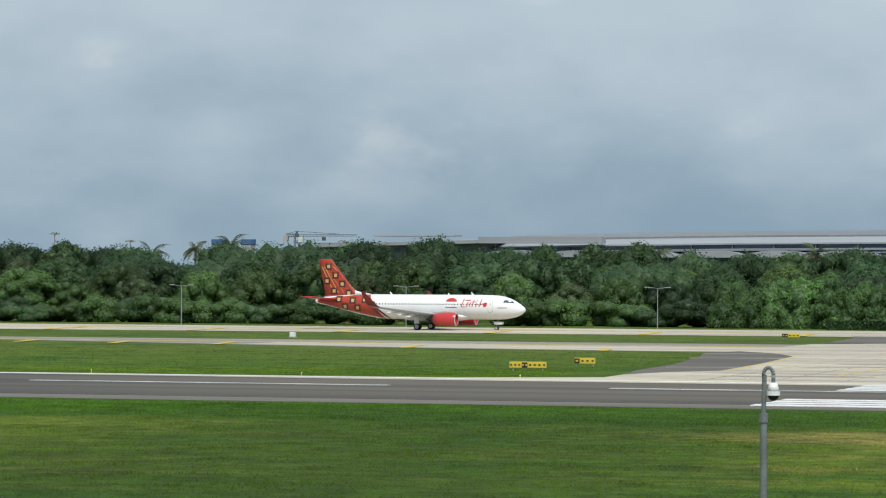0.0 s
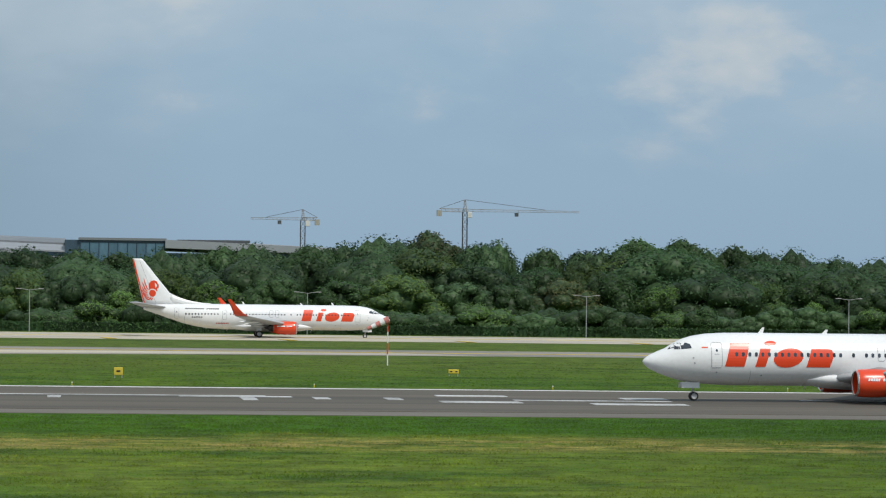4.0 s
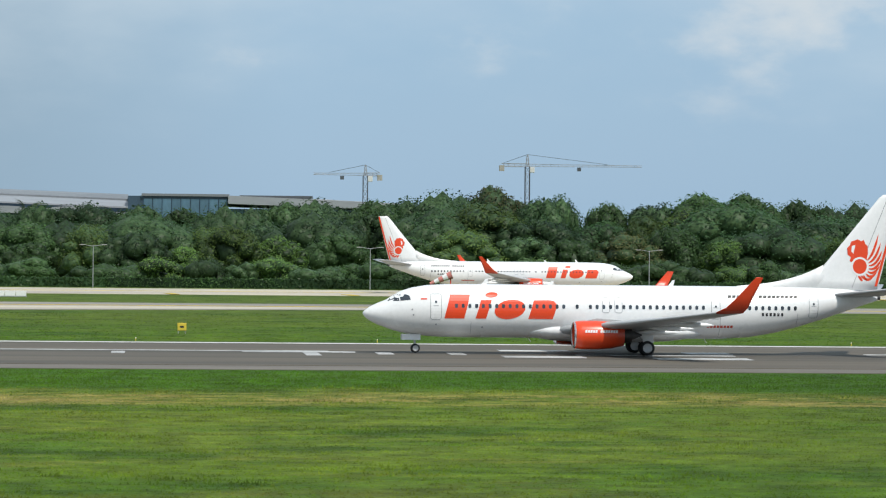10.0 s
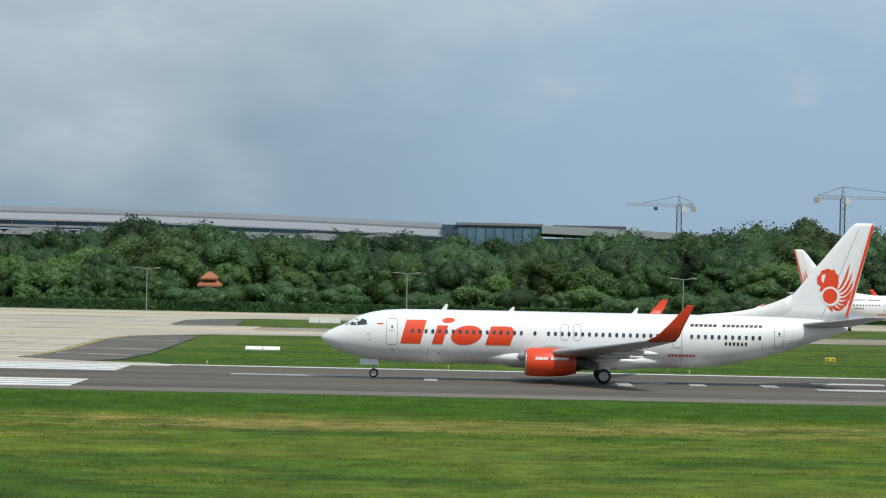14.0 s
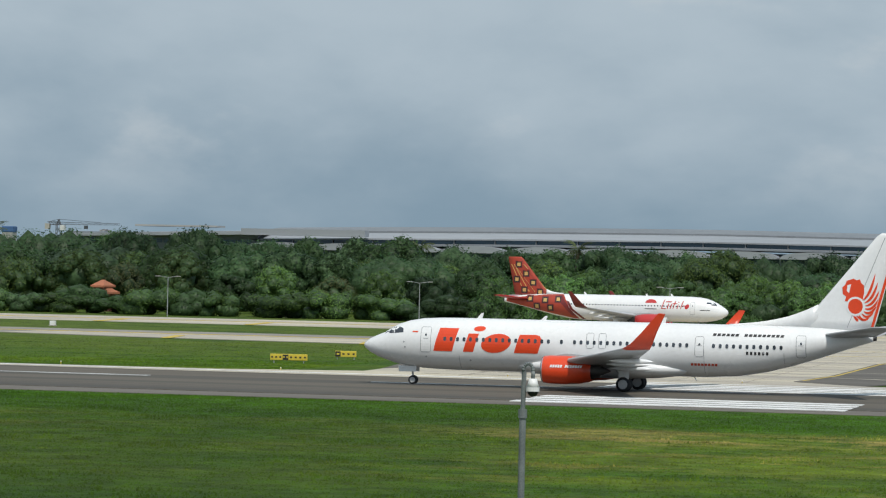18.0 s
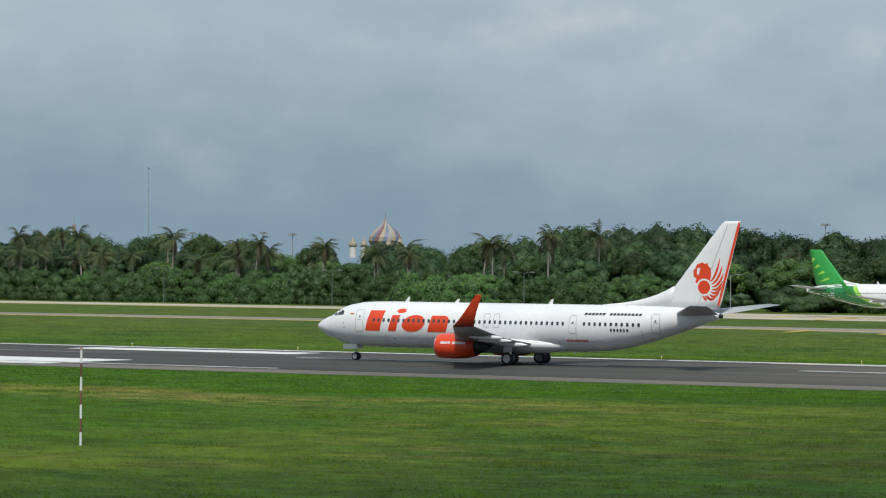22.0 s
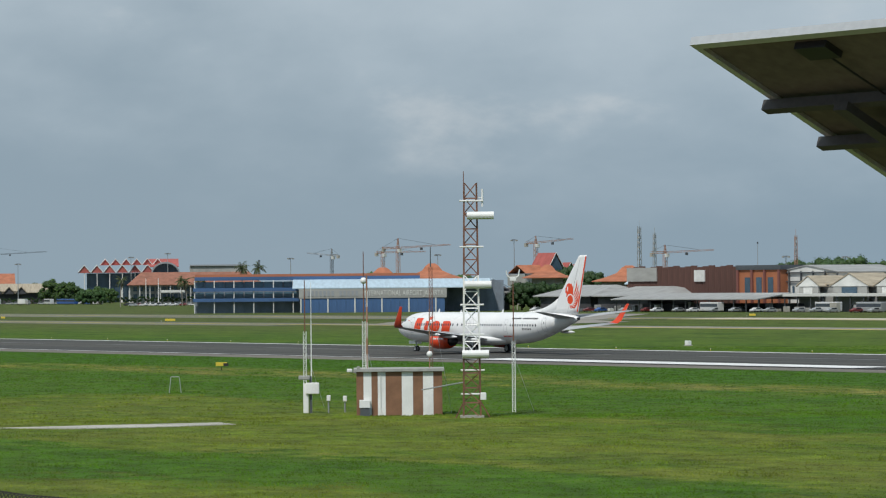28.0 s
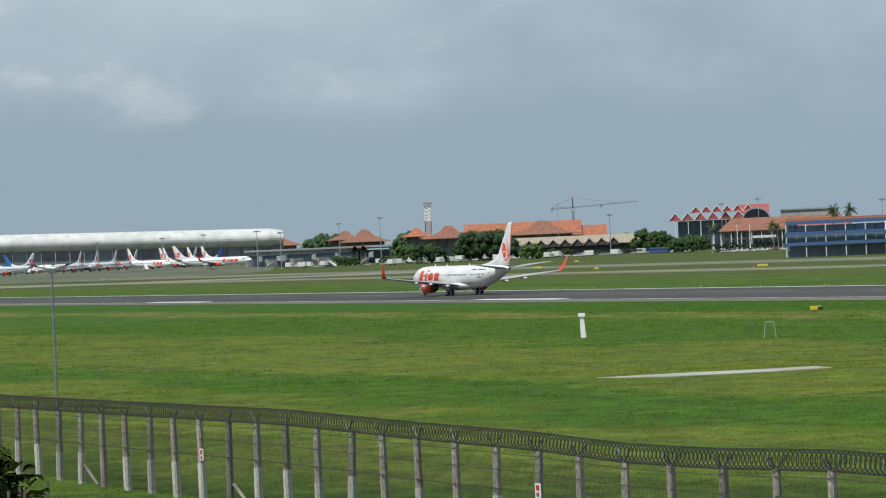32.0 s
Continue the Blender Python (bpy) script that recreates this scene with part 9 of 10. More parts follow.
    head = part("lamp_head", rings(bmesh.new(), [ring(-0.06, 0.042, -0.044, 0.042), ring(0.06, 0.046, -0.042, 0.044), ring(0.12, 0.066, -0.036, 0.040), ring(0.2, 0.082, -0.03, 0.034), ring(0.40, 0.086, -0.026, 0.028), ring(0.45, 0.084, -0.024, 0.004)]), M["lamp_grey"], t, "dark grey cast lamp neck")
    part("lamp_plate", rings(bmesh.new(), [ring(0.30, 0.086, -0.024, 0.0), ring(0.94, 0.085, -0.018, 0.0), ring(0.985, 0.075, -0.014, -0.002), ring(1.0, 0.055, -0.01, -0.004)]), M["lamp_grey"], t)
    for k in range(15):
        q = -0.077 + k * 0.011
        w0, w1 = q - 0.003, q + 0.003
        c0, c1 = e + (f - e) * 0.42, e + (f - e) * 0.965
        part("cooling_fin", rings(bmesh.new(), [[c0 + sv * w0, c0 + sv * w1, c0 + sv * w1 + up * 0.016, c0 + sv * w0 + up * 0.016], [c1 + sv * w0 - up * 0.003, c1 + sv * w1 - up * 0.003, c1 + sv * w1 + up * 0.012, c1 + sv * w0 + up * 0.012]]), M["lamp_black"], head)
    for k, w in ((0.02, 0.03), (0.14, 0.05), (0.36, 0.085), (0.9, 0.085)):
        c = e + (f - e) * k + sv * w
        part("bolt", tubes((c - up * 0.045, c - up * 0.01, 0.007), n=6), M["crane_red"], head, "rusty bolt")


# panel corners: near left, near right, far right, far left
PANEL = ((-11.551, 9.389, 10.072), (-10.324, 9.579, 10.088), (-10.527, 10.923, 9.521), (-11.754, 10.733, 9.509))
ARM = ((-11.05, 10.165, 7.75), (-10.889, 10.302, 7.820), (-10.811, 10.398, 8.041), (-10.759, 10.452, 8.157), (-10.707, 10.505, 8.246), (-10.644, 10.583, 8.324), (-10.547, 10.680, 8.409), (-10.357, 10.880, 8.580), (-10.237, 11.005, 8.683))
HEAD = (-9.995, 11.252, 8.802)
solar_lamp()


# ---- lattice mast, striped hut, weather instruments ----
def field_mast():
    t = thing("lattice_mast", -185.3, 131.5, 0, 56, "rusty and white lattice mast carrying white aerial drums", "lattice mast")
    for z0, z1, m in ((0, 4.0, "rust"), (4.0, 9.6, "white_paint"), (9.6, 15.8, "rust")):
        part("lattice_stage", lattice(bmesh.new(), (0, 0, z0), (0, 0, z1), 1.15 - 0.02 * z0, int((z1 - z0) / 0.95), 0.07, 1.15 - 0.02 * z1), M[m], t)
    for z in (1.6, 3.2, 5.6, 7.6, 11.5, 14.6):
        part("cross_bar", tubes(((-0.75, -0.5, z), (0.85, -0.5, z), 0.06), n=6), M["white_paint"], t)
    for z, dx in ((4.3, 0.25), (8.95, 0.45), (13.6, 0.65)):
        part("aerial_drum", tubes(((dx - 0.9, -0.75, z), (dx + 0.9, -0.75, z), 0.26), n=14), M["white_paint"], t, "white cylindrical aerial cover")
        part("drum_bracket", tubes(((dx - 0.4, -0.5, z), (dx - 0.4, -0.75, z), 0.05), ((dx + 0.2, -0.5, z), (dx + 0.2, -0.75, z), 0.05), n=5), M["steel"], t)
    part("lightning_rod", tubes(((-0.45, 0, 15.8), (-0.45, 0, 16.6), 0.03), n=5), M["rust"], t)
    part("side_aerial", tubes(((0.8, -0.4, 14.2), (0.8, -0.4, 15.4), 0.07), ((0.5, -0.4, 14.8), (0.8, -0.4, 14.8), 0.03), n=8), M["white_paint"], t)
    part("junction_box", boxes((0.55, 0.95, -0.7, -0.4, 1.2, 1.7), bevel=0.03), M["white_paint"], t)
    part("cable_tray", tubes(((-0.5, -0.3, 2.4), (-3.4, -0.2, 1.9), 0.045), n=6), M["steel"], t)
    part("footing", boxes((-0.8, 0.8, -0.8, 0.8, 0, 0.15)), M["concrete_old"], t)
    part("brace", tubes(((-0.5, -0.5, 1.2), (-1.1, -0.5, 0), 0.05), ((0.5, -0.5, 1.2), (1.2, -0.5, 0), 0.05), n=5), M["rust"], t)


field_mast()


def striped_hut():
    t = thing("striped_hut", -191.8, 130.0, 0, 56, "small equipment hut painted in brown and white vertical stripes", "hut")
    w, d, h = 5.9, 3.2, 3.1
    part("wall", boxes((-w / 2, w / 2, 0.02, d, 0, h)), M["timber"], t)
    u = -w / 2
    for i, (ww, white) in enumerate(((0.48, 0), (0.56, 1), (0.42, 0), (0.55, 1), (1.1, 0), (0.78, 1), (0.68, 0), (0.72, 1), (0.61, 0))):
        part("wall_stripe", boxes((u + 0.004, u + ww - 0.004, -0.03, 0.02, 0, h - 0.1)), M["white_paint"] if white else M["timber"], t)
        u += ww
    part("roof_slab", boxes((-w / 2 - 0.2, w / 2 + 0.15, -0.25, d + 0.2, h - 0.08, h + 0.14), bevel=0.02), M["wall_grey"], t, "grey concrete roof slab")
    part("door_leaf", boxes((-0.86, 0.08, -0.05, -0.032, 0.05, 2.1)), M["timber"], t)
    part("condenser", boxes((-w / 2 + 0.2, -w / 2 + 0.95, -0.5, -0.08, 0.55, 1.1), bevel=0.03), M["white_paint"], t, "white air-conditioner box")
    part("condenser_frame", boxes((-w / 2 + 0.25, -w / 2 + 0.9, -0.5, -0.1, 0.0, 0.5)), M["dark_steel"], t)
    part("wall_pipe", tubes(((-1.1, -0.08, 0.0), (-1.3, -0.08, 0.5), 0.04), ((-1.3, -0.08, 0.5), (-1.3, -0.08, 2.9), 0.035), n=6), M["white_paint"], t)
    for x, z in ((-2.2, 6.4), (2.1, 4.2)):
        part("roof_aerial", tubes(((x, 0.6, h), (x, 0.6, h + z), 0.035), n=5), M["crane_red"], t)
    bm = bmesh.new()
    bmesh.ops.create_uvsphere(bm, u_segments=10, v_segments=6, radius=0.22, matrix=Matrix.Translation((2.1, 0.6, h + 1.1)))
    part("roof_radome", bm, M["white_paint"], t, smooth=True)
    part("floodlight", boxes((-2.9, -2.7, -0.2, -0.05, h + 0.14, h + 0.3), bevel=0.02), M["wall_grey"], t)
    # tall thin aerial in banded sections behind
    for i in range(6):
        part("rear_aerial_band", tubes(((-2.2, 1.2, h + i * 1.1), (-2.2, 1.2, h + i * 1.1 + 1.1), 0.07), n=6), M["crane_red"] if i % 2 else M["white_paint"], t)


striped_hut()


def instruments():
    rz = 56
    base = Matrix.Translation((-200.3, 127.8, 0)) @ Matrix.Rotation(radians(rz), 4, "Z")

    def at(u, v):
        p = base @ Vector((u, v, 0))
        return p.x, p.y
    x, y = at(0.1, 0)
    t = thing("weather_sensor_stand", x, y, 0, rz, "white weather sensor stand with boxes and a tall thin pole", "weather station")
    part("column", boxes((-0.28, 0.1, -0.2, 0.2, 0, 2.1), bevel=0.03), M["white_paint"], t)
    part("cabinet", boxes((-0.1, 0.85, -0.35, 0.05, 1.35, 2.15), bevel=0.04), M["white_paint"], t)
    part("visor", boxes((-0.6, 0.2, -0.3, 0.3, 2.35, 2.65), bevel=0.05), M["wall_grey"], t)
    part("dark_post", boxes((0.15, 0.32, -0.05, 0.12, 0, 2.6)), M["dark_steel"], t)
    part("tall_pole", tubes(((0.3, 0.2, 0), (0.3, 0.2, 6.2), 0.06, 0.04), ((0.3, 0.2, 6.2), (0.3, 0.2, 9.2), 0.025), n=6), M["white_paint"], t)
    for u, h in ((1.6, 1.1), (2.75, 1.05)):
        x, y = at(u, 0)
        s = thing("sensor_post", x, y, 0, rz, "short post with a white sensor head", "sensor", "sensor posts")
        part("post", tubes(((0, 0, 0), (0, 0, h - 0.2), 0.06), n=8), M["steel"], s)
        part("sensor_head", boxes((-0.14, 0.14, -0.14, 0.14, h - 0.25, h + 0.15), bevel=0.03), M["white_paint"], s)
    x, y = at(4.2, -0.2)
    c = thing("instrument_cabinet", x, y, 0, rz, "cluster of grey instrument boxes on thin posts", "instrument", )
    for u, z0, z1, w in ((-0.3, 0.7, 1.9, 0.45), (0.25, 0.9, 1.6, 0.4), (0.7, 0.6, 2.0, 0.35)):
        part("box", boxes((u - w / 2, u + w / 2, -0.2, 0.2, z0, z1), bevel=0.03), M["wall_grey"], c)
        part("post", tubes(((u, 0, 0), (u, 0, z0), 0.05), n=6), M["dark_steel"], c)
    part("sensor_arm", tubes(((-1.1, 0, 2.9), (0.6, 0, 2.6), 0.04), ((-0.3, 0, 0.0), (-0.3, 0, 2.9), 0.04), n=6), M["steel"], c)
    part("dome_sensor", boxes((-1.3, -0.9, -0.12, 0.12, 2.85, 3.1), bevel=0.05), M["white_paint"], c)
    # slim lattice aerials beside the mast
    for x, y, z1, z2, lab, mlow in ((-191.2, 139.3, 5.0, 9.3, "slim lattice aerial, white below and rusty above, with a wind fork", "white_paint"), (-193.7, 134.0, 10.2, 11.6, "slim rusty lattice aerial with a dark tip", "rust"),
                                    (-202.2, 134.0, 6.4, 11.4, "slim banded aerial carrying a white ball", "white_paint"), (-210.1, 134.0, 5.6, 9.4, "thin white and rusty aerial pole", "white_paint")):
        a = thing("slim_aerial", x, y, 0, rz, lab, "aerial", "slim aerials")
        part("lattice", lattice(bmesh.new(), (0, 0, 0), (0, 0, z1), 0.22, int(z1 / 0.4), 0.02), M[mlow], a)
        part("upper_pole", tubes(((0, 0, z1), (0, 0, z2), 0.05, 0.035), n=6), M["dark_steel" if mlow == "rust" else "rust"], a)
        part("guy_wire", tubes(((0, 0, z1 * 0.8), (1.4, 0, 0), 0.012), n=4), M["steel"], a)
        if x == -191.2:
            part("wind_fork", tubes(((-0.48, 0, z2 + 0.62), (-0.40, 0, z2 + 0.25), 0.04), ((-0.40, 0, z2 + 0.25), (-0.2, 0, z2 + 0.1), 0.05), ((0.2, 0, z2 + 0.1), (0.40, 0, z2 + 0.25), 0.05), ((0.40, 0, z2 + 0.25), (0.46, 0, z2 + 0.7), 0.04), n=6), M["white_paint"], a)
            part("fork_hub", boxes((-0.22, 0.22, -0.1, 0.1, z2 - 0.12, z2 + 0.18), bevel=0.03), M["white_paint"], a)
        if x == -202.2:
            bm = bmesh.new()
            bmesh.ops.create_uvsphere(bm, u_segments=12, v_segments=8, radius=0.24, matrix=Matrix.Translation((0, 0, 9.3)))
            part("white_ball", bm, M["white_paint"], a, smooth=True)


instruments()


def field_clutter():
    t = thing("white_marker_post", -275, 141.2, 0, 62, "leaning white concrete marker post with square head", "marker post")
    bm = rings(bmesh.new(), [[(-0.28, -0.2, 0), (0.22, -0.2, 0), (0.22, 0.2, 0), (-0.28, 0.2, 0)], [(-0.3, -0.16, 1.9), (0.06, -0.16, 1.9), (0.06, 0.16, 1.9), (-0.3, 0.16, 1.9)]])
    part("shaft", bm, M["white_paint"], t)
    part("head", boxes((-0.45, 0.2, -0.3, 0.3, 1.9, 2.25), bevel=0.04), M["white_paint"], t)
    part("cap", boxes((-0.42, 0.17, -0.27, 0.27, 2.25, 2.3)), M["dark_steel"], t)
    s = thing("pipe_frame", -247, 144.5, 0, 60, "small open frame of white pipes in the grass", "frame")
    part("frame_bar", tubes(((-0.5, -0.3, 0), (-0.35, -0.2, 1.35), 0.035), ((0.5, -0.3, 0), (0.35, -0.2, 1.35), 0.035), ((-0.35, -0.2, 1.35), (0.35, -0.2, 1.35), 0.03), n=6), M["steel"], s)
    part("rear_bar", tubes(((-0.5, 0.4, 0), (-0.35, 0.25, 1.35), 0.035), ((0.5, 0.4, 0), (0.35, 0.25, 1.35), 0.035), ((-0.35, 0.25, 1.35), (0.35, 0.25, 1.35), 0.03), n=6), M["steel"], s)
    m = thing("yellow_marker", -309, 186.5, 0, 60, "yellow and black field marker on a low stand", "marker")
    part("plate", boxes((-0.6, 0.6, -0.06, 0.06, 0.45, 0.85), bevel=0.02), M["sign_yellow"], m)
    part("side_plate", boxes((0.2, 0.75, -0.09, -0.062, 0.42, 0.75)), M["sign_black"], m)
    part("leg", tubes(((0, 0, 0), (0, 0, 0.5), 0.05), n=6), M["sign_black"], m)
    for x, y, w in ((-775, 452, 6.5), (-1045, 520, 6), (-1100, 506, 4), (-1250, 640, 4), (-905, 470, 3), (-700, 590, 4)):
        b = thing("yellow_board", x, y, fall(y), 40, "low yellow taxiway board in the grass", "airfield sign", "yellow boards")
        part("face", boxes((-w * 0.22, w * 0.22, -0.1, 0.1, 0.15, 0.7), bevel=0.03), M["sign_yellow"], b)
        part("leg", boxes((-w * 0.4, -w * 0.36, -0.05, 0.05, 0, 0.25)), M["steel"], b)
    p = thing("concrete_strip", 0, 0, 0, 0, "bare pale concrete strip sunk in the grass", "path", kind="structure")
    sheet("strip_slab", [(-193.7, 100.3), (-192.6, 106.2), (-190.3, 114.7), (-187.0, 113.9), (-187.5, 108.7), (-189.1, 103.0)], 0.05, M["concrete_old"], p)


field_clutter()


# ---- perimeter fence with razor wire ----
def coil_mesh(length, turns, r):
    bm = bmesh.new()
    n = 14
    pts = []
    for i in range(turns * n + 1):
        a = 6.28318 * i / n
        pts.append(Vector((length * i / (turns * n), r * math.cos(a) * 1.05, r * math.sin(a))))
    for p, q in zip(pts, pts[1:]):
        tube(bm, p, q, 0.019, n=3, cap=False)
    me = bpy.data.meshes.new("razor_coil")
    bm.to_mesh(me)
    bm.free()
    me.materials.append(M["wire"])
    return me


def perimeter_fence():
    rng = np.random.default_rng(29)
    step, y = 2.774, 43.8
    coil = coil_mesh(step, 12, 0.275)

    def shared(name, bm, material):
        me = bpy.data.meshes.new(name)
        bmesh.ops.recalc_face_normals(bm, faces=bm.faces[:])
        bm.to_mesh(me)
        bm.free()
        me.materials.append(material)
        return me

    def square(h, z):
        return [(-h, -h, z), (h, -h, z), (h, h, z), (-h, h, z)]
    # heights in the posts' own measure: one metre is the whole post
    post = shared("fence_post", rings(bmesh.new(), [square(0.098, -0.03), square(0.094, 0.5), square(0.086, 0.97), square(0.075, 1.0)]), M["weather_post"])
    patch = shared("post_sleeve", rings(bmesh.new(), [square(0.112, -0.03), square(0.108, 0.40), square(0.101, 0.43)]), M["pale_post"])
    arm = shared("fence_arm", tubes(((0, 0, -0.06), (-0.34, -0.10, 0.36), 0.024), ((0, 0, -0.06), (0.34, 0.10, 0.36), 0.024), ((0, 0, -0.06), (0, -0.2, 0.3), 0.02), n=5), M["dark_steel"])
    cage = bmesh.new()
    for j in range(36):
        tube(cage, (step * (j + 0.5) / 36, -0.1, 0.05), (step * (j + 0.5) / 36, -0.1, 0.86), 0.0045, n=3, cap=False)
    cage = shared("wire_mesh", cage, M["wire"])

    def crest(x):
        return float(np.interp(x, (-189, -139, -125, -108, -97, -88.7, -83, -78, -72, -60), (2.9, 2.9, 2.98, 3.1, 2.98, 2.94, 2.80, 2.85, 3.03, 3.0)))
    for i in range(62):
        x = -188.61 + step * i
        # the line of the tops follows the rolling ground
        top = crest(x)
        rise = math.degrees(math.atan((crest(x + step) - top) / step))
        t = thing("fence_bay", x, y, 0, 0, "weathered concrete fence bay topped with razor wire coils", "fence", "perimeter fence")
        tilt = pose(0, 0, 0, float(rng.normal()) * 0.8, float(rng.normal()) * 1.0, 30 + float(rng.normal()) * 6)
        stretch = Matrix.Diagonal((1, 1, top, 1))
        p = new("post", post)
        p.parent = t
        p.matrix_basis = tilt @ stretch
        if i % 5 != 2:
            p = new("post_sleeve", patch)
            p.parent = t
            p["label"] = "paler cement sleeve round the foot of the post"
            p.matrix_basis = tilt @ Matrix.Diagonal((1, 1, top * (0.85 + 0.35 * float(rng.random())), 1))
        for nm, me, m in (("steel_arm", arm, pose(0, 0, top, 0, 0, float(rng.normal()) * 8)), ("razor_coil", coil, pose(0, 0, top + 0.22, 0, -rise, 0)), ("wire_mesh", cage, stretch)):
            o = new(nm, me)
            o.parent = t
            o.matrix_basis = m
        for k, z in enumerate((0.565, 0.76, 0.93)):
            part("wire", tubes(((0, -0.11, z * top), (step, -0.11, z * crest(x + step) - 0.02 * rng.random()), 0.014 if k else 0.022), n=3), M["wire"], t)
        if i % 6 == 3:
            part("raking_strut", tubes(((0.08, 0.12, 0.75), (1.1, 0.3, 0.0), 0.075), n=4), M["weather_post"], t)
        if i in (26, 36):
            part("small_sign", boxes((0.14, 0.52, -0.135, -0.12, 1.52, 1.95), bevel=0.004), M["white_paint"], t, "small white sign plate")
            part("sign_mark", boxes((0.22, 0.44, -0.141, -0.136, 1.74, 1.90)), M["sign_red"], t)
            part("sign_mark", boxes((0.24, 0.42, -0.141, -0.136, 1.56, 1.68)), M["sign_red"], t)


perimeter_fence()


def near_bush():
    rng = np.random.default_rng(31)
    t = thing("leafy_bush", -24.89, 7.52, 0, 0, "bush with broad glossy yellow-green leaves near the deck", "bush")
    verts, faces, soft = [], [], []
    for i in range(900):
        v = rng.normal(size=3)
        v /= np.linalg.norm(v)
        p = np.array((0, 0, 7.0)) + v * np.array((0.52, 0.52, 0.66)) * (0.6 + 0.4 * rng.random())
        d = rng.normal(size=3)
        d[2] = abs(d[2]) * 0.4
        d /= np.linalg.norm(d)
        s = np.cross(d, (0, 0, 1.0))
        s /= np.linalg.norm(s)
        L = 0.12 + 0.09 * rng.random()
        k = len(verts)
        drop = np.array((0, 0, 1.0))
        # a broad leaf, cupped along its rib and drooping to a point
        verts += [tuple(p), tuple(p + d * L * 0.35 + s * L * 0.26 + drop * 0.025), tuple(p + d * L * 0.75 + s * L * 0.2 + drop * 0.01), tuple(p + d * L - drop * 0.04),
                  tuple(p + d * L * 0.75 - s * L * 0.2 + drop * 0.01), tuple(p + d * L * 0.35 - s * L * 0.26 + drop * 0.025), tuple(p + d * L * 0.5)]
        faces += [(k, k + 6, k + 1), (k + 1, k + 6, k + 2), (k + 2, k + 6, k + 3), (k + 3, k + 6, k + 4), (k + 4, k + 6, k + 5), (k + 5, k + 6, k)]
        g = v * 0.4 + rng.normal(size=3) * 0.35 + (0.5, -0.2, 0.7)
        soft += [tuple(g / np.linalg.norm(g))] * 7
    raw_mesh("leaves", verts, faces, M["broad_leaf"], t, soft=soft)
    for i in range(9):
        a = rng.normal(size=2) * 0.5
        part("branch", tubes(((0, 0, 0), (float(a[0]) * 0.5, float(a[1]) * 0.5, 4.6), 0.05, 0.03), ((float(a[0]) * 0.5, float(a[1]) * 0.5, 4.6), (float(a[0]) * 0.6, float(a[1]) * 0.6, 7.34), 0.03, 0.012), n=6), M["bark"], t)


near_bush()


def deck():
    """The raised deck under the eye, out of view."""
    t = tagged(link("viewing_deck", boxes((-6, 6, -6, -0.6, 6.9, 7.3)), M["concrete_old"]), "plain concrete viewing deck", "deck", kind="structure")
    for x in (-5, 5):
        for y in (-5, -1.5):
            piece("deck_column", t, M["concrete_old"], x, y, 0, 0.4, 0.4, 6.9)


deck()


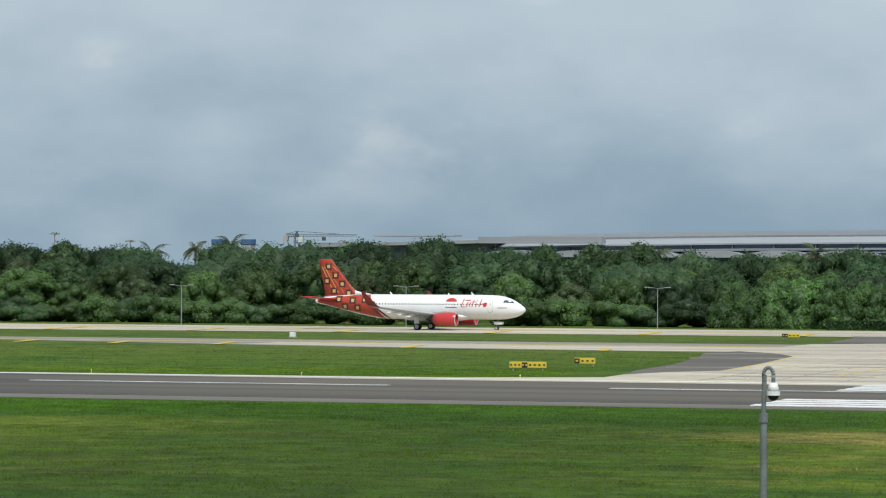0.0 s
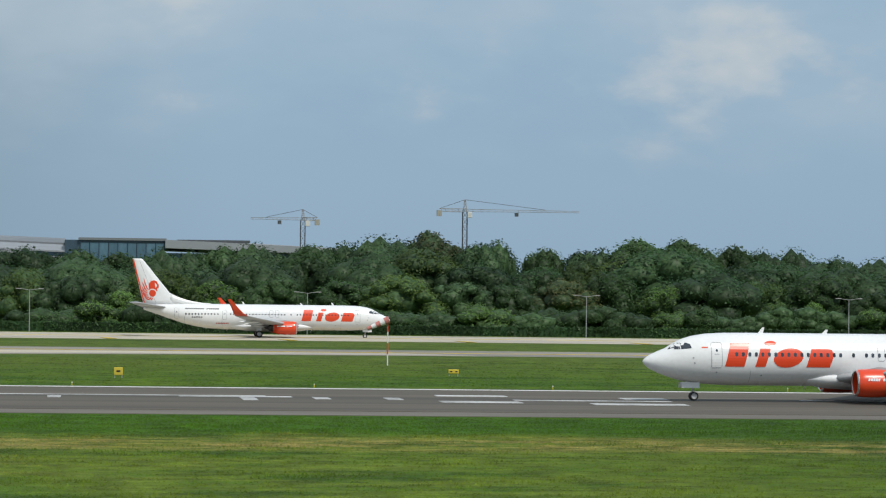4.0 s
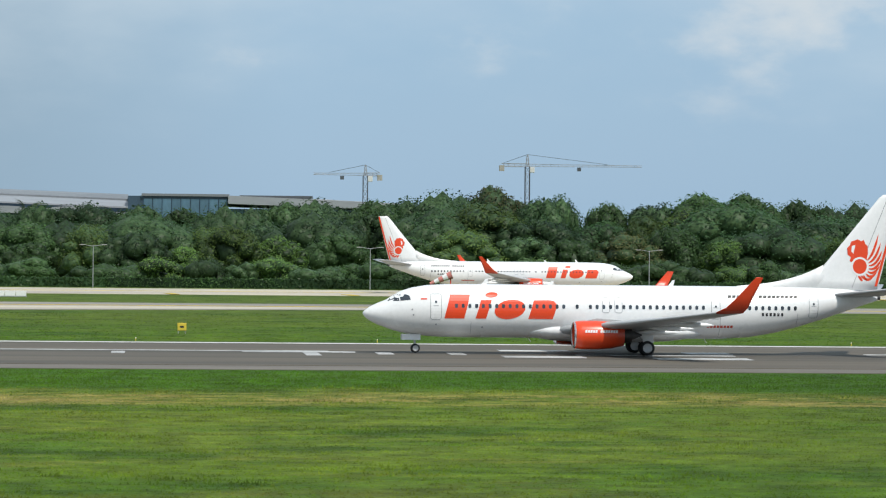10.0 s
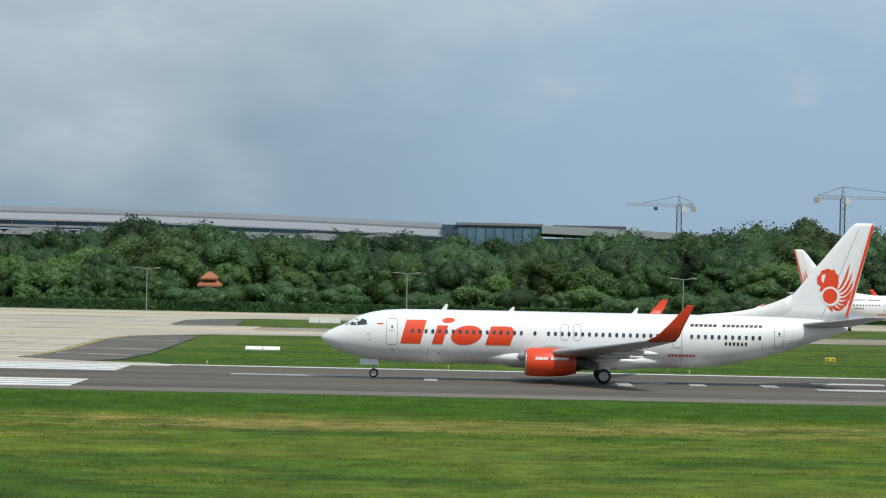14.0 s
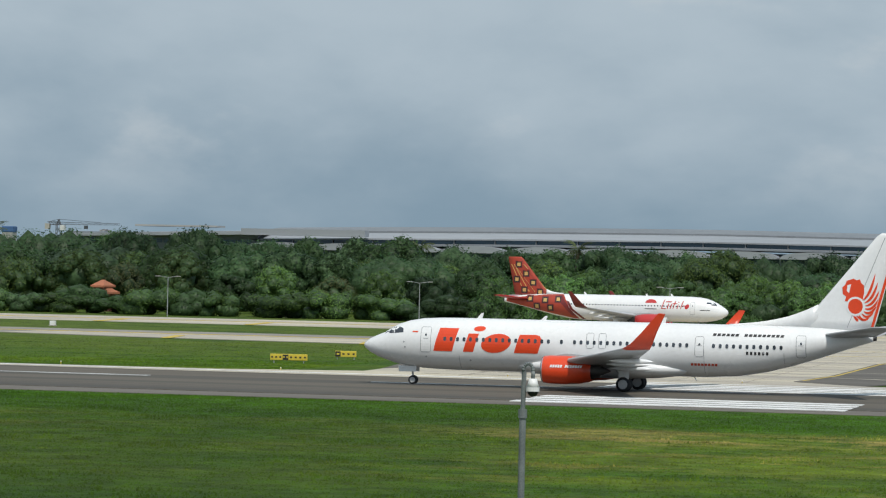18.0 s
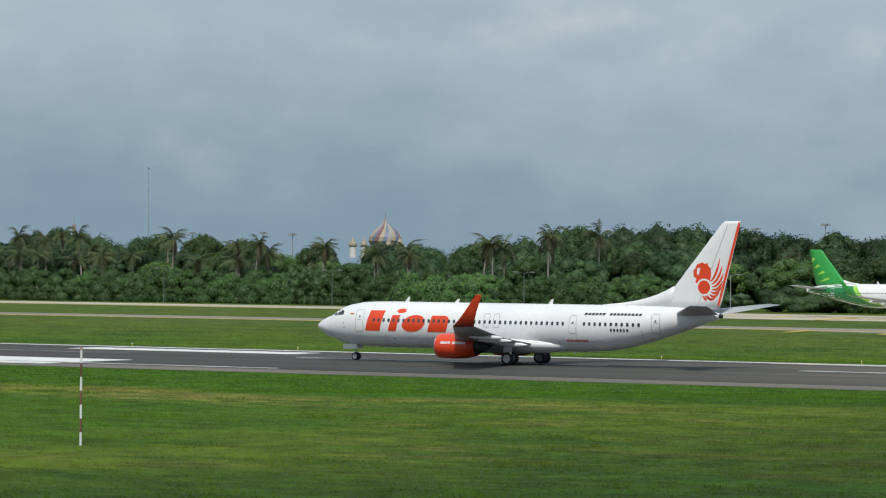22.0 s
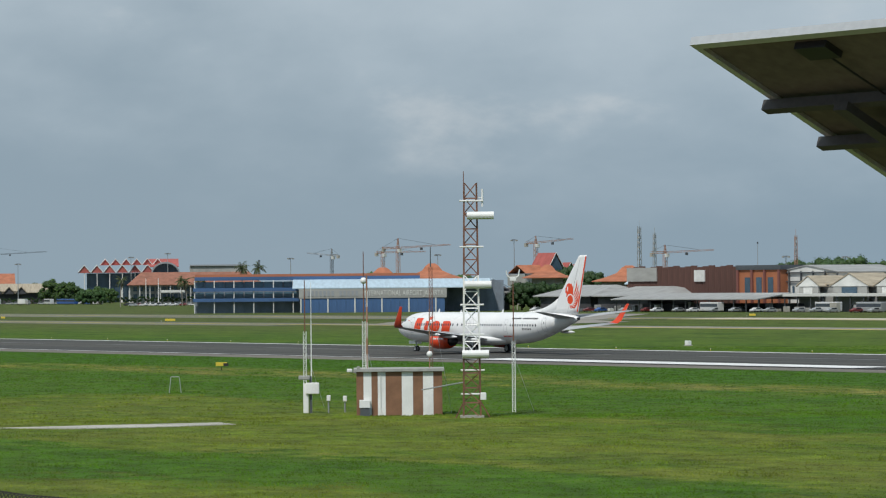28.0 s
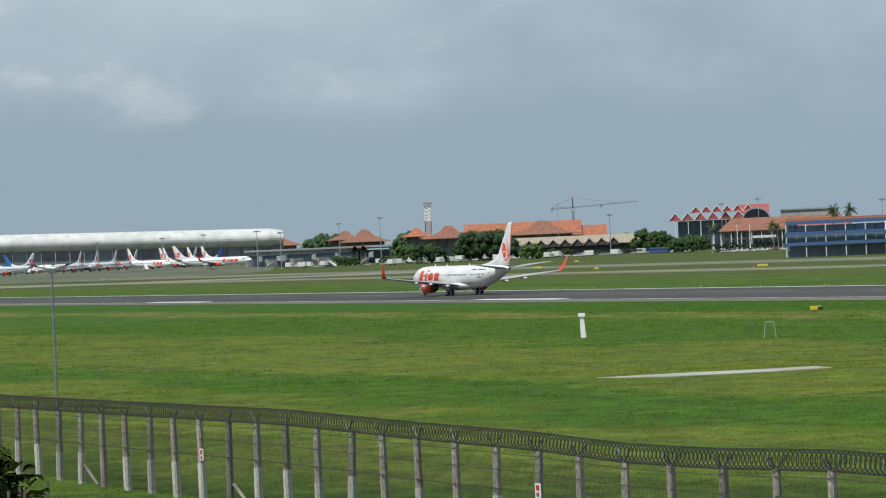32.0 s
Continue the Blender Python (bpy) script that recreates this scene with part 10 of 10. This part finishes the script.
def grass_tufts():
    """The sward's standing blades: low where it is mown, taller in clumps and on the verges."""
    rng = np.random.default_rng(37)
    n = 420000
    az = radians(-78) + (radians(21) - radians(-78)) * rng.random(n)
    r = np.sqrt(88 ** 2 + (232 ** 2 - 88 ** 2) * rng.random(n))
    x, y = r * np.sin(az), r * np.cos(az)
    # the island beyond the runway, more thinly
    k = 60000
    x = np.concatenate([x, -330 + 430 * rng.random(k)])
    y = np.concatenate([y, 280 + 104 * rng.random(k)])
    # and the long western field
    k = 130000
    az = radians(-80) + radians(34) * rng.random(k)
    r = np.sqrt(226 ** 2 + (470 ** 2 - 226 ** 2) * rng.random(k))
    x, y = np.concatenate([x, r * np.sin(az)]), np.concatenate([y, r * np.cos(az)])
    # the verge of the runway further off
    k = 90000
    az = radians(-46.5) + radians(36) * rng.random(k)
    r = np.sqrt(226 ** 2 + (320 ** 2 - 226 ** 2) * rng.random(k))
    x, y = np.concatenate([x, r * np.sin(az)]), np.concatenate([y, r * np.cos(az)])
    keep = ((y > 30) & (y < 221)) | ((y > 280) & ~((x > -80) & (x < -24)))
    x, y = x[keep], y[keep]
    # clumps: sums of slow waves, cheap and without a grid
    c = np.sin(0.31 * x + 1.7 * np.sin(0.11 * y)) * np.sin(0.37 * y + 1.3 * np.sin(0.17 * x)) + 0.6 * np.sin(1.9 * x + 2.0 * np.sin(0.7 * y)) * np.sin(2.3 * y + 1.1 * np.sin(1.3 * x))
    far = (y > 250) | (np.hypot(x, y) > 226)
    tall = np.clip(c - 0.35, 0, 1)
    k = len(x)
    w = (0.035 + 0.05 * rng.random(k)) * np.where(far, 2.0, 1.0)
    h = (0.035 + 0.045 * rng.random(k) + 0.15 * tall * (y < 205) * rng.random(k)) * np.where(far, 1.2, 1.0)
    h = np.where((y > 196) & (y < 214) & ~far, h * 1.3, h)
    d, lean = rng.random(k) * 6.28318, 0.02 + 0.06 * rng.random(k)
    # blades are turned broadside towards the sun, so that few show dark
    u = -radians(165) - radians(100) * (rng.random(k) - 0.5)
    v = np.empty((k * 3, 3))
    v[0::3] = np.stack([x - w * np.cos(u), y - w * np.sin(u), np.full(k, -0.01)], 1)
    v[1::3] = np.stack([x + w * np.cos(u), y + w * np.sin(u), np.full(k, -0.01)], 1)
    v[2::3] = np.stack([x + lean * np.cos(d), y + lean * np.sin(d), h], 1)
    v[:, 2] += np.repeat(np.where(y > 250, -0.5 * np.clip((y - 280) / 260, 0, 1), 0.0), 3)
    # shading normals point up and lean to the deck, lighting blades like the sward
    nx, ny = np.sin(u), -np.cos(u)
    tri = np.arange(k * 3).reshape(k, 3)
    swap = h * (nx * x + ny * y) - (np.cos(u) * np.sin(d) - np.sin(u) * np.cos(d)) * lean * EYE_H > 0
    tri[swap] = tri[swap][:, ::-1]
    # none turns its dark side to the eye
    a, b, c = v[tri[:, 0]], v[tri[:, 1]], v[tri[:, 2]]
    face = np.cross(b - a, c - a)
    face /= np.linalg.norm(face, axis=1)[:, None]
    face *= np.where(face @ np.array((0, 0, 1.0)) - (face[:, 0] * x + face[:, 1] * y) / 40 > 0, 1, -1)[:, None]
    e, g = radians(SUN_EL), radians(SUN_AZ)
    lit = face @ np.array((math.sin(g) * math.cos(e), math.cos(g) * math.cos(e), math.sin(e))) > 0.12
    x, y, tri, k = x[lit], y[lit], tri[lit], int(lit.sum())
    v, tri = v[tri.reshape(-1)], np.arange(k * 3).reshape(k, 3)
    q = np.hypot(x, y)
    up = np.repeat(np.stack([-0.4 * x / q + rng.normal(size=k) * 0.12, -0.4 * y / q + rng.normal(size=k) * 0.12, np.ones(k)], 1), 3, axis=0)
    up /= np.linalg.norm(up, axis=1)[:, None]
    o = raw_mesh("grass_blades", v.tolist(), tri.tolist(), grass_material("grass_blades", True), None, soft=up.tolist())
    tagged(o, "green grass blades and tufts standing in the mown field", "grass", kind="stuff")


grass_tufts()


def motions():
    """The airliners' ways: seconds, metres of the nose wheel along the runway or taxiway, and the heading."""
    roll = [(0, 61.5, 3.0), (2, 54.7, 3.0), (3.5, 49.05, 2.9), (4, 47.1, 2.8), (4.5, 45.3, 2.7), (6.5, 36.8, 2.3), (8, 30.4, 1.8), (9, 25.9, 1.4), (10, 21.0, 1.1), (11.5, 12.7, 0.2), (13, 3.4, -0.6), (14.8, -14.2, -0.8),
            (16.5, -35.9, -0.9), (17.5, -52.6, -0.9), (19, -82.1, -0.8), (20, -104.6, -0.5), (21, -129.7, -0.2), (22, -157.1, -0.1), (23, -186.7, 0), (24.5, -235.5, 0), (26, -289.9, 0),
            (27.5, -349.0, 0), (29, -412.5, 0), (30.5, -481.4, 0), (31.5, -530.6, 0), (32, -555.9, 0)]
    walk(orange_jet, [(t, pose(x, 253.4, 0.1, 0, 0, 180 + a)) for t, x, a in roll])
    walk(taxi_jet, [(t, pose(x, 540, TWY_Z)) for t, x in ((0, 28.0), (2, 37.2), (3.5, 44.0), (4, 46.7), (6.5, 58.1), (8, 65.8), (9, 71.0), (10, 76.0), (11, 80.8), (13, 88.6), (16, 100), (32, 160))])
    walk(patterned_jet, [(t, pose(x, 540, TWY_Z)) for t, x in ((0, -158.7), (8, -127.5), (15.5, -97.5), (16.5, -92.6), (17.5, -87.3), (19, -80), (32, -20))])
    walk(green_jet, [(t, pose(x, 540, TWY_Z)) for t, x in ((0, -310), (19, -224.6), (20, -220.0), (21, -215.2), (22, -210.4), (32, -165))])
    walk(turn_jet, [(t, pose(x, y, -0.2, 0, 0, a)) for t, x, y, a in ((0, 153, 446, -92), (6.5, 155, 438, -90), (8, 155.2, 435, -89), (32, 156, 400, -88))])


motions()
